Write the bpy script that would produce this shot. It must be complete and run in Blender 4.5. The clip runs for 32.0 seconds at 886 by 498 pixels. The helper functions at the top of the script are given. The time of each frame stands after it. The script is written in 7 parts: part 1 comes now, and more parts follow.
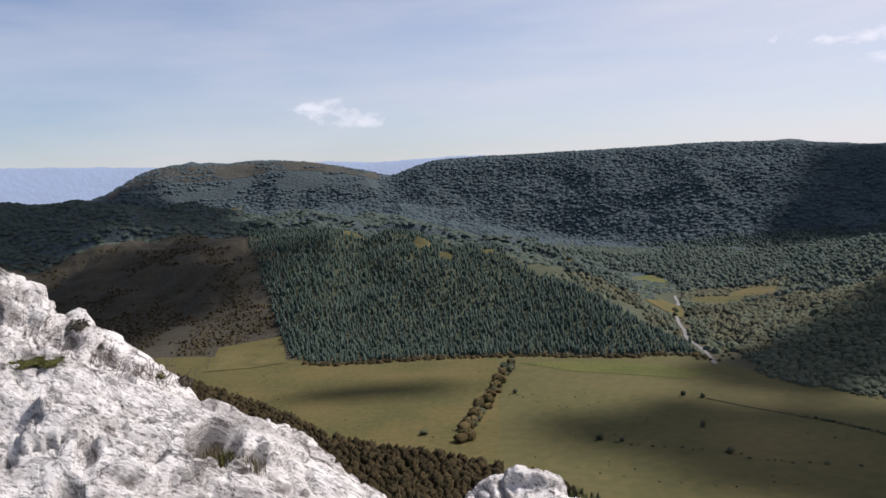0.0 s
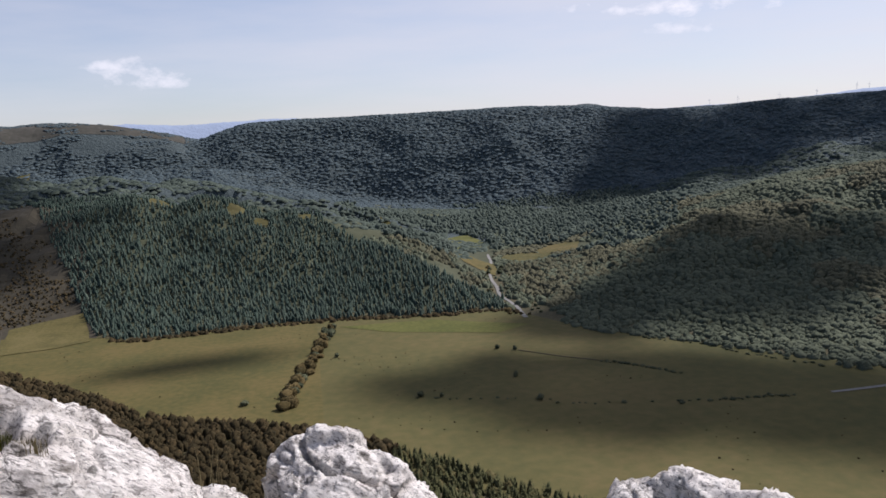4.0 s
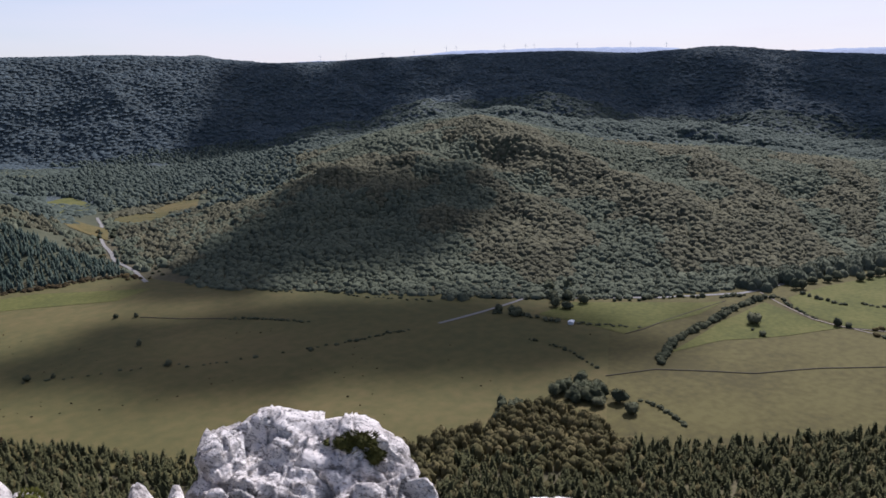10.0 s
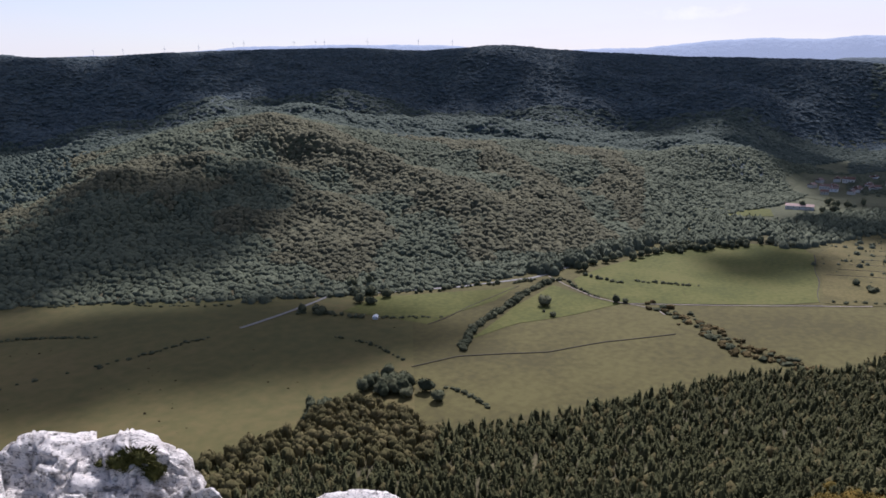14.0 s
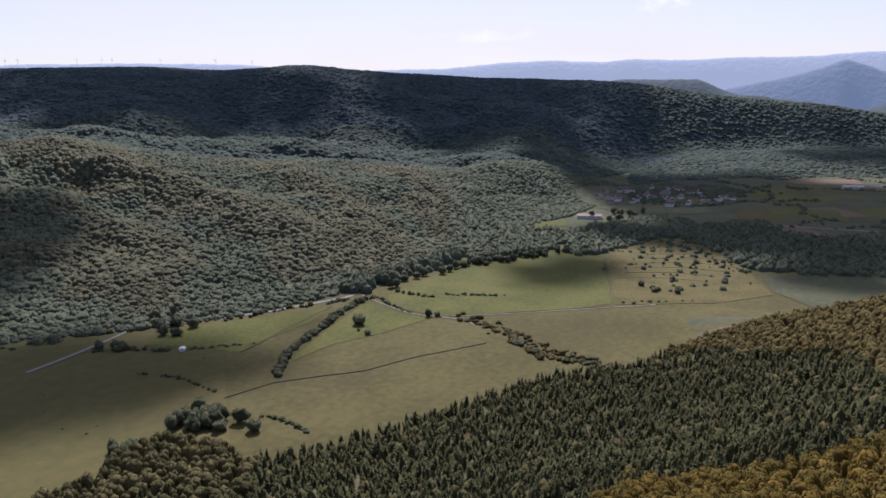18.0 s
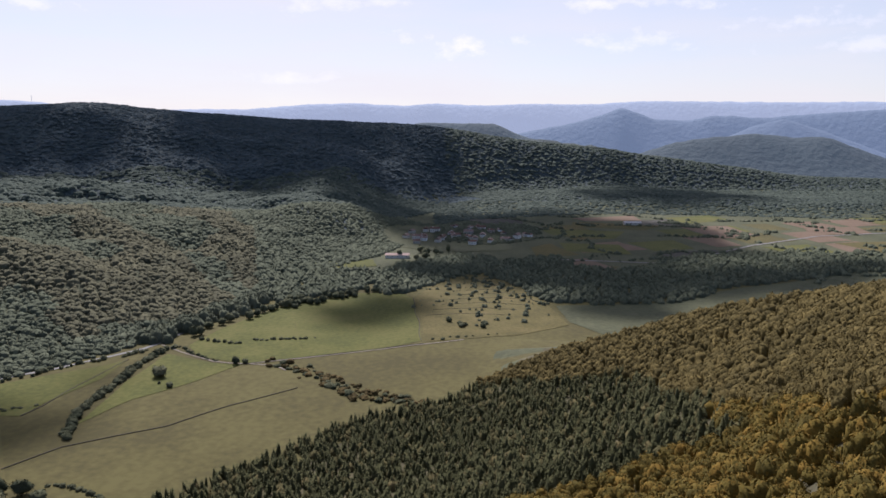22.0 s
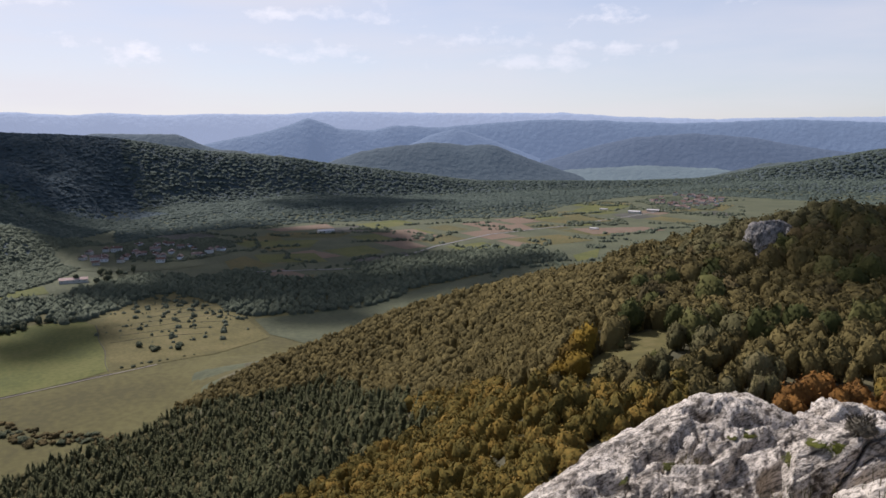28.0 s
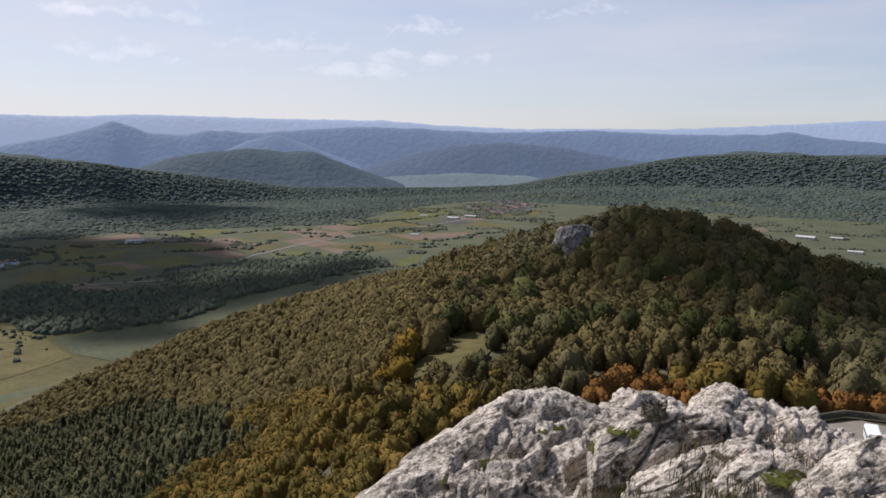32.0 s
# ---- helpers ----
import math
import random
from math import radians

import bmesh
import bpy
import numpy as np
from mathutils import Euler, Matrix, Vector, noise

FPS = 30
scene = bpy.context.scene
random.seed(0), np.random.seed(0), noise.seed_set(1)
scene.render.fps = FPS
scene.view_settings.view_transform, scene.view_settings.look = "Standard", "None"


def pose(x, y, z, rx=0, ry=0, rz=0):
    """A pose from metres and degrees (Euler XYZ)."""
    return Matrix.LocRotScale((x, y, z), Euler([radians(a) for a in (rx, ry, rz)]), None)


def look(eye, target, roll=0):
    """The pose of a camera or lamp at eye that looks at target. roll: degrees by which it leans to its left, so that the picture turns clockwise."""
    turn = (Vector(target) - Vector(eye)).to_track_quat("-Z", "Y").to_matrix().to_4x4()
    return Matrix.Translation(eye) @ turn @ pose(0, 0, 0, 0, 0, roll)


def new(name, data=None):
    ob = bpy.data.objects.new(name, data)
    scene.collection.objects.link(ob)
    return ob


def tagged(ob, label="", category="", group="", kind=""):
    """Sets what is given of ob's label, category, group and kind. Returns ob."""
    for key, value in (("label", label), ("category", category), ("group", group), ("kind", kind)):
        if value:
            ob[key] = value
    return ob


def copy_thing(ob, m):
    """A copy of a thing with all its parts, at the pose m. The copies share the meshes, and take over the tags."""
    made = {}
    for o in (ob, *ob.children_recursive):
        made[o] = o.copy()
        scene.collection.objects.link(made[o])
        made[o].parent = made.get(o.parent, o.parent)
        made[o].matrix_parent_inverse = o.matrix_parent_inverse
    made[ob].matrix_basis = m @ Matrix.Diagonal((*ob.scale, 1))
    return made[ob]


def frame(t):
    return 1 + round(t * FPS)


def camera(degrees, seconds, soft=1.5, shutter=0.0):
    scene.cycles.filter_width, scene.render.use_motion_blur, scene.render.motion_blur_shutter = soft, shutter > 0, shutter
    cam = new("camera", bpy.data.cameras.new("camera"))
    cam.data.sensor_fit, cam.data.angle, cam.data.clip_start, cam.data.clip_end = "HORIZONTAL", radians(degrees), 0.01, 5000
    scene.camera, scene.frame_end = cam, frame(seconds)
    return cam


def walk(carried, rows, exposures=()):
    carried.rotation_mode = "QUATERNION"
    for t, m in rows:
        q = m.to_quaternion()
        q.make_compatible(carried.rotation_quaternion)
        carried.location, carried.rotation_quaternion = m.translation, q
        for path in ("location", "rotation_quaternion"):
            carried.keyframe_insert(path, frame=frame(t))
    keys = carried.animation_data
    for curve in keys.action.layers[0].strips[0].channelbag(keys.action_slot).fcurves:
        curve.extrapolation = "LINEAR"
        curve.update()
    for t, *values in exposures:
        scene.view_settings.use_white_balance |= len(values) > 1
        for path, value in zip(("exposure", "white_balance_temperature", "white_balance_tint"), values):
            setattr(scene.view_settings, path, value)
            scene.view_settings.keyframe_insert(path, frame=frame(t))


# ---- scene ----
cam = camera(58.99, 32.0, soft=1.6)
EYE_Z = 200.0
# seconds, eye x y z, turn about x y z in degrees: a pan at arm's length on the summit
ROWS = [
    (0.0, 0.084, 0.582, 200.014, 84.702, 2.595, -0.242),
    (0.5, 0.094, 0.568, 200.017, 84.546, 2.555, -1.952),
    (1.0, 0.104, 0.554, 200.019, 84.510, 2.544, -3.565),
    (1.5, 0.111, 0.540, 200.021, 84.397, 2.493, -5.214),
    (2.0, 0.119, 0.526, 200.022, 84.239, 2.403, -6.813),
    (2.5, 0.128, 0.515, 200.022, 83.832, 2.434, -8.362),
    (4.5, 0.183, 0.479, 200.017, 80.555, 2.647, -16.063),
    (5.0, 0.199, 0.468, 200.012, 79.842, 2.453, -18.764),
    (5.5, 0.213, 0.460, 200.010, 79.449, 2.272, -20.836),
    (6.0, 0.228, 0.450, 200.006, 78.823, 2.098, -23.137),
    (6.5, 0.241, 0.440, 200.002, 78.306, 2.005, -25.397),
    (7.0, 0.254, 0.431, 200.001, 78.096, 1.688, -27.979),
    (7.5, 0.267, 0.419, 199.999, 78.054, 1.534, -30.296),
    (8.0, 0.278, 0.408, 199.998, 78.036, 1.445, -32.214),
    (8.5, 0.291, 0.396, 199.998, 78.016, 1.325, -34.182),
    (9.0, 0.301, 0.386, 199.997, 77.727, 1.285, -36.277),
    (9.5, 0.312, 0.374, 199.997, 77.461, 1.100, -38.797),
    (10.0, 0.319, 0.364, 199.997, 77.268, 1.128, -40.828),
    (10.5, 0.325, 0.353, 199.996, 77.230, 1.119, -42.856),
    (11.0, 0.333, 0.342, 199.996, 77.176, 1.146, -44.740),
    (11.5, 0.341, 0.331, 199.996, 76.897, 1.172, -46.616),
    (12.0, 0.349, 0.318, 199.996, 76.655, 0.977, -48.769),
    (12.5, 0.356, 0.307, 199.996, 76.577, 0.910, -50.549),
    (13.0, 0.361, 0.297, 199.997, 76.691, 0.971, -52.102),
    (13.5, 0.366, 0.285, 199.996, 76.850, 0.953, -53.978),
    (14.0, 0.370, 0.273, 199.995, 76.800, 0.818, -55.610),
    (14.5, 0.377, 0.256, 199.993, 76.722, 0.635, -57.883),
    (16.5, 0.398, 0.208, 199.991, 77.516, 0.548, -64.191),
    (17.0, 0.403, 0.194, 199.991, 77.789, 0.712, -65.916),
    (17.5, 0.410, 0.179, 199.992, 77.879, 0.710, -67.735),
    (18.0, 0.416, 0.163, 199.992, 78.032, 0.645, -69.642),
    (18.5, 0.421, 0.152, 199.993, 78.180, 0.770, -70.935),
    (19.0, 0.427, 0.137, 199.994, 78.697, 0.698, -72.615),
    (19.5, 0.432, 0.122, 199.995, 79.362, 0.776, -74.377),
    (20.0, 0.437, 0.107, 199.997, 79.738, 0.635, -75.990),
    (20.5, 0.442, 0.089, 199.998, 80.094, 0.380, -77.868),
    (21.0, 0.446, 0.073, 199.999, 80.365, 0.100, -79.568),
    (21.5, 0.450, 0.056, 200.001, 80.622, -0.100, -81.436),
    (22.0, 0.454, 0.036, 200.002, 80.949, -0.210, -83.609),
    (22.5, 0.457, 0.014, 200.003, 81.018, -0.110, -86.051),
    (23.0, 0.459, 0.000, 200.004, 81.055, -0.088, -87.623),
    (23.5, 0.461, -0.014, 200.005, 81.176, -0.091, -89.221),
    (24.0, 0.464, -0.032, 200.005, 81.168, -0.080, -91.398),
    (24.5, 0.466, -0.045, 200.006, 81.306, -0.064, -93.011),
    (25.0, 0.469, -0.058, 200.005, 81.442, -0.077, -94.732),
    (25.5, 0.473, -0.068, 200.005, 81.382, 0.024, -96.310),
    (27.5, 0.488, -0.116, 200.001, 81.645, 0.170, -104.023),
    (28.0, 0.493, -0.125, 200.000, 81.677, 0.136, -105.897),
    (28.5, 0.500, -0.133, 199.998, 81.647, 0.150, -107.666),
    (29.0, 0.503, -0.144, 199.995, 81.469, 0.126, -109.698),
    (29.5, 0.506, -0.154, 199.991, 81.573, 0.051, -111.449),
    (30.0, 0.507, -0.165, 199.988, 81.730, -0.082, -113.358),
    (30.5, 0.508, -0.173, 199.987, 81.774, 0.013, -114.556),
    (31.0, 0.509, -0.182, 199.985, 81.926, -0.054, -115.864),
    (31.5, 0.509, -0.191, 199.983, 82.111, -0.297, -117.332),
    (32.0, 0.507, -0.201, 199.982, 82.238, -0.611, -118.875),
]
EXPOSURE = [(0.0, -0.02, 5950, 17), (5.0, 0.0, 5900, 19), (10.0, 0.07, 5700, 22), (15.0, 0.12, 5700, 22), (22.0, 0.14, 5950, 20), (27.0, 0.04, 5950, 18), (32.0, -0.05, 5950, 16)]
walk(cam, [(t, pose(x, y, z, rx, ry, rz)) for t, x, y, z, rx, ry, rz in ROWS], EXPOSURE)

# ---- light ----
SUN_AZ, SUN_EL = 68.0, 46.0
world = bpy.data.worlds.new("sky")
scene.world = world
world.use_nodes = True
wn = world.node_tree
wn.nodes.clear()
w_out = wn.nodes.new("ShaderNodeOutputWorld")
w_bg = wn.nodes.new("ShaderNodeBackground")
w_sky = wn.nodes.new("ShaderNodeTexSky")
w_sky.sky_type, w_sky.sun_disc = "NISHITA", False
w_sky.sun_elevation, w_sky.sun_rotation = radians(SUN_EL), radians(SUN_AZ)
w_sky.altitude, w_sky.air_density, w_sky.dust_density, w_sky.ozone_density = 900, 1.0, 1.0, 2.0
w_bg.inputs["Strength"].default_value = 0.10
wn.links.new(w_bg.outputs[0], w_out.inputs[0])


def world_clouds():
    """A thin veil of high cloud over the blue, streaked along the horizon, with a few small fair-weather clouds."""
    n, l = wn.nodes, wn.links

    def math_node(op, a, b=None, c=None):
        k = n.new("ShaderNodeMath")
        k.operation = op
        for i, v in enumerate((a, b, c)):
            if v is None:
                continue
            if isinstance(v, (int, float)):
                k.inputs[i].default_value = v
            else:
                l.new(v, k.inputs[i])
        return k.outputs[0]

    tc = n.new("ShaderNodeTexCoord")
    way = tc.outputs["Generated"]

    def noise_at(scale, stretch, rough=0.55):
        mp = n.new("ShaderNodeMapping")
        mp.inputs["Scale"].default_value = (1, 1, stretch)
        no = n.new("ShaderNodeTexNoise")
        no.inputs["Scale"].default_value, no.inputs["Detail"].default_value, no.inputs["Roughness"].default_value = scale, 7, rough
        l.new(way, mp.inputs[0])
        l.new(mp.outputs[0], no.inputs["Vector"])
        return no.outputs["Fac"]

    veil = math_node("MULTIPLY_ADD", math_node("SUBTRACT", noise_at(2.6, 6.0), 0.5), 0.8, VEIL)
    # the veil thickens towards the sun
    glare = n.new("ShaderNodeVectorMath")
    glare.operation = "DOT_PRODUCT"
    l.new(way, glare.inputs[0])
    glare.inputs[1].default_value = (math.sin(radians(SUN_AZ)), math.cos(radians(SUN_AZ)), 0)
    veil = math_node("ADD", veil, math_node("MULTIPLY_ADD", glare.outputs["Value"], 0.44, -0.31))
    # fair-weather clouds: bearing, elevation, half width, half height in degrees, strength
    puffs = noise_at(26.0, 1.8, 0.6)
    total = None
    for az, el, hw, hh, k in CLOUDS:
        a, e = radians(az), radians(el)
        side = (math.cos(a), -math.sin(a), 0)
        up = (-math.sin(a) * math.sin(e), -math.cos(a) * math.sin(e), math.cos(e))
        fwd = (math.sin(a) * math.cos(e), math.cos(a) * math.cos(e), math.sin(e))
        dots = []
        for v in (side, up, fwd):
            d = n.new("ShaderNodeVectorMath")
            d.operation = "DOT_PRODUCT"
            l.new(way, d.inputs[0])
            d.inputs[1].default_value = v
            dots.append(d.outputs["Value"])
        u = math_node("DIVIDE", dots[0], math.sin(radians(hw)))
        w = math_node("DIVIDE", dots[1], math.sin(radians(hh)))
        r = math_node("SQRT", math_node("ADD", math_node("MULTIPLY", u, u), math_node("MULTIPLY", w, w)))
        body = math_node("SUBTRACT", math_node("MULTIPLY_ADD", puffs, 4.2, -1.5), r)
        body = math_node("MULTIPLY", math_node("MAXIMUM", math_node("MINIMUM", math_node("MULTIPLY", body, 1.1), 1.0), 0.0), k)
        body = math_node("MULTIPLY", body, math_node("GREATER_THAN", dots[2], 0.5))
        total = body if total is None else math_node("MAXIMUM", total, body)
    mx = n.new("ShaderNodeMix")
    mx.data_type = "RGBA"
    mx.inputs[7].default_value = (*VEIL_COLOR, 1)
    l.new(veil, mx.inputs[0])
    l.new(w_sky.outputs[0], mx.inputs[6])
    m2 = n.new("ShaderNodeMix")
    m2.data_type = "RGBA"
    m2.inputs[7].default_value = (*PUFF_COLOR, 1)
    l.new(total, m2.inputs[0])
    l.new(mx.outputs[2], m2.inputs[6])
    l.new(m2.outputs[2], w_bg.inputs[0])


VEIL, VEIL_COLOR, PUFF_COLOR = 0.62, (8.15, 7.75, 7.4), (9.6, 9.35, 9.2)
CLOUDS = [(-8.5, 5.3, 2.0, 1.3, 0.75), (-6.6, 4.7, 1.8, 1.0, 0.75), (-5.0, 4.2, 1.7, 0.9, 0.7), (31, 7.8, 8.0, 0.9, 0.9), (27.5, 7.6, 4.0, 0.6, 0.8), (36, 7.9, 5.0, 0.7, 0.8), (30.6, 6.1, 3.6, 0.6, 0.6), (84.9, 5.5, 2.6, 1.3, 0.9), (81.2, 6.0, 2.2, 0.9, 0.75), (88.2, 5.7, 3.0, 0.5, 0.7), (94.4, 8.3, 4.0, 0.7, 0.7), (96.9, 5.7, 5.5, 0.9, 0.6), (117.6, 8.0, 3.2, 1.2, 0.75), (118.6, 6.0, 6.5, 0.7, 0.55), (71.3, 3.3, 5.5, 0.7, 0.6), (100, 8.2, 4.0, 0.9, 0.6), (127.8, 9.1, 4.5, 0.9, 0.6), (108, 6.6, 7.0, 0.9, 0.5), (76, 8.5, 8.0, 1.2, 0.6), (56, 7.5, 5.0, 0.6, 0.6), (112, 5.0, 8.0, 0.7, 0.45)]
world_clouds()
sun_dir = Vector((math.sin(radians(SUN_AZ)) * math.cos(radians(SUN_EL)), math.cos(radians(SUN_AZ)) * math.cos(radians(SUN_EL)), math.sin(radians(SUN_EL))))
sun = new("sun", bpy.data.lights.new("sun", "SUN"))
sun.data.energy, sun.data.angle, sun.data.color = 5.0, radians(1.6), (1.0, 0.955, 0.88)
sun.matrix_world = look(sun_dir * 100 + Vector((0, 0, 200)), Vector((0, 0, 200)))

# ---- materials ----


def material(name, colors, scale=1.0, rough=0.9, bump=0.0, bump_scale=None, island=0.0, obj_random=0.0, fine=8.0, detail=6, metal=0.0, dist=1.0, spread=(0.3, 0.7), spec=0.2):
    """Noise at two sizes between several base colours; island or object random shifts the value of each piece."""
    m = bpy.data.materials.new(name)
    m.use_nodes = True
    n, l = m.node_tree.nodes, m.node_tree.links
    bs = n["Principled BSDF"]
    bs.inputs["Roughness"].default_value, bs.inputs["Metallic"].default_value = rough, metal
    bs.inputs["Specular IOR Level"].default_value = spec
    tc = n.new("ShaderNodeTexCoord")
    a = n.new("ShaderNodeTexNoise")
    a.inputs["Scale"].default_value, a.inputs["Detail"].default_value = scale, detail
    b = n.new("ShaderNodeTexNoise")
    b.inputs["Scale"].default_value, b.inputs["Detail"].default_value = scale * fine, 4
    l.new(tc.outputs["Object"], a.inputs["Vector"])
    l.new(tc.outputs["Object"], b.inputs["Vector"])
    ad = n.new("ShaderNodeMath")
    ad.operation = "MULTIPLY_ADD"
    ad.inputs[1].default_value = 0.45
    l.new(b.outputs["Fac"], ad.inputs[0])
    sc = n.new("ShaderNodeMath")
    sc.operation = "MULTIPLY_ADD"
    sc.inputs[1].default_value, sc.inputs[2].default_value = 0.55, 0.0
    l.new(a.outputs["Fac"], sc.inputs[0])
    l.new(sc.outputs[0], ad.inputs[2])
    val = ad.outputs[0]
    if island or obj_random:
        if island:
            g = n.new("ShaderNodeNewGeometry")
            src = g.outputs["Random Per Island"]
        else:
            g = n.new("ShaderNodeObjectInfo")
            src = g.outputs["Random"]
        k = n.new("ShaderNodeMath")
        k.operation = "MULTIPLY_ADD"
        amount = island or obj_random
        k.inputs[1].default_value, k.inputs[2].default_value = amount, -amount / 2
        l.new(src, k.inputs[0])
        s2 = n.new("ShaderNodeMath")
        l.new(val, s2.inputs[0])
        l.new(k.outputs[0], s2.inputs[1])
        val = s2.outputs[0]
    ra = n.new("ShaderNodeValToRGB")
    el = ra.color_ramp.elements
    lo, hi = spread
    for i, c in enumerate(colors):
        p = lo + (hi - lo) * i / max(1, len(colors) - 1)
        e = el[i] if i < 2 else el.new(p)
        e.position, e.color = p, (*c, 1)
    l.new(val, ra.inputs[0])
    l.new(ra.outputs[0], bs.inputs["Base Color"])
    if bump:
        bp = n.new("ShaderNodeBump")
        bp.inputs["Strength"].default_value, bp.inputs["Distance"].default_value = bump, dist
        bn = n.new("ShaderNodeTexNoise")
        bn.inputs["Scale"].default_value, bn.inputs["Detail"].default_value = bump_scale or scale * 4, 5
        l.new(tc.outputs["Object"], bn.inputs["Vector"])
        l.new(bn.outputs["Fac"], bp.inputs["Height"])
        l.new(bp.outputs[0], bs.inputs["Normal"])
    return m


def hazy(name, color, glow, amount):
    """A far mountain behind kilometres of air: little of its own colour, mostly the lit haze before it, put in as
    emission.
    """
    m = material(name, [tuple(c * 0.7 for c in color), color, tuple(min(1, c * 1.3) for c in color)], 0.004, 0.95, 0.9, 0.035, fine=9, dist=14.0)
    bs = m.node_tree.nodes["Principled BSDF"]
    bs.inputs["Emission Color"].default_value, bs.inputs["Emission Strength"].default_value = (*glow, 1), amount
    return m


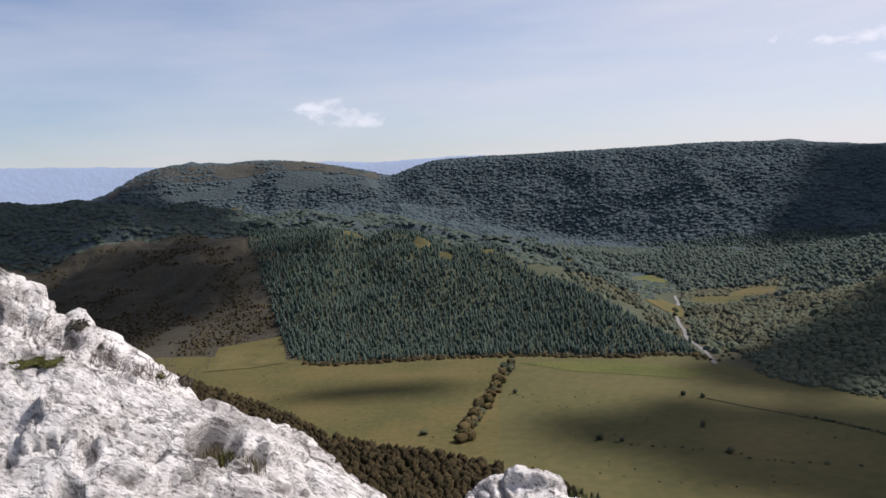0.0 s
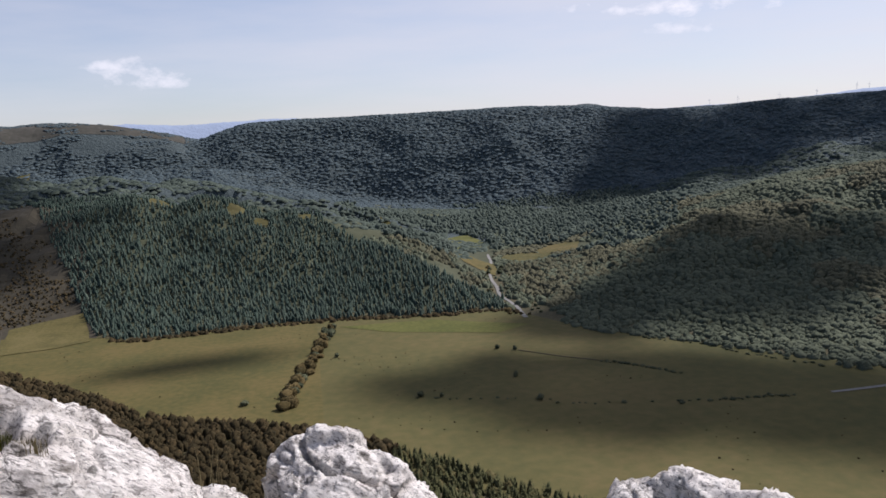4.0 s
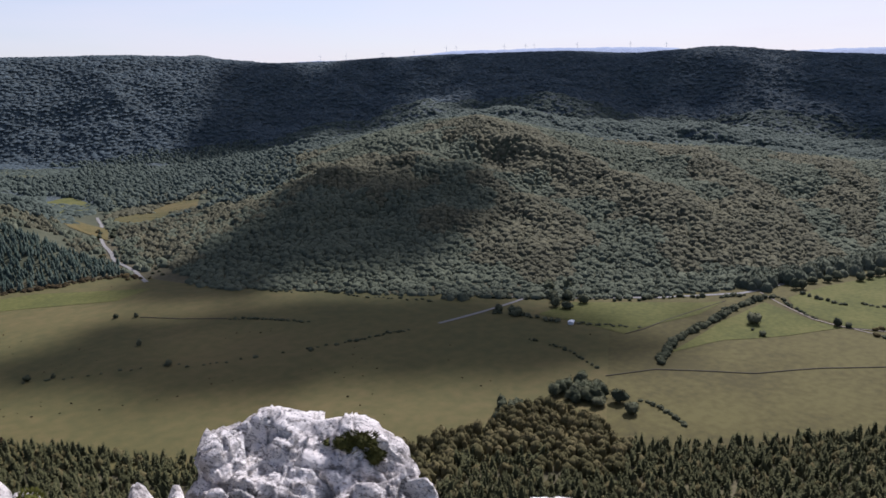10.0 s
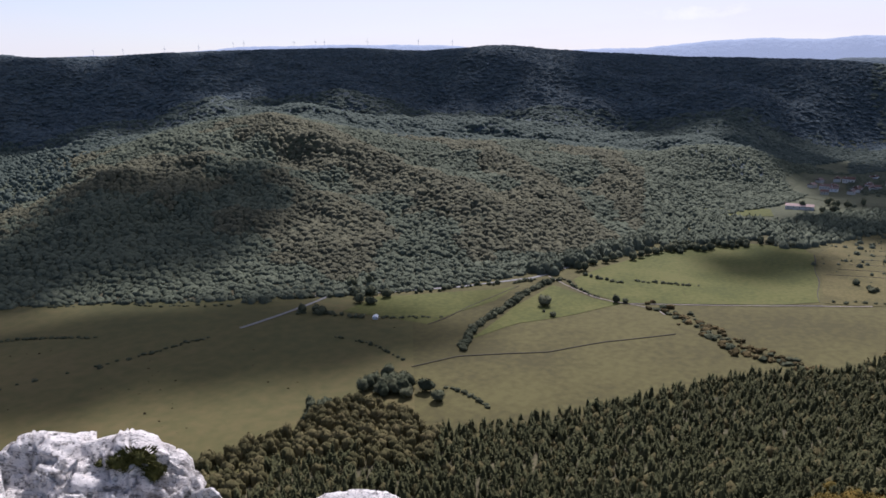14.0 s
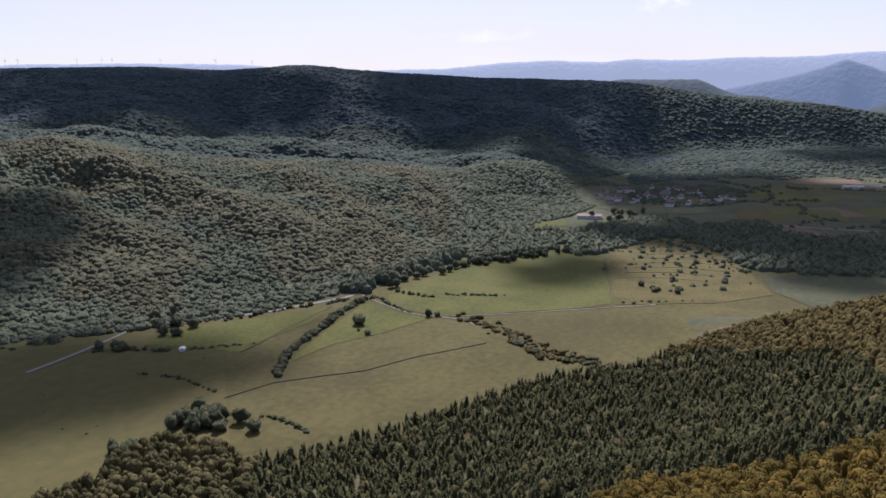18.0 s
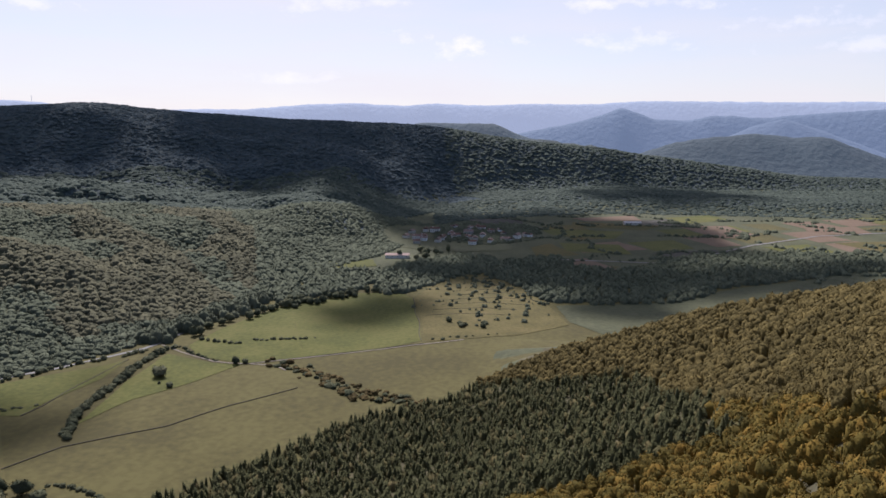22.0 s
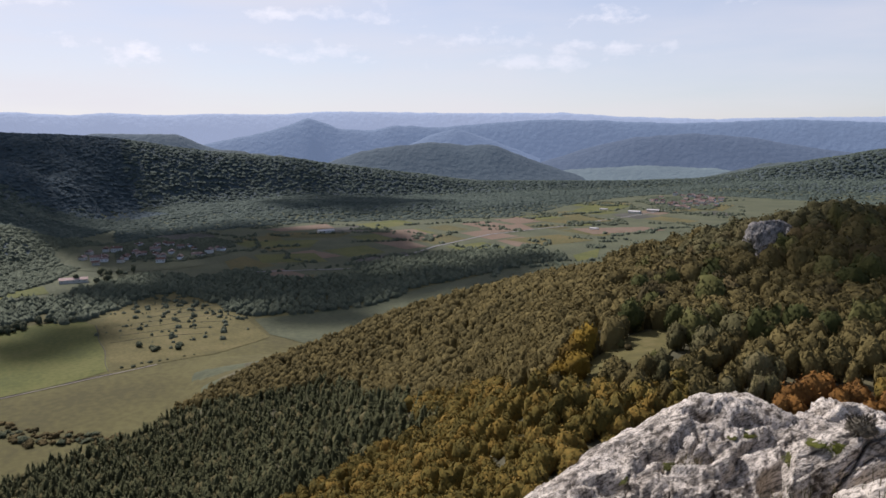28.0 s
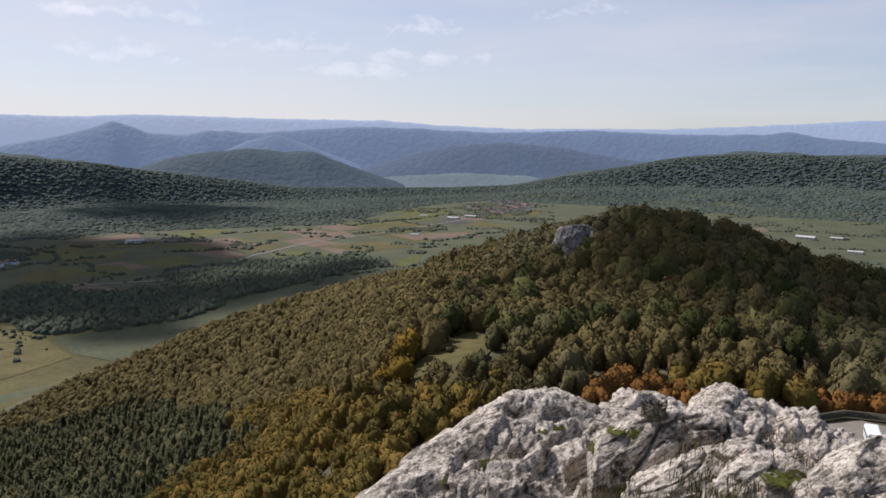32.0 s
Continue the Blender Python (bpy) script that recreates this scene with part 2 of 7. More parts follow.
M = {
    "soil": material("forest_floor", [(0.0525, 0.048, 0.0255), (0.0825, 0.072, 0.0375), (0.1275, 0.108, 0.054)], 0.03, 0.95, 0.4, 0.5, dist=0.4),
    "meadow": material("dry_meadow", [(0.0748, 0.0693, 0.0206), (0.0984, 0.0829, 0.0248), (0.1249, 0.0956, 0.0316)], 0.012, 0.95, 0.3, 0.8, fine=14, dist=0.2, spread=(0.4, 0.6)),
    "meadow_green": material("green_meadow", [(0.0713, 0.0762, 0.0171), (0.0939, 0.0958, 0.0213), (0.1164, 0.1096, 0.0296)], 0.02, 0.95, 0.3, 0.8, fine=12, dist=0.2, spread=(0.4, 0.6)),
    "meadow_olive": material("olive_meadow", [(0.063, 0.067, 0.034), (0.08, 0.084, 0.042), (0.096, 0.098, 0.05)], 0.015, 0.95, 0.3, 0.8, fine=12, dist=0.2, spread=(0.4, 0.6)),
    "plough": material("ploughed_soil", [(0.124, 0.0816, 0.0525), (0.155, 0.1054, 0.0675), (0.1798, 0.1292, 0.09)], 0.03, 0.95, 0.3, 0.8, dist=0.2),
    "heath": material("heath_slope", [(0.036, 0.031, 0.0205), (0.056, 0.0475, 0.0305), (0.08, 0.067, 0.043)], 0.03, 0.95, 0.3, 0.3, fine=7, dist=0.5),
    "road": material("pale_road", [(0.1686, 0.1587, 0.1424), (0.2083, 0.1984, 0.1779), (0.2381, 0.2232, 0.2034)], 0.2, 0.9),
    "forest_brown": material("brown_oak_foliage", [(0.0634, 0.0504, 0.0184), (0.1098, 0.0851, 0.0304), (0.1635, 0.1232, 0.0442)], 0.03, 0.85, 0.7, 2.4, fine=10, island=0.3, dist=0.4, spread=(0.25, 0.75)),
    "forest_green": material("green_oak_foliage", [(0.0576, 0.0536, 0.0218), (0.1008, 0.0874, 0.0371), (0.1511, 0.1211, 0.0546)], 0.03, 0.85, 0.7, 2.4, fine=10, island=0.3, dist=0.4, spread=(0.25, 0.75)),
    # distant woods: haze painted into the leaf colours, paler and bluer than near ones
    "forest_far": material("hazed_far_oak_foliage", [(0.05, 0.066, 0.07), (0.068, 0.088, 0.093), (0.086, 0.108, 0.113)], 0.02, 0.9, island=0.3, fine=6, spread=(0.25, 0.75)),
    "forest_mid": material("hazed_valley_oak_foliage", [(0.05, 0.0632, 0.0495), (0.07, 0.0857, 0.0666), (0.092, 0.1081, 0.0828)], 0.02, 0.9, island=0.3, fine=6, spread=(0.25, 0.75)),
    "hill_green": material("hazed_green_hill_foliage", [(0.0627, 0.0718, 0.0459), (0.1008, 0.1122, 0.0716), (0.1411, 0.1503, 0.0955)], 0.011, 0.85, 0.6, 0.9, fine=22, island=0.24, dist=0.5, spread=(0.25, 0.75)),
    "hill_brown": material("hazed_brown_hill_foliage", [(0.068, 0.066, 0.0401), (0.1105, 0.1056, 0.0627), (0.1573, 0.1452, 0.0844)], 0.011, 0.85, 0.6, 0.9, fine=22, island=0.24, dist=0.5, spread=(0.25, 0.75)),
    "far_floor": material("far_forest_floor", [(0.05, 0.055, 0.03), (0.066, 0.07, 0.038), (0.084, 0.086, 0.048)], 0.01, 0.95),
    # far ground under the ridge woods, with the blue of the haze in its colour
    "ridge_floor": material("hazed_ridge_canopy", [(0.045, 0.058, 0.058), (0.062, 0.078, 0.077), (0.08, 0.098, 0.095)], 0.012, 0.95, 1.0, 0.11, fine=9, dist=5.0),
    "meadow_grey": material("grey_green_pasture", [(0.0787, 0.0742, 0.0243), (0.0988, 0.0861, 0.0288), (0.1231, 0.097, 0.036)], 0.006, 0.95, 0.3, 0.8, fine=18, dist=0.2, spread=(0.38, 0.62)),
    "forest_dark": material("dark_scrub_foliage", [(0.0228, 0.0192, 0.0092), (0.0478, 0.0363, 0.0172), (0.0799, 0.0554, 0.0256)], 0.3, 0.85, 0.6, 1.2, island=0.3, dist=0.5, spread=(0.25, 0.75)),
    "autumn": material("autumn_foliage", [(0.0665, 0.0534, 0.0144), (0.1228, 0.0905, 0.0208), (0.1946, 0.1154, 0.0239)], 0.3, 0.8, 0.6, 1.5, island=0.36, dist=0.4, spread=(0.25, 0.75)),
    "rust": material("rust_foliage", [(0.1, 0.05, 0.016), (0.17, 0.08, 0.02), (0.24, 0.11, 0.026)], 0.3, 0.8, 0.6, 1.5, island=0.3, dist=0.4, spread=(0.25, 0.75)),
    "yellow": material("yellow_foliage", [(0.085, 0.0528, 0.01), (0.1615, 0.1, 0.014), (0.238, 0.148, 0.02)], 0.5, 0.8, 0.6, 1.5, obj_random=0.3, dist=0.4),
    "pine": material("pine_needles", [(0.0497, 0.0525, 0.0228), (0.0778, 0.0788, 0.0342), (0.1102, 0.105, 0.0466)], 0.4, 0.85, 0.5, 2.0, island=0.3, dist=0.3, spread=(0.25, 0.75)),
    "pine_blue": material("plantation_needles", [(0.0316, 0.0501, 0.0387), (0.0581, 0.0791, 0.0597), (0.0923, 0.1122, 0.0836)], 0.4, 0.85, island=0.3, spread=(0.25, 0.75)),
    "shrub": material("shrub_leaves", [(0.05, 0.057, 0.032), (0.08, 0.086, 0.048), (0.115, 0.115, 0.064)], 0.6, 0.85, 0.6, 2.0, obj_random=0.4, dist=0.3),
    "oak_leaf": material("knoll_oak_leaves", [(0.04, 0.044, 0.013), (0.078, 0.076, 0.023), (0.12, 0.106, 0.036)], 0.6, 0.85, 0.6, 2.0, obj_random=0.45, dist=0.3),
    "bark": material("grey_bark", [(0.07, 0.055, 0.04), (0.12, 0.1, 0.08), (0.18, 0.15, 0.12)], 1.5, 0.9, 0.6, 6.0, dist=0.05),
    "dry_stone": material("dry_stone", [(0.045, 0.0391, 0.0266), (0.0765, 0.0663, 0.0455), (0.108, 0.0935, 0.0665)], 1.0, 0.9),
    "wall": material("rendered_wall", [(0.45, 0.41, 0.35), (0.58, 0.54, 0.47), (0.68, 0.65, 0.6)], 0.5, 0.9, obj_random=0.5),
    "roof": material("clay_roof", [(0.128, 0.0727, 0.055), (0.1792, 0.1111, 0.088), (0.2176, 0.1539, 0.132)], 0.8, 0.9, obj_random=0.5),
    "roof_light": material("pale_sheet_roof", [(0.4, 0.36, 0.33), (0.5, 0.46, 0.43), (0.58, 0.55, 0.52)], 0.4, 0.6, obj_random=0.3),
    "glass": material("dark_window", [(0.02, 0.022, 0.025), (0.03, 0.033, 0.036)], 1.0, 0.15, spec=0.5),
    "white": material("white_paint", [(0.7, 0.7, 0.68), (0.8, 0.8, 0.78)], 1.0, 0.4),
    "meadow_tan": material("tan_meadow", [(0.0691, 0.059, 0.0201), (0.088, 0.0755, 0.0242), (0.1064, 0.0932, 0.031)], 0.012, 0.95, 0.3, 0.8, fine=14, dist=0.2, spread=(0.4, 0.6)),
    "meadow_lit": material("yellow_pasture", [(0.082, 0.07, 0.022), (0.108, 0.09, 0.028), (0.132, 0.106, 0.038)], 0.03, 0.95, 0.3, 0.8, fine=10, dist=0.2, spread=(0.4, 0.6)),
    "heath_pale": material("stony_heath", [(0.039, 0.0377, 0.0285), (0.0663, 0.0615, 0.0475), (0.1014, 0.0918, 0.076)], 0.01, 0.95, fine=8),
    "forest_brown_one": material("brown_bush_leaves", [(0.0527, 0.0422, 0.0169), (0.0948, 0.0704, 0.0285), (0.1369, 0.1005, 0.0421)], 0.5, 0.85, 0.6, 2.0, obj_random=0.4, dist=0.3),
    "gravel": material("tan_gravel", [(0.153, 0.1294, 0.0976), (0.2167, 0.1849, 0.1435), (0.2677, 0.2342, 0.1836)], 0.6, 0.95),
    "roof_pink": material("faded_tile_roof", [(0.34, 0.22, 0.18), (0.42, 0.3, 0.25), (0.48, 0.36, 0.31)], 0.4, 0.9),
    "turbine": material("grey_white_turbine_paint", [(0.55, 0.56, 0.58), (0.62, 0.63, 0.65)], 0.2, 0.5),
    "limestone": None,
    "limestone_grey": None,
    "moss": material("moss", [(0.03, 0.033, 0.0084), (0.066, 0.066, 0.014), (0.108, 0.099, 0.0245)], 9.0, 0.95, 0.6, 60, dist=0.02),
    "moss_bright": material("bright_moss", [(0.048, 0.055, 0.0084), (0.09, 0.0935, 0.014), (0.132, 0.1265, 0.0245)], 9.0, 0.95),
    "twig_moss": material("grey_heather", [(0.06, 0.05, 0.035), (0.1, 0.085, 0.06), (0.15, 0.13, 0.095)], 9.0, 0.95),
    "dry_grass": material("dry_grass", [(0.12, 0.0975, 0.048), (0.1875, 0.15, 0.072), (0.2475, 0.21, 0.112)], 6.0, 0.9),
    "twig": material("twigs", [(0.08, 0.06, 0.045), (0.14, 0.11, 0.085), (0.2, 0.165, 0.13)], 6.0, 0.9),
    "tyre": material("black_rubber", [(0.02, 0.02, 0.02), (0.035, 0.035, 0.035)], 4.0, 0.8),
    "cloud": material("cloud", [(0.82, 0.83, 0.85), (0.88, 0.88, 0.9)], 0.004, 1.0),
    "thin_cloud": material("thin_cloud", [(0.82, 0.83, 0.85), (0.88, 0.88, 0.9)], 0.004, 1.0),
    # far ranges: blue emission stands in for the haze in front of them
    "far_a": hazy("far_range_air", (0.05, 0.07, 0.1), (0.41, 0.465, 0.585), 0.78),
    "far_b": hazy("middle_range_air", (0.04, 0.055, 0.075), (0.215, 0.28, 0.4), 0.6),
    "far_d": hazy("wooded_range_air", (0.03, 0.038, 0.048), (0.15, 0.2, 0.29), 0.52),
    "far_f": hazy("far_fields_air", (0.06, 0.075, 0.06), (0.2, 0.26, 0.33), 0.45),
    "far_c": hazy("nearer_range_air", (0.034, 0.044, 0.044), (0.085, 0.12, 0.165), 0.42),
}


def foliage(m, soft, spec, rough):
    """Leaves scatter light among themselves, so a crown's sides are lit much as its top; they hardly shine."""
    n, l = m.node_tree.nodes, m.node_tree.links
    bs = n["Principled BSDF"]
    bs.inputs["Specular IOR Level"].default_value, bs.inputs["Roughness"].default_value = spec, rough
    g, mx, no = n.new("ShaderNodeNewGeometry"), n.new("ShaderNodeMix"), n.new("ShaderNodeVectorMath")
    mx.data_type = "VECTOR"
    mx.inputs[0].default_value = soft
    mx.inputs[5].default_value = (0, 0, 1)
    l.new(g.outputs["Normal"], mx.inputs[4])
    no.operation = "NORMALIZE"
    l.new(mx.outputs[1], no.inputs[0])
    bump = bs.inputs["Normal"].links
    l.new(no.outputs[0], bump[0].from_node.inputs["Normal"] if bump else bs.inputs["Normal"])


for leaf_key, soft_share in (("forest_brown", 0.2), ("forest_green", 0.2), ("forest_far", 0.25), ("forest_mid", 0.3), ("hill_green", 0.6), ("hill_brown", 0.6), ("forest_dark", 0.4), ("autumn", 0.2), ("rust", 0.4), ("yellow", 0.4), ("pine", 0.6), ("pine_blue", 0.5), ("shrub", 0.4), ("oak_leaf", 0.2), ("forest_brown_one", 0.4)):
    foliage(M[leaf_key], soft_share, 0.06, 0.9)


def slab_axes(az, tilt, long=0.4, thin=1.5, deep=1.0):
    """Slabs that run up to the right by tilt degrees for one who looks along the bearing az."""
    a, t = radians(az), radians(tilt)
    right, up, ahead = Vector((math.cos(a), -math.sin(a), 0)), Vector((0, 0, 1)), Vector((math.sin(a), math.cos(a), 0))
    return [(right * math.cos(t) + up * math.sin(t)) * long, (up * math.cos(t) - right * math.sin(t)) * thin, ahead * deep]


def limestone(name, pale, grey, dark, orange, size=1.0, axes=None, worn=0.0):
    """Weathered limestone: chalky skin, grey rain stains, fissures, black pits and a few orange lichens."""
    m = material(name, [dark, grey, pale, pale], 2.2 / size, 0.93, fine=6, spread=(0.36, 0.6), detail=10, spec=0.15)
    n, l = m.node_tree.nodes, m.node_tree.links
    bs = n["Principled BSDF"]
    last = bs.inputs["Base Color"].links[0].from_socket
    tc = n.new("ShaderNodeTexCoord")
    # stains and relief run along the beds of the rock
    comb = n.new("ShaderNodeCombineXYZ")
    for k, axis in enumerate(axes):
        dot = n.new("ShaderNodeVectorMath")
        dot.operation = "DOT_PRODUCT"
        dot.inputs[1].default_value = axis
        l.new(tc.outputs["Object"], dot.inputs[0])
        l.new(dot.outputs["Value"], comb.inputs[k])

    def noise_node(scale, rough=0.65, detail=9):
        no = n.new("ShaderNodeTexNoise")
        no.inputs["Scale"].default_value, no.inputs["Detail"].default_value, no.inputs["Roughness"].default_value = scale / size, detail, rough
        no.inputs["Distortion"].default_value = 0.35
        l.new(comb.outputs[0], no.inputs["Vector"])
        return no

    def ramp(sock, lo, hi, to):
        mr = n.new("ShaderNodeMapRange")
        mr.inputs["From Min"].default_value, mr.inputs["From Max"].default_value, mr.inputs["To Max"].default_value = lo, hi, to
        l.new(sock, mr.inputs["Value"])
        return mr.outputs[0]

    def over(fac, col):
        nonlocal last
        mx = n.new("ShaderNodeMix")
        mx.data_type = "RGBA"
        l.new(fac, mx.inputs[0])
        l.new(last, mx.inputs[6])
        mx.inputs[7].default_value = (*col, 1)
        last = mx.outputs[2]

    # fissures: borders of stretched cells, bent by noise
    warp = noise_node(5.0)
    add = n.new("ShaderNodeVectorMath")
    add.operation = "MULTIPLY_ADD"
    l.new(warp.outputs["Color"], add.inputs[0])
    add.inputs[1].default_value = (0.22 * size,) * 3
    l.new(tc.outputs["Object"], add.inputs[2])
    lines = []
    for sc, width in ((4.5, 0.035), (11.0, 0.045)):
        vo = n.new("ShaderNodeTexVoronoi")
        vo.feature = "DISTANCE_TO_EDGE"
        vo.inputs["Scale"].default_value = sc / size
        l.new(add.outputs[0], vo.inputs["Vector"])
        lines.append(ramp(vo.outputs["Distance"], width, 0.0, 1.0))
    patch = ramp(noise_node(1.7).outputs["Fac"], 0.47, 0.6, 1.0)
    for k, fac in enumerate(lines):
        mm = n.new("ShaderNodeMath")
        mm.operation = "MULTIPLY"
        l.new(fac, mm.inputs[0])
        l.new(patch, mm.inputs[1])
        lines[k] = mm.outputs[0]
    over(ramp(noise_node(2.8).outputs["Fac"], 0.58, 0.63, 0.4), dark)
    over(ramp(noise_node(9.0).outputs["Fac"], 0.6 - worn, 0.63 - worn, 0.55), tuple(c * 0.6 for c in dark))
    over(ramp(noise_node(19.0, 0.7, 5).outputs["Fac"], 0.6 - worn, 0.62 - worn, 0.7), tuple(c * 0.5 for c in dark))
    over(ramp(noise_node(34.0).outputs["Fac"], 0.58 - worn, 0.61 - worn, 0.6), tuple(c * 0.6 for c in dark))
    broken = n.new("ShaderNodeMath")
    broken.operation = "MULTIPLY"
    l.new(lines[1], broken.inputs[0])
    l.new(ramp(noise_node(5.5).outputs["Fac"], 0.48, 0.56, 0.8), broken.inputs[1])
    over(broken.outputs[0], tuple(c * 0.45 for c in dark))
    over(ramp(noise_node(85.0, 0.7, 4).outputs["Fac"], 0.56, 0.6, 0.7), tuple(c * 0.5 for c in dark))
    over(ramp(noise_node(2.3).outputs["Fac"], 0.68, 0.71, 0.7), orange)
    l.new(last, bs.inputs["Base Color"])
    bump = None
    for sock, strength, dist, flip in ((noise_node(8.0, 0.72, 12).outputs["Fac"], 1.0, 0.02, False), (noise_node(46.0, 0.72, 8).outputs["Fac"], 1.0, 0.011, False), (lines[0], 0.7, 0.014, True), (lines[1], 0.7, 0.008, True)):
        bp = n.new("ShaderNodeBump")
        bp.invert = flip
        bp.inputs["Strength"].default_value, bp.inputs["Distance"].default_value = strength, dist * size
        l.new(sock, bp.inputs["Height"])
        if bump is not None:
            l.new(bump, bp.inputs["Normal"])
        bump = bp.outputs[0]
    l.new(bump, bs.inputs["Normal"])
    return m


# the clouds let some of the sun through
for cloud_name, share in (("cloud", 0.54), ("thin_cloud", 0.82)):
    thin = M[cloud_name].node_tree
    veil_mix, clear = thin.nodes.new("ShaderNodeMixShader"), thin.nodes.new("ShaderNodeBsdfTransparent")
    veil_mix.inputs[0].default_value = share
    thin.links.new(thin.nodes["Principled BSDF"].outputs[0], veil_mix.inputs[1])
    thin.links.new(clear.outputs[0], veil_mix.inputs[2])
    thin.links.new(veil_mix.outputs[0], thin.nodes["Material Output"].inputs[0])

M["limestone"] = limestone("white_limestone", (0.8, 0.74, 0.67), (0.68, 0.62, 0.56), (0.19, 0.165, 0.14), (0.22, 0.09, 0.03), 1.0, slab_axes(-5, -32, 0.5, 1.3))
M["limestone_grey"] = limestone("grey_limestone", (0.65, 0.565, 0.46), (0.46, 0.395, 0.315), (0.065, 0.05, 0.036), (0.22, 0.1, 0.035), 1.0, slab_axes(128, 36, 0.3, 1.5, 0.8), 0.04)
M["limestone_cliff"] = limestone("cliff_limestone", (0.36, 0.325, 0.28), (0.22, 0.195, 0.165), (0.07, 0.06, 0.05), (0.16, 0.12, 0.07), 12.0, slab_axes(129, 70, 0.6, 1.2))

# ---- mesh helpers ----


def mesh_np(name, verts, faces, mat, smooth=False):
    verts, faces = np.asarray(verts, dtype=np.float32), np.asarray(faces, dtype=np.int32)
    me = bpy.data.meshes.new(name)
    m, k = faces.shape
    me.vertices.add(len(verts))
    me.vertices.foreach_set("co", verts.ravel())
    me.loops.add(m * k)
    me.loops.foreach_set("vertex_index", faces.ravel())
    me.polygons.add(m)
    me.polygons.foreach_set("loop_start", np.arange(0, m * k, k, dtype=np.int32))
    if smooth:
        me.polygons.foreach_set("use_smooth", np.ones(m, dtype=bool))
    me.update(calc_edges=True)
    me.validate()
    me.materials.append(mat)
    return me


def part(name, bm, mat, parent=None, label="", m=None):
    """One mesh object under a thing or under a part. bm: a bmesh or a ready mesh."""
    if isinstance(bm, bmesh.types.BMesh):
        me = bpy.data.meshes.new(name)
        bm.to_mesh(me)
        bm.free()
        me.materials.append(mat)
    else:
        me = bm
    ob = new(name, me)
    if parent is not None:
        ob.parent = parent
    if m is not None:
        ob.matrix_local = m
    if label:
        tagged(ob, label)
    return ob


def box_bm(sx, sy, sz, z0=0.0, bevel=0.0):
    bm = bmesh.new()
    bmesh.ops.create_cube(bm, size=1.0)
    bmesh.ops.scale(bm, vec=(sx, sy, sz), verts=bm.verts)
    bmesh.ops.translate(bm, vec=(0, 0, z0 + sz / 2), verts=bm.verts)
    if bevel:
        bmesh.ops.bevel(bm, geom=bm.edges[:], offset=bevel, segments=2, affect="EDGES")
    return bm


def fbm(x, y, seed=0.0, octaves=4):
    """Cheap smooth noise for arrays: sums of rotated sines, about -1 to 1."""
    out, amp, f = np.zeros_like(x), 1.0, 1.0
    for i in range(octaves):
        a = 1.3 * i + seed
        u, v = x * math.cos(a) - y * math.sin(a), x * math.sin(a) + y * math.cos(a)
        out += amp * np.sin(f * u + 1.7 * np.sin(f * 0.7 * v + a) + seed * 3.1) * np.cos(f * v * 0.9 + 1.3 * np.sin(f * 0.6 * u) + a)
        amp, f = amp * 0.55, f * 2.03
    return out


# ---- the lie of the land, in bearings (degrees from +y, clockwise) and distances from the summit ----


def curve(table, az, soft=1.2):
    xs, ys = [r[0] for r in table], [r[1] for r in table]
    g = np.arange(-60, 180.01, 0.25)
    v = np.interp(g, xs, ys)
    k = np.exp(-0.5 * (np.arange(-12, 13) * 0.25 / soft) ** 2)
    v = np.convolve(np.pad(v, 12, mode="edge"), k / k.sum(), mode="valid")
    return np.interp(az, g, v)


# rim of the near slope: bearing, elevation of its tree tops as seen from the summit; and how far off it is
RIM_EL = [(-60, -8), (-45, -9), (-22, -11.8), (-18.8, -12.8), (-12.3, -15.9), (-8.4, -18.1), (0, -19.6), (8.4, -21.6), (13.3, -23.0), (20, -25.0), (30, -26.5), (37.7, -26.4), (43, -25.6), (47, -24.9), (56, -25.1), (61, -24.7), (69.6, -22.8), (77, -20.4), (85, -19.1), (88.3, -17.2), (92.6, -15.4), (96.4, -14.2), (102.4, -12.5), (110.7, -9.9), (117, -8.9), (122, -7.4), (127, -5.6), (133, -4.35), (137.6, -5.0), (144.8, -7.2), (148.5, -7.9), (165, -9), (180, -9)]
RIM_FAR = [(-60, 1000), (88, 590), (96, 600), (104, 560), (110, 490), (117, 425), (127, 345), (133, 325), (140, 312), (150, 300), (180, 300)]
BASE_FAR = [(-60, 1050), (-22, 990), (-17, 950), (-11.7, 905), (-10.3, 850), (4.5, 848), (12.7, 835), (17.8, 860), (19, 830), (24, 756), (36.6, 694), (49.3, 676), (56.7, 696), (62.8, 752), (66, 812), (70.5, 905), (71.7, 1005), (74.5, 1065), (80, 1210), (84, 1620), (95, 1800), (104, 1840), (112, 1900), (115, 2250), (118, 2500), (122, 2750), (130, 2600), (140, 2400), (180, 2200)]
HILL_EL = [(-60, -5), (-28, -4.9), (-22.8, -3.6), (-18, -3.1), (-13.5, -3.3), (-9, -3.5), (-5.9, -3.9), (-1, -4.8), (4.8, -6.5), (8.8, -8.1), (12.8, -10.2), (16, -12.2), (18, -12.9), (19.5, -12.6), (23, -10.8), (26.8, -9.3), (31, -7.6), (35, -7.5), (38.8, -8.1), (43, -8.6), (60, -9.4), (70, -9.0), (76, -8.8), (80, -8.8), (84, -6.4), (95, -5.2), (104, -5.0), (112, -4.9), (116, -4.4), (180, -4.0)]
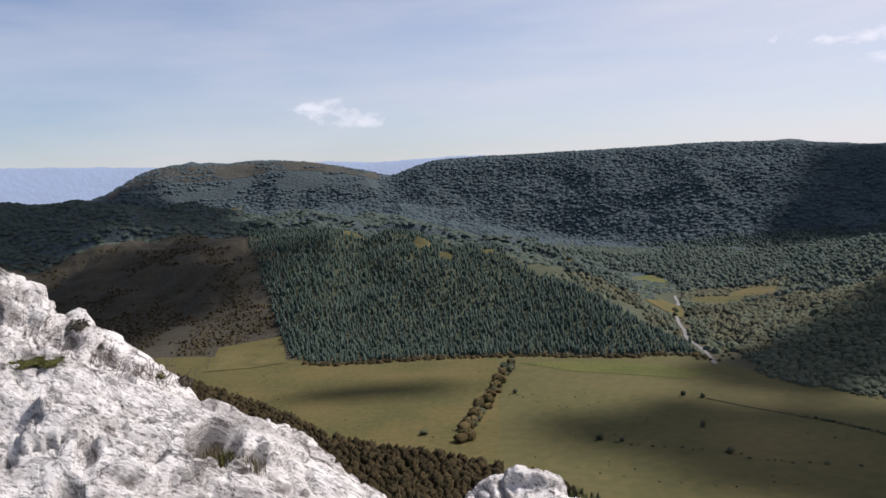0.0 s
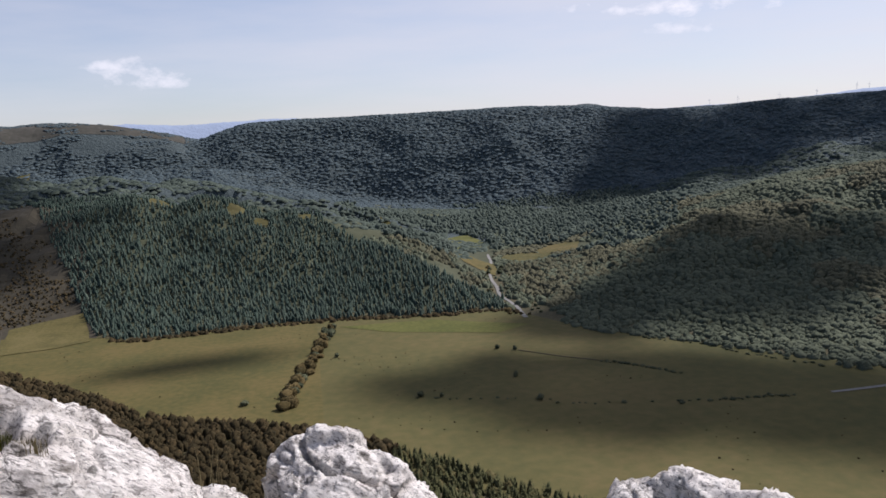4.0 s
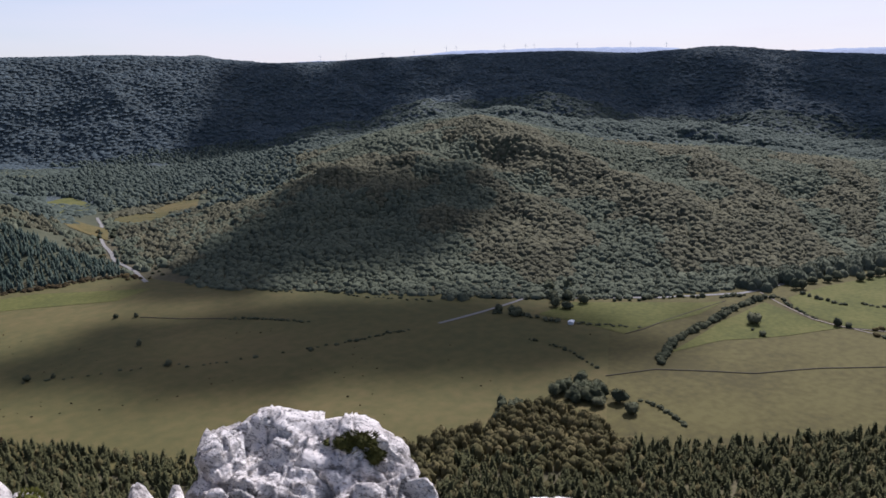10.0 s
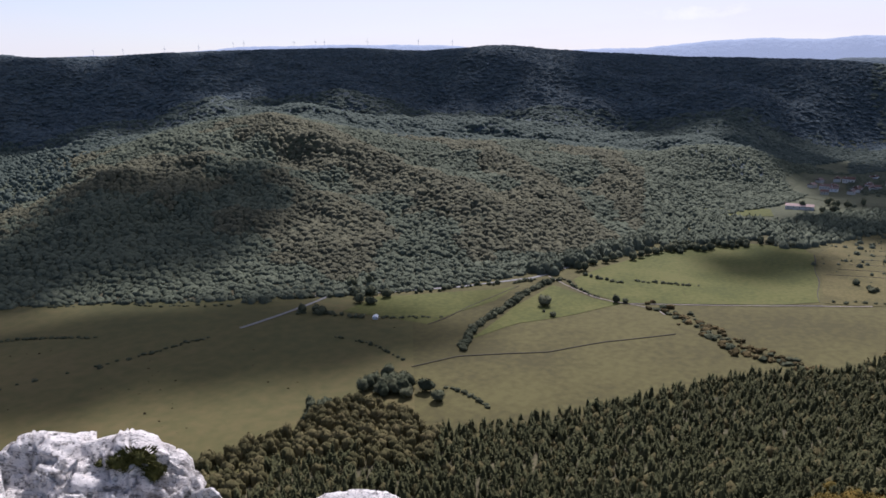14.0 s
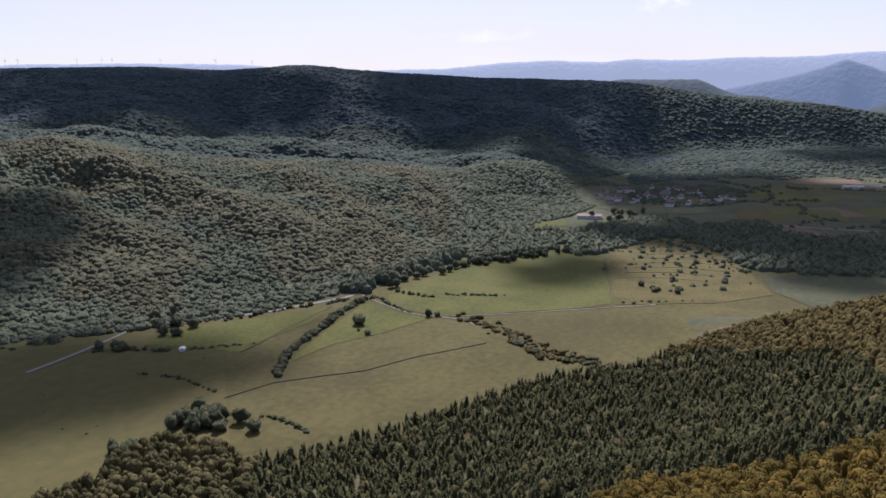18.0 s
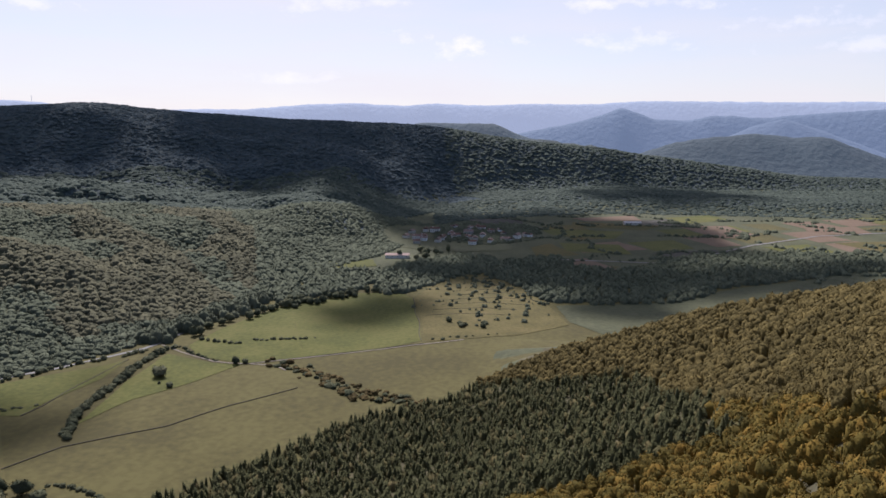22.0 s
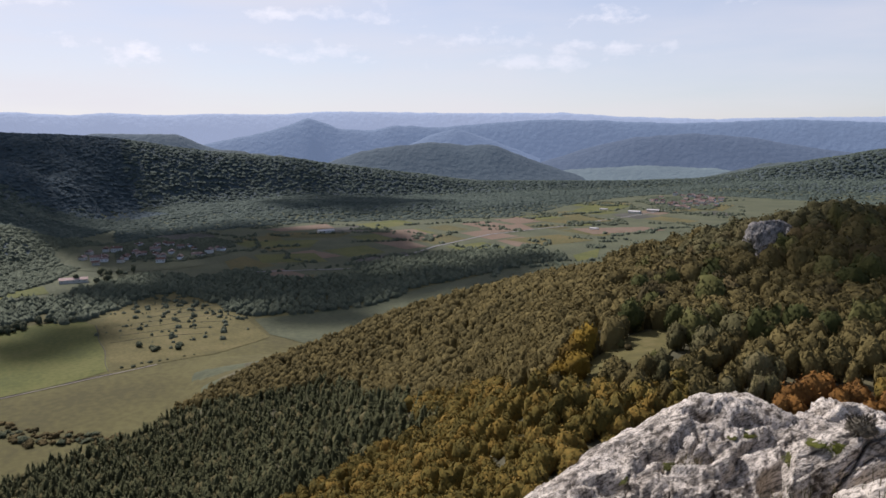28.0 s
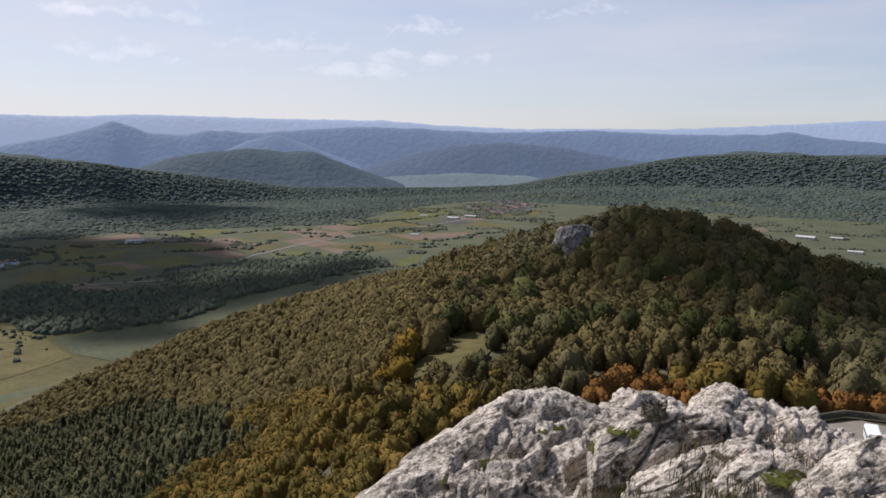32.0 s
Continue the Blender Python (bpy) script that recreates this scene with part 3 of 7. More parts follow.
HILL_FAR = [(-60, 1400), (-18, 1420), (-9, 1330), (-1, 1230), (4.8, 1130), (8.8, 1040), (12.8, 950), (16.7, 880), (19, 890), (23, 960), (26.8, 1010), (35, 1040), (43, 1000), (60, 980), (70, 1120), (76, 1220), (80, 1290), (84, 1760), (95, 1950), (112, 2080), (115, 2450), (122, 2860), (130, 2680), (140, 2520), (180, 2320)]
BACK_EL = [(-60, -0.6), (-29, -0.6), (-23, -0.7), (-18, -1.6), (-15, -2.4), (-7.5, -3.2), (-4, -3.2), (2, -4.4), (8, -5.5), (14, -6.6), (20, -7.6), (24, -7.4), (31, -5.3), (37, -4.0), (43.4, -3.15), (47, -3.7), (50, -4.6), (53, -5.2), (59, -5.5), (65, -5.8), (70, -6.2), (73.4, -5.3), (76.5, -5.5), (79.4, -6.8), (82, -6.6), (86, -5.3), (95, -4.6), (104, -4.6), (112, -4.3), (122, -3.8), (130, -3.0), (180, -2.4)]
BACK_FAR = [(-60, 2000), (-18, 2000), (-7.5, 1900), (8, 1850), (14, 1650), (20, 1450), (24, 1400), (43, 1350), (53, 1320), (65, 1370), (76, 1450), (80, 1480), (84, 1900), (95, 2150), (112, 2450), (122, 2950), (130, 2900), (140, 2800), (180, 2700)]
TOP_EL = [(-60, -0.9), (-29, -0.8), (-25, -0.8), (-23.3, -0.5), (-20.3, 1.25), (-18.3, 1.55), (-15, 1.4), (-12.4, 1.6), (-8.8, 1.3), (-5.6, 0.7), (-3.6, 0.05), (-2, 0.65), (-0.3, 1.15), (7.5, 1.22), (12.3, 1.28), (18.4, 1.34), (24, 1.22), (28.8, 0.62), (36.9, 0.92), (46, 1.14), (50, 1.06), (54, 0.76), (59.6, 1.08), (65, 0.7), (72, 0.26), (81, -0.02), (83, -0.2), (88, -1.05), (90, -1.25), (96, -1.95), (101.6, -2.65), (108, -3.45), (115, -3.4), (119.5, -3.35), (124, -3.15), (128, -2.4), (132.4, -1.55), (135.5, -0.95), (139, -0.75), (144, -0.75), (180, -0.7)]
TOP_FAR = [(-60, 2600), (-20, 2600), (-3.6, 2550), (20, 2500), (60, 2450), (83, 2420), (96, 2500), (102, 2560), (108, 2650), (115, 2900), (122, 3200), (130, 3150), (180, 2950)]


def height_at(d, el):
    return EYE_Z + d * np.tan(np.radians(el))


def smooth01(x):
    x = np.clip(x, 0, 1)
    return x * x * (3 - 2 * x)


def rim_far(az):
    toe = (EYE_Z - 8.5) / np.tan(np.radians(-np.minimum(curve(RIM_EL, az), -9.0)))
    w = smooth01((az - 84) / 5)
    return toe * (1 - w) + curve(RIM_FAR, az) * w


def layers(az):
    """Distances and heights of the knots along each bearing."""
    az = np.asarray(az, dtype=float)
    w_r = smooth01((az - 106) / 16)
    d_rim = rim_far(az)
    z_rim = np.maximum(height_at(d_rim, curve(RIM_EL, az)) - 8.5, 0.0)
    d = [0 * az, 0 * az + 2.2, 0 * az + 5.0, 0 * az + 9.0, 0 * az + 18.0]
    far_side = smooth01((az - 104) / 8)
    z = [0 * az + 198.35, 0 * az + 198.2, 197.0 + 0 * az, 193.5 + 2.0 * far_side, 183.0 + 7.0 * far_side]
    for s, zr in ((0.10, 166.0), (0.28, 147.0), (0.46, 153.5), (0.75, None)):
        zl = z_rim + (EYE_Z - z_rim) * (1 - s) ** (2.2 + 0.9 * smooth01((az - 84) / 14))
        zz = 153.5 + (z_rim - 153.5) * 0.5 if zr is None else zr
        d.append(s * d_rim)
        zk = zl * (1 - w_r) + zz * w_r
        z.append(np.minimum(zk, EYE_Z - d[-1] * 0.84) if s == 0.10 else zk)
    d.append(d_rim)
    z.append(z_rim)
    d.append(d_rim + 60 + 60 * w_r)
    z.append(z_rim * 0.62)
    d.append(d_rim + 110 + 150 * w_r)
    z.append(0 * az)
    d_base = np.maximum(curve(BASE_FAR, az), d[-1] + 20)
    d.append(d_base)
    z.append(0 * az)
    for el, far, grow in ((HILL_EL, HILL_FAR, 3.5), (BACK_EL, BACK_FAR, 3.5)):
        dd = np.maximum(curve(far, az), d[-1] + 30)
        zz = np.maximum(height_at(dd, curve(el, az, 0.8)) - grow, 0.0)
        d.append(dd)
        z.append(zz)
    # a dip behind the second crest, then the long ridge
    dd = np.maximum(curve(TOP_FAR, az), d[-1] + 150)
    z_top = height_at(dd, curve(TOP_EL, az, 0.5)) + 4.0
    mid = d[-1] + (dd - d[-1]) * 0.4
    dip = np.minimum(z[-1] * 0.9, z[-1] + (z_top - z[-1]) * 0.25)
    dip = np.where(az < -12, np.minimum(dip, z[-1] - 25), dip)
    d.append(mid)
    z.append(np.maximum(dip, 0))
    d.append(dd)
    z.append(z_top)
    d.append(dd + 350)
    z.append(z_top - 25)
    d.append(0 * az + 4300)
    z.append(0 * az + 10)
    d.append(0 * az + 4950)
    z.append(0 * az - 5)
    return np.array(d), np.array(z)


AZ_GRID = np.concatenate([np.arange(-60, 180.01, 0.6)])
D_LAY, Z_LAY = layers(AZ_GRID)
R_GRID = np.concatenate([np.linspace(0.02, 20, 15), np.linspace(26, 640, 78), np.linspace(652, 1500, 72), np.linspace(1515, 3300, 84), np.linspace(3350, 4950, 14)])


def profile(ds, zs, r):
    """Height along one bearing: smooth between the knots without overshoot."""
    m = np.diff(zs) / np.maximum(np.diff(ds), 1e-3)
    t = np.concatenate([[m[0]], np.where(m[:-1] * m[1:] > 0, 2 * m[:-1] * m[1:] / (m[:-1] + m[1:] + 1e-9 * np.sign(m[1:] + m[:-1] + 1e-12)), 0), [m[-1]]])
    i = np.clip(np.searchsorted(ds, r) - 1, 0, len(ds) - 2)
    h = np.maximum(ds[i + 1] - ds[i], 1e-3)
    u = np.clip((r - ds[i]) / h, 0, 1)
    return (2 * u**3 - 3 * u**2 + 1) * zs[i] + (u**3 - 2 * u**2 + u) * h * t[i] + (-2 * u**3 + 3 * u**2) * zs[i + 1] + (u**3 - u**2) * h * t[i + 1]


Z_GRID = np.array([profile(D_LAY[:, i], Z_LAY[:, i], R_GRID) for i in range(len(AZ_GRID))])
gx, gy = np.sin(np.radians(AZ_GRID))[:, None] * R_GRID, np.cos(np.radians(AZ_GRID))[:, None] * R_GRID
rough_amount = np.clip((Z_GRID - 4) / 60, 0, 1) * np.clip((R_GRID - 120) / 300, 0, 1) * np.where(R_GRID > 600, 1.0, 0.35)
crest = np.clip(np.abs(R_GRID[None, :] - D_LAY[16][:, None]) / 250, 0.12, 1)
crest = crest * np.clip(np.abs(R_GRID[None, :] - D_LAY[14][:, None]) / 160, 0.35, 1)
# spurs that run down the rounded hill: points x, y; how high and how wide
SPURS = [
    ([(878, 930), (886, 815), (848, 687), (810, 570), (774, 472), (755, 400)], 15, 55),
    ([(560, 934), (622, 885), (626, 778), (604, 677), (590, 606), (570, 510)], 9, 48),
    ([(1100, 700), (980, 560), (890, 450), (820, 380)], 12, 45),
    ([(1230, 520), (1090, 420), (960, 340)], 10, 45),
    ([(720, 760), (690, 640), (660, 540), (640, 470)], 7, 30),
]


def spur_at(x, y):
    """How much of a spur stands at x, y: 1 on its crest, 0 in the gullies beside it."""
    x, y = np.asarray(x, dtype=float), np.asarray(y, dtype=float)
    out = np.zeros(x.shape)
    for pts, high, wide in SPURS:
        best = np.full(x.shape, 1e9)
        for (x0, y0), (x1, y1) in zip(pts, pts[1:]):
            dx, dy = x1 - x0, y1 - y0
            k = np.clip(((x - x0) * dx + (y - y0) * dy) / (dx * dx + dy * dy), 0, 1)
            best = np.minimum(best, np.hypot(x - x0 - k * dx, y - y0 - k * dy))
        out = np.maximum(out, high / 15 * np.exp(-((best / wide) ** 2)))
    return out


on_hill = np.clip((Z_GRID - 3) / 25, 0, 1) * (R_GRID > 620) * (R_GRID < 1500) * np.clip(np.abs(R_GRID[None, :] - D_LAY[14][:, None]) / 160, 0.15, 1)
Z_GRID = Z_GRID + on_hill * (15 * (spur_at(gx, gy) - 0.3) + 3.2 * fbm(gx / 17, gy / 17, 6.0, 2))
far_slope = np.clip((Z_GRID - 6) / 40, 0, 1) * (R_GRID > 1400)
Z_GRID = Z_GRID + far_slope * crest * 9 * fbm(gx / 62, gy / 62, 8.0, 3)
Z_GRID = Z_GRID + rough_amount * crest * (np.where(R_GRID > 1500, 22, 13) * fbm(gx / np.where(R_GRID > 1500, 260, 150), gy / np.where(R_GRID > 1500, 260, 150), 1.0) + np.where((R_GRID > 600) & (R_GRID < 1500), 8, 4) * fbm(gx / 48, gy / 48, 4.0, 3))


def ground(x, y):
    """Height of the land at x, y (arrays or numbers)."""
    x, y = np.asarray(x, dtype=float), np.asarray(y, dtype=float)
    az, r = np.degrees(np.arctan2(x, y)), np.hypot(x, y)
    az = np.where(az < -120, az + 360, az)
    fa = np.clip((az + 60) / 0.6, 0, len(AZ_GRID) - 1.001)
    ia = fa.astype(int)
    fa = fa - ia
    ir = np.clip(np.searchsorted(R_GRID, r) - 1, 0, len(R_GRID) - 2)
    fr = np.clip((r - R_GRID[ir]) / (R_GRID[ir + 1] - R_GRID[ir]), 0, 1)
    z0 = Z_GRID[ia, ir] * (1 - fr) + Z_GRID[ia, ir + 1] * fr
    z1 = Z_GRID[ia + 1, ir] * (1 - fr) + Z_GRID[ia + 1, ir + 1] * fr
    return z0 * (1 - fa) + z1 * fa


def build_ground():
    # the seen part, and behind the summit a plain fall to the lowland that closes the sheet
    back = np.arange(186, 300, 6.0)
    azs = np.concatenate([AZ_GRID, back])
    zb = np.array([Z_GRID[-1] + (Z_GRID[0] - Z_GRID[-1]) * (b - 180) / 120 for b in back])
    z = np.vstack([Z_GRID, zb])
    n, k = len(azs), len(R_GRID)
    x, y = np.sin(np.radians(azs))[:, None] * R_GRID, np.cos(np.radians(azs))[:, None] * R_GRID
    v = np.stack([x, y, z], -1).reshape(-1, 3)
    v = np.vstack([v, [[0, 0, 198.35]]])
    i, j = np.meshgrid(np.arange(n), np.arange(k - 1), indexing="ij")
    i2 = (i + 1) % n
    f = np.stack([i * k + j, i * k + j + 1, i2 * k + j + 1, i2 * k + j], -1).reshape(-1, 4)[:, ::-1]
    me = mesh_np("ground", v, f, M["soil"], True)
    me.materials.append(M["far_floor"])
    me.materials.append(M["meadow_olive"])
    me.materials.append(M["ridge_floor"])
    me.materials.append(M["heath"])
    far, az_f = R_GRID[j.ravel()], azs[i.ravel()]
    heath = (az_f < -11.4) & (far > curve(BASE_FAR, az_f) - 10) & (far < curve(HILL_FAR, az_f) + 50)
    # past 1330 m the ground takes the canopy colour that carries painted haze
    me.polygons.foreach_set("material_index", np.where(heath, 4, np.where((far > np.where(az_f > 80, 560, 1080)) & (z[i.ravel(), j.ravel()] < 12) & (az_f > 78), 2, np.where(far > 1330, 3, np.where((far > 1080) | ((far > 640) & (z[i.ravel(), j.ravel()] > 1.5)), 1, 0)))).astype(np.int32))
    return tagged(new("ground", me), "brown-green earth of hills, slopes and a broad valley", "ground", kind="structure")


build_ground()


def polar(az, d):
    return d * math.sin(radians(az)), d * math.cos(radians(az))


# ---- far ranges ----


def far_range(name, label, table, d, mat, foot=-4.0, deep=420, seed=1.0, soft=0.4):
    a0, a1 = table[0][0], table[-1][0]
    az = np.arange(a0, a1 + 0.01, 0.12)
    el = np.interp(az, [r[0] for r in table], [r[1] for r in table])
    k = np.exp(-0.5 * (np.arange(-8, 9) * 0.12 / soft) ** 2)
    el = np.convolve(np.pad(el, 8, mode="edge"), k / k.sum(), mode="valid")
    fine = 0.03 * fbm(az * 2.1, az * 0 + seed, seed, 4)
    rows, dist = [], []
    for u in np.concatenate([np.linspace(0, 1, 15), [1.25, 1.6]]):
        w = 0.25 * u + 0.75 * u * u * (3 - 2 * u) if u <= 1 else np.interp(u, [1, 1.25, 1.6], [1, 0.75, 0])
        dd = d - deep + deep * u + 0 * az
        e = foot + (el - foot) * w + fine * min(w, 1.0) ** 8 + 0.09 * fbm(az * 0.5 + seed + 2.5 * u, 0.35 * az + 4.0 * u, seed, 3) * math.sin(math.pi * min(u, 1.0))
        rows.append(height_at(dd, e))
        dist.append(dd)
    z, dd = np.array(rows), np.array(dist)
    x, y = np.sin(np.radians(az)) * dd, np.cos(np.radians(az)) * dd
    v = np.stack([x, y, z], -1).reshape(-1, 3)
    n, m = z.shape[0], len(az)
    i, j = np.meshgrid(np.arange(n - 1), np.arange(m - 1), indexing="ij")
    f = np.stack([i * m + j, i * m + j + 1, (i + 1) * m + j + 1, (i + 1) * m + j], -1).reshape(-1, 4)
    return tagged(new(name, mesh_np(name, v, f, mat, True)), label, "mountain range", kind="structure")


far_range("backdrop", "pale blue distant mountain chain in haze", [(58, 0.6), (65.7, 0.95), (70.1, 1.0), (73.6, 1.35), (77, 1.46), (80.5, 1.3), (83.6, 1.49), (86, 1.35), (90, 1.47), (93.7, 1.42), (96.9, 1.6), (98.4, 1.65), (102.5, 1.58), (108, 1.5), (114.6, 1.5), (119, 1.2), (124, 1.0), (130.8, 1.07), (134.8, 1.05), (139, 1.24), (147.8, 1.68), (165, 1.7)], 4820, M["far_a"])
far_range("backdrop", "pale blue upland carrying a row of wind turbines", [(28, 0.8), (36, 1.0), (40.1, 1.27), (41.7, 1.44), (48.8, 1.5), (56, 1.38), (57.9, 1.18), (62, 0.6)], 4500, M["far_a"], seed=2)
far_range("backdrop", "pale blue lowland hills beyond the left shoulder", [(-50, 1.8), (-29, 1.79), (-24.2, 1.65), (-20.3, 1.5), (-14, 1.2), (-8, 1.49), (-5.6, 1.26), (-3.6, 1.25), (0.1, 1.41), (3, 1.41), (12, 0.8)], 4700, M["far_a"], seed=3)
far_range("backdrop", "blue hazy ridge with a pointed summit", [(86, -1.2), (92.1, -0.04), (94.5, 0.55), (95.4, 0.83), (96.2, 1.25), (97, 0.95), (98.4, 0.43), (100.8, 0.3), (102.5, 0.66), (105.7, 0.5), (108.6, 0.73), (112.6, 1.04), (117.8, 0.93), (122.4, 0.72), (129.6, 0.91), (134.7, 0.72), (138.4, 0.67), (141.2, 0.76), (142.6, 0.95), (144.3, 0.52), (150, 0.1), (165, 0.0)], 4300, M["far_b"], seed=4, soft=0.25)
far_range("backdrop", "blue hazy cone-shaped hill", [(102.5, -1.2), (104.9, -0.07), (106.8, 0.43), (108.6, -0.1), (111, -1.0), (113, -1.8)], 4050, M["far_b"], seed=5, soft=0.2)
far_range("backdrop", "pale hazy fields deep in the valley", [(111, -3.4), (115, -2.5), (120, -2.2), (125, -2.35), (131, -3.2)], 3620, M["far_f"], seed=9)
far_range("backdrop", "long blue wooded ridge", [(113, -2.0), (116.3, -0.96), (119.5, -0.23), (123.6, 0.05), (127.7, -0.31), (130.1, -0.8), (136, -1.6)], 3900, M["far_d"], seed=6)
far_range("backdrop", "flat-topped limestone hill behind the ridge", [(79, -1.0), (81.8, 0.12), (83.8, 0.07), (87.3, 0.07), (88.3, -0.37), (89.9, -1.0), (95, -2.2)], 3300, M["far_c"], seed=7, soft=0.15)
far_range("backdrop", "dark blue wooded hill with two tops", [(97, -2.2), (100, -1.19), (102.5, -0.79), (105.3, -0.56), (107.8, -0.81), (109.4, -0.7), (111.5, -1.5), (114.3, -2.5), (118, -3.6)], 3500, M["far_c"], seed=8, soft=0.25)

# ---- vegetation ----


def ico(sub):
    bm = bmesh.new()
    bmesh.ops.create_icosphere(bm, subdivisions=sub, radius=1.0)
    v = np.array([p.co[:] for p in bm.verts])
    f = np.array([[q.index for q in t.verts] for t in bm.faces])
    bm.free()
    return v, f


def trim_low(v, f, low):
    """Leaves out the faces that nobody can see from above."""
    keep = (v[f][:, :, 2] > low).any(1)
    f = f[keep]
    used = np.unique(f)
    remap = np.full(len(v), -1)
    remap[used] = np.arange(len(used))
    return v[used], remap[f]


def crown_form(sub, seed, lobes=9, deep=0.34, flat=0.85, low=-0.5):
    """A broad-leaved crown: lobes of foliage round a middle, with gaps between them."""
    rng = np.random.default_rng(seed)
    v, f = ico(sub)
    c = rng.normal(size=(lobes, 3))
    c /= np.linalg.norm(c, axis=1)[:, None]
    c[:, 2] = np.abs(c[:, 2]) * 0.9 + c[:, 2] * 0.1
    dist2 = ((v[:, None, :] - c[None]) ** 2).sum(2)
    bulge = np.exp(-dist2 / 0.22).max(1)
    r = 1 - deep + deep * 1.5 * bulge + rng.normal(size=len(v)) * (0.1 if sub > 1 else 0.12)
    v = v * r[:, None] * np.array([1 + rng.normal() * 0.1, 1 + rng.normal() * 0.1, flat])
    v, f = trim_low(v, f, low)
    v[:, 2] += 0.45
    return v, f


def canopy_form(seed, sides=7, levels=((-0.35, 1.0), (0.35, 0.95), (0.8, 0.6)), top=1.0, leaves=0, size=(0.12, 0.24), out=0.14):
    """The top of a tree in a closed wood: an uneven dome whose foot is lost among its neighbours, with sprays of leaves on it."""
    rng = np.random.default_rng(seed)
    v, f = [], []
    lean = rng.normal(0, 0.1, 2)
    for z, r in levels:
        a0 = rng.random() * 0.9
        for k in range(sides):
            a = a0 + 6.2832 * k / sides
            q = r * (1 + rng.normal() * 0.13)
            v.append((q * math.cos(a) + lean[0] * z, q * math.sin(a) + lean[1] * z, z + rng.normal() * 0.07))
    for i in range(len(levels) - 1):
        for k in range(sides):
            p, q = i * sides + k, i * sides + (k + 1) % sides
            f += [(p, q, q + sides), (p, q + sides, p + sides)]
    v.append((lean[0], lean[1], top))
    o = (len(levels) - 1) * sides
    f += [(o + k, o + (k + 1) % sides, len(v) - 1) for k in range(sides)]
    v, f = np.array(v, dtype=float), np.array(f)
    if not leaves:
        return v, f
    return set_leaves(v, f, leaves, size, rng, out)


def set_leaves(cv, cf, leaves, size, rng, out=0.17):
    """Sprays of leaves all over a core."""
    tri = cv[cf[rng.integers(0, len(cf), leaves)]]
    k = rng.dirichlet((1, 1, 1), leaves)[:, :, None]
    p = (tri * k).sum(1)
    n = np.cross(tri[:, 1] - tri[:, 0], tri[:, 2] - tri[:, 0])
    n /= np.linalg.norm(n, axis=1)[:, None] + 1e-9
    p = p + n * rng.uniform(0.0, out, (leaves, 1))
    n = n + rng.normal(size=n.shape) * 0.34
    n /= np.linalg.norm(n, axis=1)[:, None]
    t = np.cross(n, rng.normal(size=n.shape))
    t /= np.linalg.norm(t, axis=1)[:, None]
    b = np.cross(n, t)
    size = rng.uniform(*size, (leaves, 1))
    lv = np.stack([p + t * size, p - t * size * 0.6 + b * size * 0.9, p - t * size * 0.6 - b * size * 0.9], 1).reshape(-1, 3)
    lf = np.arange(leaves * 3).reshape(-1, 3) + len(cv)
    return np.vstack([cv, lv]), np.vstack([cf, lf])


def conifer_form(seed, sides=6, sprays=60, levels=((0.02, 0.1), (0.28, 0.15), (0.6, 0.1), (0.86, 0.035))):
    """A pine or spruce one unit high: a slim core set with sprays of needles that reach out and a little up."""
    rng = np.random.default_rng(seed)
    v, f = canopy_form(seed, sides, levels, 0.97)
    z = 0.04 + 0.95 * rng.random(sprays) ** 0.85
    a = rng.uniform(0, 6.2832, sprays)
    r = (0.2 * (1 - z) ** 0.6 + 0.012) * rng.uniform(0.75, 1.25, sprays)
    w = 0.028 + 0.35 * r
    out, side = np.stack([np.cos(a), np.sin(a), 0 * a], 1), np.stack([-np.sin(a), np.cos(a), 0 * a], 1)
    up = np.array([0, 0, 1.0])
    roll = rng.normal(0, 0.25, sprays)
    side = side * np.cos(roll)[:, None] + up * np.sin(roll)[:, None]
    foot = out * (r * 0.35)[:, None] + up * (z + 0.02)[:, None]
    tip = out * (r * 1.1)[:, None] + up * (z + rng.uniform(-0.035, 0.03, sprays))[:, None]
    lv = np.stack([foot + side * w[:, None], tip, foot - side * w[:, None]], 1).reshape(-1, 3)
    return np.vstack([v, lv]), np.vstack([f, np.arange(sprays * 3).reshape(-1, 3) + len(v)])


def leafy_form(seed, leaves=330, lobes=12, size=(0.075, 0.15)):
    """A crown seen near: a dark uneven core set all round with sprays of leaves, in lobes with gaps between."""
    rng = np.random.default_rng(seed)
    cv, cf = crown_form(2, seed, lobes, 0.4, 0.9, -0.25)
    cv = (cv - [0, 0, 0.45]) * 0.9 + [0, 0, 0.45]
    return set_leaves(cv, cf, leaves, size, rng)


CROWN_FAR = [crown_form(1, s, 5, 0.35, 0.95, -0.2) for s in range(6)]
CAP_FAR = [canopy_form(70 + s, 4, ((-0.4, 1.05), (0.5, 0.8))) for s in range(10)]
CAP_OAK = [canopy_form(110 + s, 6, ((-0.35, 1.0), (0.5, 0.8)), leaves=16, size=(0.13, 0.26), out=0.16) for s in range(10)]
CAP_LEAFY = [canopy_form(90 + s, 7, ((-1.0, 0.8), (0.45, 0.85)), leaves=24, size=(0.14, 0.27), out=0.18) for s in range(10)]
CROWN_NEAR = [leafy_form(20 + s, 190) for s in range(8)]
CROWN_HALF = [canopy_form(30 + s, 7, ((-1.0, 0.75), (0.3, 0.95), (0.8, 0.6)), 1.05, 130, (0.08, 0.17), 0.24) for s in range(10)]
CONIFER_FAR = [conifer_form(60 + s, 5, 12, ((0.05, 0.14), (0.5, 0.11))) for s in range(8)]
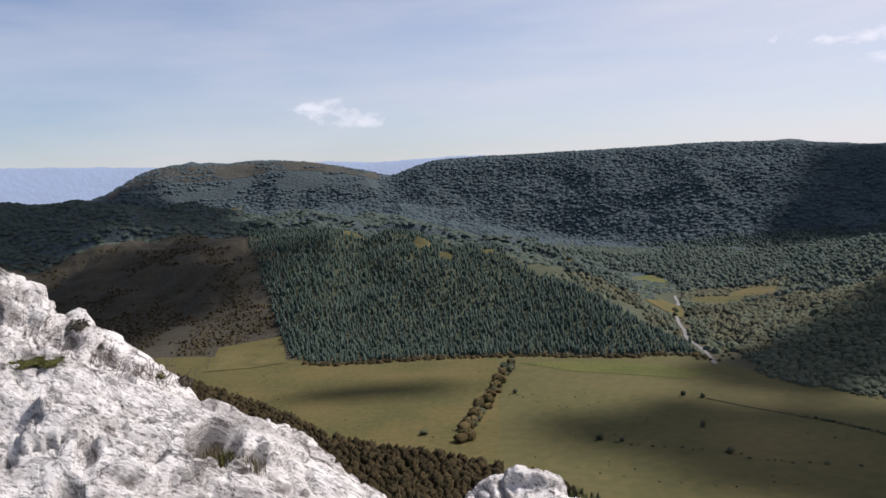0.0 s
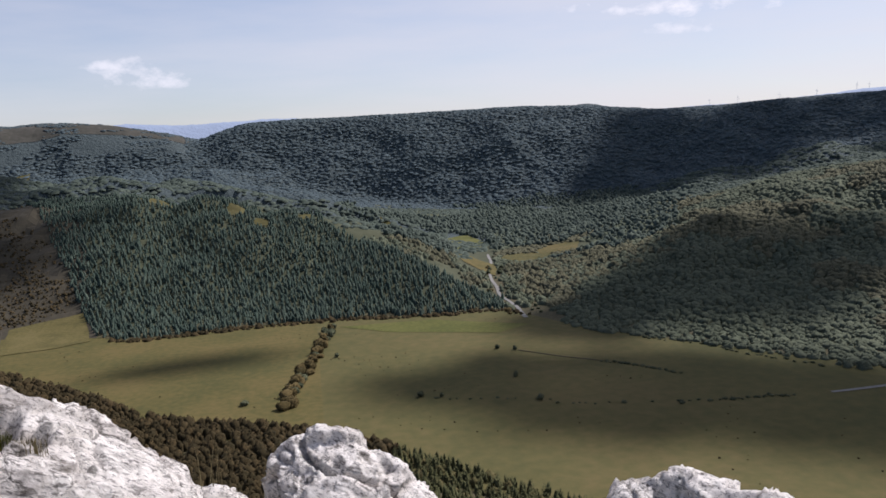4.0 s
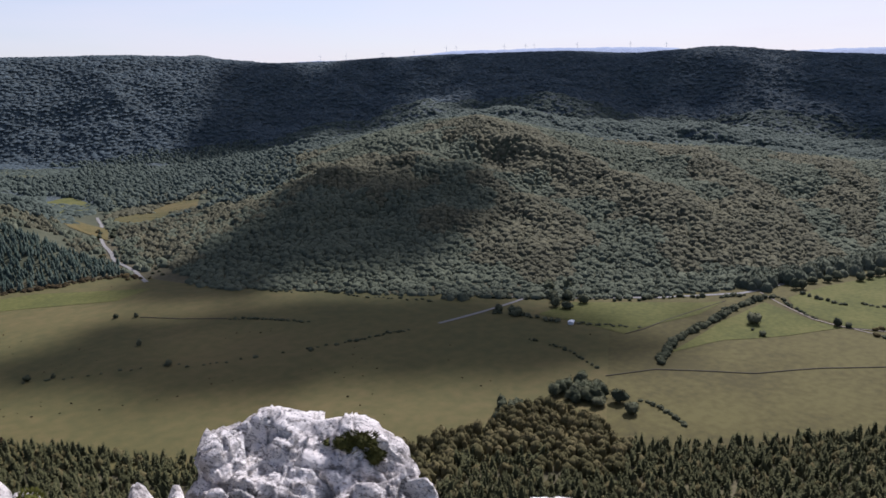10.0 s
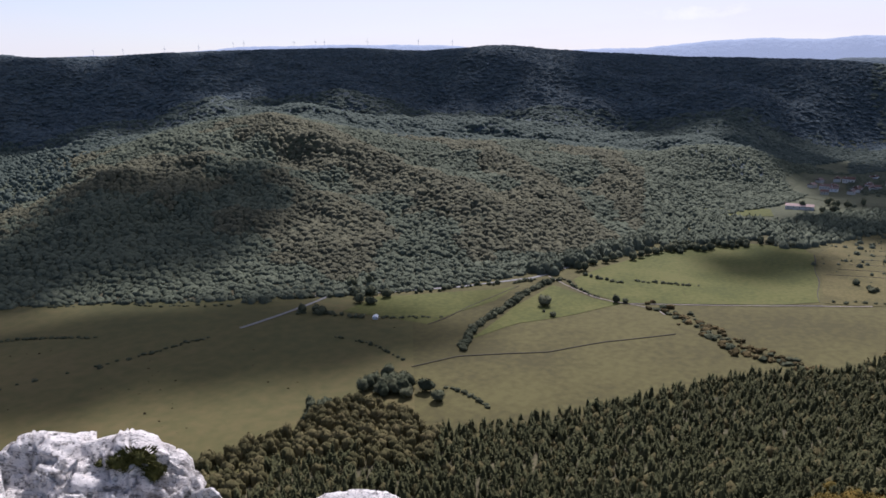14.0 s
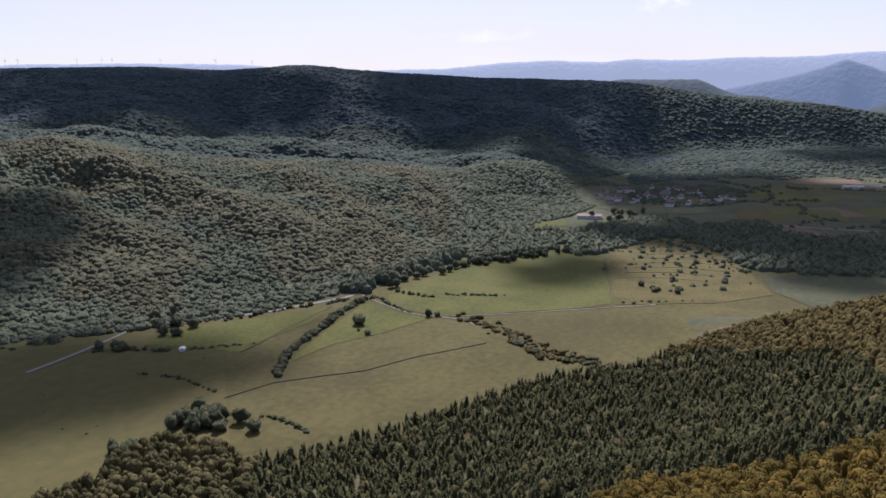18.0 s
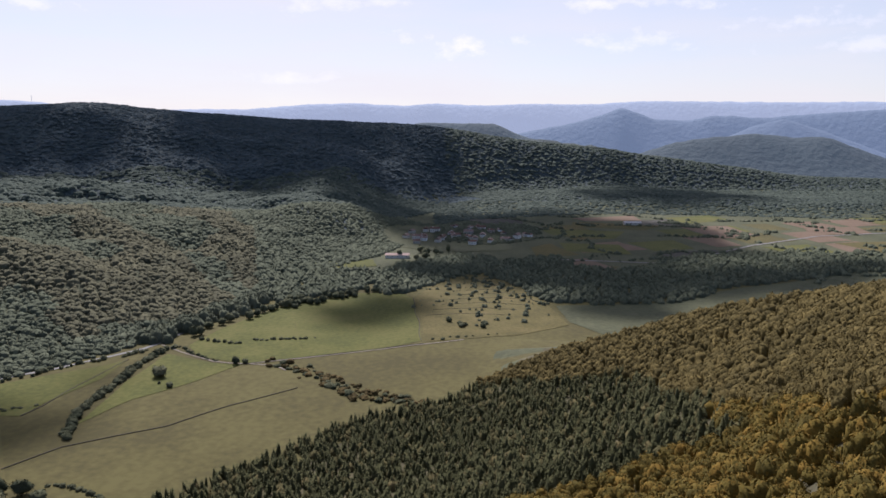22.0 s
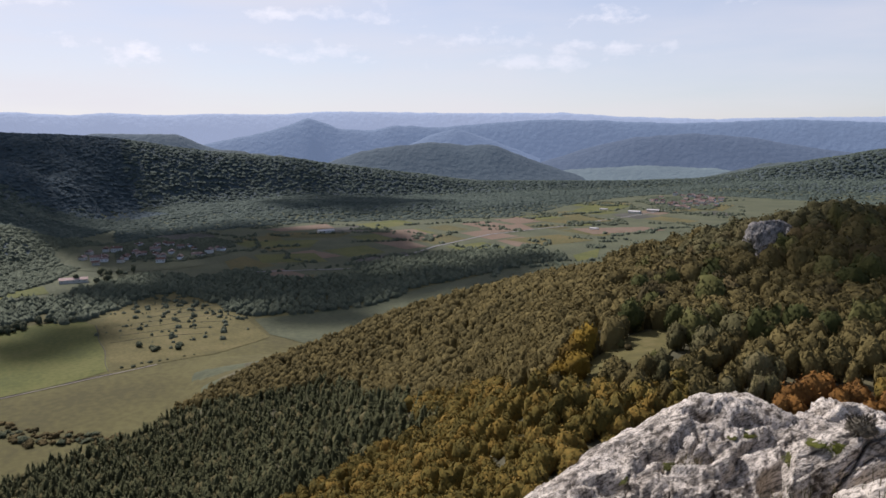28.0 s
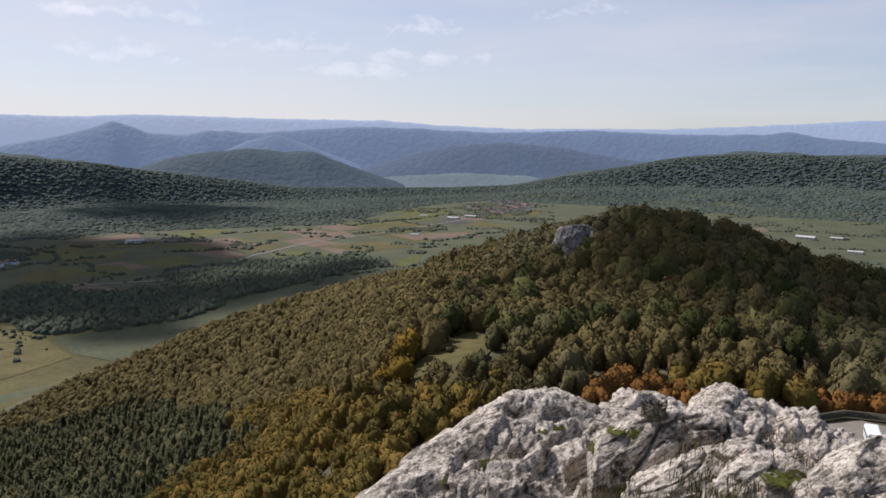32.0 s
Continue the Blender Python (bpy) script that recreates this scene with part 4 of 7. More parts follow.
CONIFER = [conifer_form(s, 5, 34, ((0.02, 0.1), (0.35, 0.13), (0.75, 0.06))) for s in range(8)]
CONIFER_NEAR = [conifer_form(40 + s, 6, 80) for s in range(8)]


def scatter(spacing, x0, x1, y0, y1, keep, seed):
    """Jittered places in a rectangle where keep(bearing, distance, x, y) holds."""
    rng = np.random.default_rng(seed)
    gx_, gy_ = np.meshgrid(np.arange(x0, x1, spacing), np.arange(y0, y1, spacing))
    x = (gx_ + rng.uniform(-0.62, 0.62, gx_.shape) * spacing).ravel()
    y = (gy_ + rng.uniform(-0.62, 0.62, gy_.shape) * spacing).ravel()
    az, d = np.degrees(np.arctan2(x, y)), np.hypot(x, y)
    ok = keep(az, d, x, y)
    return x[ok], y[ok]


def grove(name, label, forms, x, y, wide, tall, mat, seed, sink=0.0, category="forest", smooth=False):
    """One object of many crowns. wide, tall: (least, most) in metres."""
    if len(x) == 0:
        return None
    rng = np.random.default_rng(seed)
    z = ground(x, y)
    n = len(x)
    q = rng.random(n) ** 1.5
    w, h = wide[0] * 0.8 + (wide[1] * 1.15 - wide[0] * 0.8) * q, tall[0] * 0.85 + (tall[1] * 1.15 - tall[0] * 0.85) * (0.65 * q + 0.35 * rng.random(n))
    a = rng.uniform(0, 6.283, n)
    pick = rng.integers(0, len(forms), n)
    vs, fs, at = [], [], 0
    for k, (tv, tf) in enumerate(forms):
        s = np.where(pick == k)[0]
        if len(s) == 0:
            continue
        ca, sa = np.cos(a[s])[:, None], np.sin(a[s])[:, None]
        vx = (tv[None, :, 0] * ca - tv[None, :, 1] * sa) * w[s][:, None] + x[s][:, None]
        vy = (tv[None, :, 0] * sa + tv[None, :, 1] * ca) * w[s][:, None] + y[s][:, None]
        vz = tv[None, :, 2] * h[s][:, None] + (z[s] - sink)[:, None]
        vs.append(np.stack([vx, vy, vz], -1).reshape(-1, 3))
        fs.append((tf[None] + (np.arange(len(s)) * len(tv))[:, None, None] + at).reshape(-1, 3))
        at += len(s) * len(tv)
    me = mesh_np(name, np.vstack(vs), np.vstack(fs), mat, smooth)
    return tagged(new(name, me), label, category, kind="stuff")


def el_of(x, y, d):
    return np.degrees(np.arctan2(ground(x, y) - EYE_Z, d))


def in_near(az, d, x, y, d0=95):
    return (d > d0) & (d > np.where(az > 112, 128, 150)) & (el_of(x, y, d) > np.where(az < 4, -27, -35)) & (d < rim_far(az) - 2) & (az > -34) & (az < 158)


def near_zone(az, d, x, y):
    """0 dark scrub, 1 pines, 2 green oaks, 3 brown oaks, 4 autumn yellow, 5 rust, -1 clearing."""
    el = el_of(x, y, d)
    wob = 1.6 * fbm(x / 35, y / 35, 3.0, 3)
    out = np.full(az.shape, 0)
    out = np.where((az > 8 + wob) & (d > 200 + 6 * wob), 1, out)
    out = np.where((az > 37.5 + wob) & (az < 55 + wob) & (el > -28.5 + wob), 2, out)
    out = np.where((az > 83 + wob) & (el > -18.6 + wob * 0.6), 3, out)
    out = np.where((az > 48) & (el < np.interp(az, [48, 80, 83, 91, 97, 102, 107, 111, 116], [-33, -31, -28.4, -26.7, -24.7, -23.0, -21.9, -20.4, -20.4]) + 0.6 * wob), 4, out)
    out = np.where((az > 104 + wob) & (el > -30), np.where(el > -19.3 + 0.4 * wob, 3, 4), out)
    out = np.where((az > 120.5 + wob) & (el > -18.5), np.where(wob > 0.2, 2, 3), out)
    out = np.where((az > 130) & (d < 156), np.where(wob > -0.5, 5, 4), out)
    for ca, cd, ra in ((119.3, 168, 11), (121.6, 182, 8), (116.5, 158, 7)):
        cx, cy = polar(ca, cd)
        out = np.where(np.hypot(x - cx, (y - cy)) < ra, -1, out)
    out = np.where((az > 127.0) & (az < 131.0) & (d > 246) & (d < 303), -1, out)
    px, py = polar(149.5, 138)
    out = np.where(np.hypot(x - px, y - py) < 15, -1, out)
    return out


def near_forest():
    specs = [
        (0, 5.2, "forest_dark", "dark brown scrub oaks on the steep slope", (2.2, 3.9), (4.6, 8.2), "scrub"),
        (2, 4.8, "forest_green", "dull green oaks on the mountain slope", (2.2, 3.5), (4.2, 6.4), "forest"),
        (3, 4.0, "forest_brown", "browning oaks covering the long slope", (1.9, 3.3), (4.0, 6.0), "forest"),
        (4, 4.8, "autumn", "yellowing beeches low on the slope", (2.1, 3.4), (3.8, 6.0), "forest"),
        (5, 3.6, "rust", "rust-red beeches in the saddle", (1.8, 2.8), (2.6, 4.0), "forest"),
    ]
    for zone, sp, mat, label, wide, tall, cat in specs:
        x, y = scatter(sp, -480, 620, -330, 940, lambda az, d, x, y: in_near(az, d, x, y) & (near_zone(az, d, x, y) == zone), 100 + zone)
        d, az = np.hypot(x, y), np.degrees(np.arctan2(x, y))
        knoll = (az > 118) & (d > 235)
        half = np.random.default_rng(zone).random(len(x)) < 0.55
        sel = d < 175
        grove("forest_near", label, CROWN_NEAR, x[sel], y[sel], wide, tall, M[mat], 200 + zone, 0.8, cat, True)
        low = (tall[0] * 0.72, tall[1] * 0.72)
        for forms, sel in ((CROWN_HALF, (d >= 175) & (d < 330) & ~knoll), (CAP_LEAFY, (d >= 330) & ~knoll)):
            grove("forest_near", label, forms, x[sel], y[sel], wide, low, M[mat], 200 + zone, -0.75 * tall[0], cat, True)
        sel = knoll & half
        grove("forest_near", label, CROWN_HALF, x[sel], y[sel], (2.6, 4.2), (3.4, 5.6), M[mat], 230 + zone, -5.0, cat, True)
    x, y = scatter(4.3, -100, 620, -330, 600, lambda az, d, x, y: in_near(az, d, x, y, 150) & (near_zone(az, d, x, y) == 1), 107)
    d = np.hypot(x, y)
    near = d < 330
    grove("pine_forest", "dark green pines on the lower slope", CONIFER_NEAR, x[near], y[near], (7, 11), (5, 9.5), M["pine"], 220, 0.3)
    grove("pine_forest", "dark green pines along the foot of the slope", CONIFER, x[~near], y[~near], (8, 12), (5, 9), M["pine"], 221, 0.3)
    # low growth right under the summit
    x, y = scatter(3.4, 20, 160, -120, 20, lambda az, d, x, y: (az > 98) & (az < 124) & (d > 58) & (d < 152) & (near_zone(az, d, x, y) != -1), 109)
    grove("forest_near", "yellowing beech scrub below the summit rocks", CROWN_NEAR, x, y, (1.5, 2.5), (2.0, 3.4), M["autumn"], 223, 0.3, "scrub")
    # a sprinkling of yellow and green crowns among the pines
    x, y = scatter(9.5, -100, 620, -330, 600, lambda az, d, x, y: in_near(az, d, x, y, 150) & (near_zone(az, d, x, y) == 1), 108)
    grove("forest_near", "scattered olive broad-leaved trees among pines", CAP_LEAFY, x, y, (2.4, 3.8), (4.4, 6.4), M["forest_green"], 222, 0.5, "forest", True)


def foot_wood():
    """The green wood that pushes out from the slope into the meadow."""
    def zone(az, d, x, y):
        out = np.interp(az, [36, 39, 42, 45, 48, 50.5, 52.5, 54], [0, 8, 12, 24, 40, 34, 14, 0])
        return (az > 36) & (az < 54) & (d > rim_far(az) - 3) & (d < rim_far(az) + out + 5 * fbm(x / 14, y / 14, 2.0, 2))
    x, y = scatter(4.8, 220, 430, 200, 380, zone, 330)
    grove("forest_near", "dull green oaks reaching out into the meadow", CROWN_HALF, x, y, (2.2, 3.6), (3.2, 4.8), M["forest_green"], 335, -2.6, "forest", True)


def plantation_zone(az, d):
    left = np.where(d < 1000, -11.0 - (d - 850) * 0.008, -12.2 - (d - 1000) * 0.006)
    return (az > left) & (az < 17.5) & (d > curve(BASE_FAR, az) + 6) & (d < curve(HILL_FAR, az) + 25)


def bald(x, y):
    g = np.zeros(np.shape(x), dtype=bool)
    for ca, cd, ra, rb in ((-6.2, 1265, 45, 30), (-1.5, 1200, 14, 24), (0.2, 1140, 10, 18), (3.2, 1150, 12, 12)):
        cx, cy = polar(ca, cd)
        g |= ((x - cx) / ra) ** 2 + ((y - cy) / rb) ** 2 < 1
    return g


def village(x, y):
    """The ground of the village at the ridge's foot."""
    return ((x - 1400) / 165) ** 2 + ((y - 115) / 145) ** 2 < 1


def wooded_hills():
    # the planted conifers
    x, y = scatter(5.4, -420, 360, 780, 1380, lambda az, d, x, y: plantation_zone(az, d) & ~bald(x, y), 300)
    grove("pine_plantation", "dense blue-green conifer plantation covering a low hill", CONIFER_FAR, x, y, (10, 14), (7, 10.5), M["pine_blue"], 301, 0.3)
    # the oak hill across the valley
    def oak_hill(az, d, x, y):
        glade = (np.hypot(x - 470, y - 1155) < 45) | (np.hypot(x - 395, y - 1130) < 38)
        return (az > 17.0) & (az < 83) & (d > curve(BASE_FAR, az) + 2) & (d < curve(BACK_FAR, az) + 30) & ((ground(x, y) > 1.0) | (az > 22)) & ~glade & ~village(x, y)
    x, y = scatter(5.7, 200, 1560, 60, 1480, oak_hill, 310)
    d, az = np.hypot(x, y), np.degrees(np.arctan2(x, y))
    green = (fbm(x / 60, y / 60, 2.0, 3) + 1.1 - 2.2 * spur_at(x, y) > 0.55) | (d < curve(BASE_FAR, az) + 26) | (az > 70)
    far = d > 820
    for sel, mat, lab in ((green, "forest_green", "green oaks on the rounded hill across the valley"), (~green, "forest_brown", "brown-tinged oaks on the rounded hill across the valley")):
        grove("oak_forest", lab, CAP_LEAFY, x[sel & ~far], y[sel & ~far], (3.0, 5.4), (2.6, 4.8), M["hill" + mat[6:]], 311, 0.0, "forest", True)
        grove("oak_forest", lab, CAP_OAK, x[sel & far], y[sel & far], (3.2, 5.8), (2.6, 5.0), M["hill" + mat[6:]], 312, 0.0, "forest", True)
    # scrub on the heath beside the plantation, and along its foot
    def heath(az, d, x, y):
        n = fbm(x / 40, y / 40, 5.0, 4)
        low = curve(BASE_FAR, az)
        # rows of bushes along the old terraces
        n = n + 0.55 * (np.sin(ground(x, y) / 2.6 + 1.2 * fbm(x / 150, y / 150, 2.0, 2)) > 0.72) + 0.25 * fbm(x / 9, y / 9, 3.0, 2)
        return (az > -34) & (az < -9) & (d > low + 12) & (d < curve(HILL_FAR, az) + 20) & ~plantation_zone(az, d) & (n > 0.1 + 0.2 * (d > low + 240) - 0.45 * (d < low + 150)) & ~((az > -17.0) & (az < -11) & (d < 990))
    x, y = scatter(4.4, -820, -120, 750, 1440, heath, 320)
    grove("heath_scrub", "dark scrub scattered over the brown heath", CROWN_FAR, x, y, (1.0, 2.8), (1.0, 3.2), M["forest_dark"], 321, 0.6, "scrub")
    x, y = scatter(5.0, -200, 300, 780, 900, lambda az, d, x, y: (az > -10.6) & (az < 19.5) & (np.abs(d - curve(BASE_FAR, az) - 1) < 5.5), 330)
    grove("wood_edge_scrub", "dark bushes along the foot of the plantation", CAP_LEAFY, x, y, (2.2, 4.2), (2.4, 5.0), M["forest_dark"], 331, 0.6, "scrub")
    # the long ridge and the side valley behind
    def ridge(az, d, x, y):
        n = fbm(x / 90, y / 90, 7.0, 3)
        side = (az < 24) & (d < 1950) & (n < 0.1) & (ground(x, y) < 9)
        stony = (az > -24) & (az < -4.5) & (d > 2380) & ((n < -0.25) | (np.sin(ground(x, y) / 3.4 + 1.5 * n) > 0.55) | ((d > 2580) & (n < 0.25)))
        return (az > -36) & (az < 160) & (d > np.where(az > 83, np.maximum(curve(BASE_FAR, az) + 5, 1150), np.maximum(curve(HILL_FAR, az) + 40, 1150))) & (d < curve(TOP_FAR, az) + 20) & ((ground(x, y) > 1.5) | (az > 83)) & ~side & ~stony & ~village(x, y) & ~((az > 17) & (az < 83) & (d < curve(BACK_FAR, az) + 30)) & (d > curve(BASE_FAR, az))
    x, y = scatter(9.8, -1900, 3250, -2900, 2720, ridge, 340)
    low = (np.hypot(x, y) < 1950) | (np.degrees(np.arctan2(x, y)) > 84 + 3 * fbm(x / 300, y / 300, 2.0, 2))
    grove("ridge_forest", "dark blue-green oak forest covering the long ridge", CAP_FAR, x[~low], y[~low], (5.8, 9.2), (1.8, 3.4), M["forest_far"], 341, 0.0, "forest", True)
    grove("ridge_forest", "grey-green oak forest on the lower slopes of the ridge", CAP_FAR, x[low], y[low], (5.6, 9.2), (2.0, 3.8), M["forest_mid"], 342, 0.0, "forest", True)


def saddle_wood():
    """Oaks on the back of the hill, between its crest and the long ridge."""
    x, y = scatter(10.0, 200, 2000, 150, 1900, lambda az, d, x, y: (az > 17) & (az < 84) & (d > curve(BACK_FAR, az) + 15) & (d < curve(BACK_FAR, az) + 430) & (ground(x, y) > 0.2) & ~village(x, y), 350)
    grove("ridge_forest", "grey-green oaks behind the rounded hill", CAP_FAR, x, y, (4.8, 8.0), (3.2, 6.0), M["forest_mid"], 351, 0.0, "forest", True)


near_forest()
foot_wood()
wooded_hills()
saddle_wood()

# ---- rocks of the summit ----


def chip(c, seed):
    """Broken faces: each cell is a plane of its own height and tilt; also how near its border is."""
    d, pts = noise.voronoi(c)
    k = pts[0]
    t = noise.cell_vector(k * 7.7 + Vector((seed, 1.3, 2.9)))
    o = c - k
    return (t.x - 0.5) * 0.8 + (t.y - 0.5) * 1.3 * o.x + (t.z - 0.5) * 1.3 * o.z, min(d[1] - d[0], 0.07) / 0.07


def rock_noise(p, grain, seed, axes, mix):
    """Depth of the skin of a weathered limestone at p: broad lumps, slanting clefts, broken slabs and pits.
    axes: three directions along which the slabs are long, thin and deep; mix: shares of lump, slab, chip and cleft."""
    q = Vector((p[0] + seed * 7.3, p[1] - seed * 3.1, p[2] + seed)) / grain
    warp = Vector((noise.noise(q * 1.1), noise.noise(q * 1.1 + Vector((5, 1, 2))), noise.noise(q * 1.1 + Vector((2, 7, 4))))) * 0.13
    c = Vector([q.dot(a) for a in axes]) + warp
    lump = noise.noise(q * 0.8) * 0.6 + noise.noise(q * 1.9) * 0.25
    cleft = -1.4 * max(0.0, 0.035 - abs(noise.noise(c * 0.8))) / 0.035
    cleft2 = -1.3 * max(0.0, 0.045 - abs(noise.noise(c * 1.9 + Vector((4, 1, 7))))) / 0.045
    a, ea = chip(c * 1.1, seed)
    b, eb = chip(c * 2.7, seed + 3)
    f, ef = chip(c * 6.5, seed + 5)
    fine = noise.fractal(q * 6.0, 0.8, 2.1, 3) * 0.03
    # ledges: each bed rises slowly and breaks off
    u = c.y * 1.5 + 0.5 * noise.noise(c * 0.7) + 0.12 * noise.noise(c * 2.2)
    s = 1 - (u - math.floor(u))
    bed = (s if s < 0.86 else (1 - s) / 0.14 * 0.86) * (0.35 + 0.65 * min(1.0, max(0.0, noise.noise(c * 0.55 + Vector((3, 8, 1))) * 2 + 0.4)))
    pit = -max(0.0, noise.noise(q * 3.6 + Vector((9, 2, 5))) - 0.45) * 0.9
    return lump * mix[0] + a * mix[1] + (ea - 1) * 0.12 * mix[1] + (b * 0.5 + (eb - 1) * 0.07 + f * 0.26 + (ef - 1) * 0.03) * mix[2] + (cleft + cleft2 * 0.5) * mix[3] + bed * mix[4] + fine + pit


def outcrop(name, label, eye, crest, near, foot_el, mat, grain, depth, seed, back=1.0, power=(1.0, 1.0), step=0.14, rows=110, axes=None, mix=(0.7, 0.6, 0.8, 0.4, 0.3), category="rock", back_drop=2.0, dents=()):
    """A rock that rises from its foot to a crest and falls away behind.
    crest: bearing, elevation and distance of the crest from the standing place; near: distance of the foot in front, as a share."""
    az = np.arange(crest[0][0], crest[-1][0] + 1e-6, step)
    el = np.interp(az, [c[0] for c in crest], [c[1] for c in crest])
    far = np.interp(az, [c[0] for c in crest], [c[2] for c in crest])
    s = np.linspace(0, 1.45, rows)
    v = np.zeros((rows, len(az), 3))
    for i, u in enumerate(s):
        w = min(u, 1.0)
        d = far * (near + (1 - near) * w ** power[0])
        e = foot_el + (el - foot_el) * w ** power[1]
        z = d * np.tan(np.radians(e))
        if u > 1:
            k = (u - 1) / 0.45
            d = far + back * k
            z = far * np.tan(np.radians(el)) - back_drop * k ** 1.6
        v[i, :, 0], v[i, :, 1], v[i, :, 2] = eye[0] + d * np.sin(np.radians(az)), eye[1] + d * np.cos(np.radians(az)), eye[2] + z
    du = np.gradient(v, axis=0)
    dv = np.gradient(v, axis=1)
    nrm = np.cross(dv, du)
    nrm /= np.linalg.norm(nrm, axis=2)[:, :, None] + 1e-9
    axes = axes or slab_axes((crest[0][0] + crest[-1][0]) / 2, 20, 0.8, 1.2)
    amount = np.array([[rock_noise(v[i, j], grain, seed, axes, mix) for j in range(len(az))] for i in range(rows)])
    calm = 1 - 0.55 * np.exp(-((s - 1) / 0.07) ** 2)
    amount = amount * calm[:, None]
    # hollows: bearing, elevation, half width and half height in degrees, depth in metres
    for da, de, ra, re, deep in dents:
        for i, u in enumerate(s):
            e = foot_el + (el - foot_el) * min(u, 1.0) ** power[1]
            wob = 1 + 0.35 * np.array([noise.noise(Vector((a * 0.9 + da, u * 14, seed))) for a in az])
            r2 = ((az - da) / ra) ** 2 + ((e - de) / re) ** 2
            amount[i] -= deep / depth * np.clip(1.5 - 1.5 * r2 * wob, 0, 1)
    v = v + nrm * (amount * depth)[:, :, None]
    m = len(az)
    i, j = np.meshgrid(np.arange(rows - 1), np.arange(m - 1), indexing="ij")
    f = np.stack([i * m + j, i * m + j + 1, (i + 1) * m + j + 1, (i + 1) * m + j], -1).reshape(-1, 4)
    # the sides and the foot go down into the ground
    flat, f = v.reshape(-1, 3), list(map(tuple, f))
    k = np.arange(rows * m).reshape(rows, m)
    rim = np.concatenate([k[0, :-1], k[:-1, -1], k[-1, :0:-1], k[:0:-1, 0]])
    low = flat[rim].copy()
    low[:, 2] = np.minimum(ground(low[:, 0], low[:, 1]), low[:, 2]) - 0.4
    n0, nr = len(flat), len(rim)
    f += [(rim[(q + 1) % nr], rim[q], n0 + q, n0 + (q + 1) % nr) for q in range(nr)]
    me = mesh_np(name, np.vstack([flat, low]), f, mat)
    ob = tagged(new(name, me), label, category)
    return ob


EYE_A, EYE_C, EYE_D, EYE_E = (0.08, 0.58, 200.0), (0.2, 0.47, 200.0), (0.325, 0.353, 200.0), (0.5, -0.17, 199.99)
# the slab beside the standing place, with a higher ledge behind it
outcrop("limestone_slab", "broad pale limestone slab sloping down with pitted dark hollows", EYE_A,
        [(-48, -3.0, 2.9), (-36, -6.5, 2.8), (-30, -8.7, 2.7), (-26.8, -9.7, 2.65), (-23.5, -11.8, 2.6), (-18.9, -13.7, 2.6), (-16.3, -15.0, 2.6), (-13.2, -16.8, 2.6), (-10.1, -19.1, 2.6), (-7.7, -20.9, 2.6), (-5.3, -23.0, 2.6), (-3, -26.5, 2.55), (-1.5, -32, 2.5)],
        0.36, -46, M["limestone"], 0.42, 0.1, 1.0, 0.7, (1.0, 0.75), 0.16, 150, slab_axes(-20, -32, 0.5, 1.3), (0.45, 0.4, 0.75, 0.35, 0.25),
        dents=[(-17.2, -17.6, 2.2, 1.9, 0.2), (-25.5, -16.8, 0.8, 1.3, 0.05), (-21.4, -17.9, 0.9, 0.6, 0.05), (-14.6, -18.9, 1.0, 0.8, 0.1), (-27.0, -19.6, 1.0, 1.2, 0.08)])
outcrop("limestone_ledge", "pale limestone ledge with rough broken blocks behind the slab", EYE_A,
        [(-48, -1.0, 4.6), (-34, -3.3, 4.4), (-29.6, -4.4, 4.2), (-28.4, -5.1, 4.2), (-27.3, -5.9, 4.15), (-26.9, -7.6, 4.1), (-26.0, -8.0, 4.1), (-25.3, -7.5, 4.1), (-24.4, -8.9, 4.1), (-23.2, -9.6, 4.05), (-21.6, -10.9, 4.0), (-20.6, -12.0, 4.0), (-19.6, -12.9, 4.0), (-18.2, -14.2, 4.0), (-16.5, -18, 3.9), (-15, -24, 3.9)],
        0.68, -24, M["limestone"], 0.3, 0.1, 2.0, 0.8, (1.0, 0.8), 0.16, 80, slab_axes(-22, -35, 0.7, 1.3), (0.6, 0.8, 0.9, 0.5, 0.4))
outcrop("limestone_block", "low broken pale limestone block below the slab", EYE_C,
        [(-15, -15.6, 3.3), (-12.7, -17.3, 3.3), (-10.9, -18.8, 3.25), (-9.7, -19.9, 3.2), (-8.9, -20.5, 3.2), (-7.1, -21.7, 3.15), (-6.4, -22.9, 3.1), (-5.4, -23.0, 3.1), (-3.6, -23.9, 3.1), (-2.1, -25.0, 3.1), (-0.6, -28, 3.1), (0.4, -33, 3.1)],
        0.6, -44, M["limestone"], 0.32, 0.1, 3.0, 0.7, (1.0, 0.7), 0.16, 100)
outcrop("limestone_boulder", "rounded pale limestone boulder with a dark cleft", EYE_C,
        [(-2.4, -36, 2.85), (-1.9, -27, 2.95), (-1.4, -23.4, 3.0), (-1.0, -21.9, 3.0), (0.3, -20.8, 3.0), (2.4, -20.1, 3.0), (4.0, -20.2, 3.0), (5.2, -20.7, 3.0), (6.0, -21.9, 3.0), (7.2, -22.6, 3.0), (8.4, -23.0, 3.0), (9.6, -24.5, 3.0), (11.2, -26.2, 2.95), (12.0, -27.4, 2.9), (13.2, -33, 2.8)],
        0.72, -44, M["limestone"], 0.36, 0.09, 4.0, 0.8, (1.1, 0.6), 0.12, 120, slab_axes(4, -38, 0.6, 1.2), (0.4, 0.5, 1.1, 0.6, 0.45))
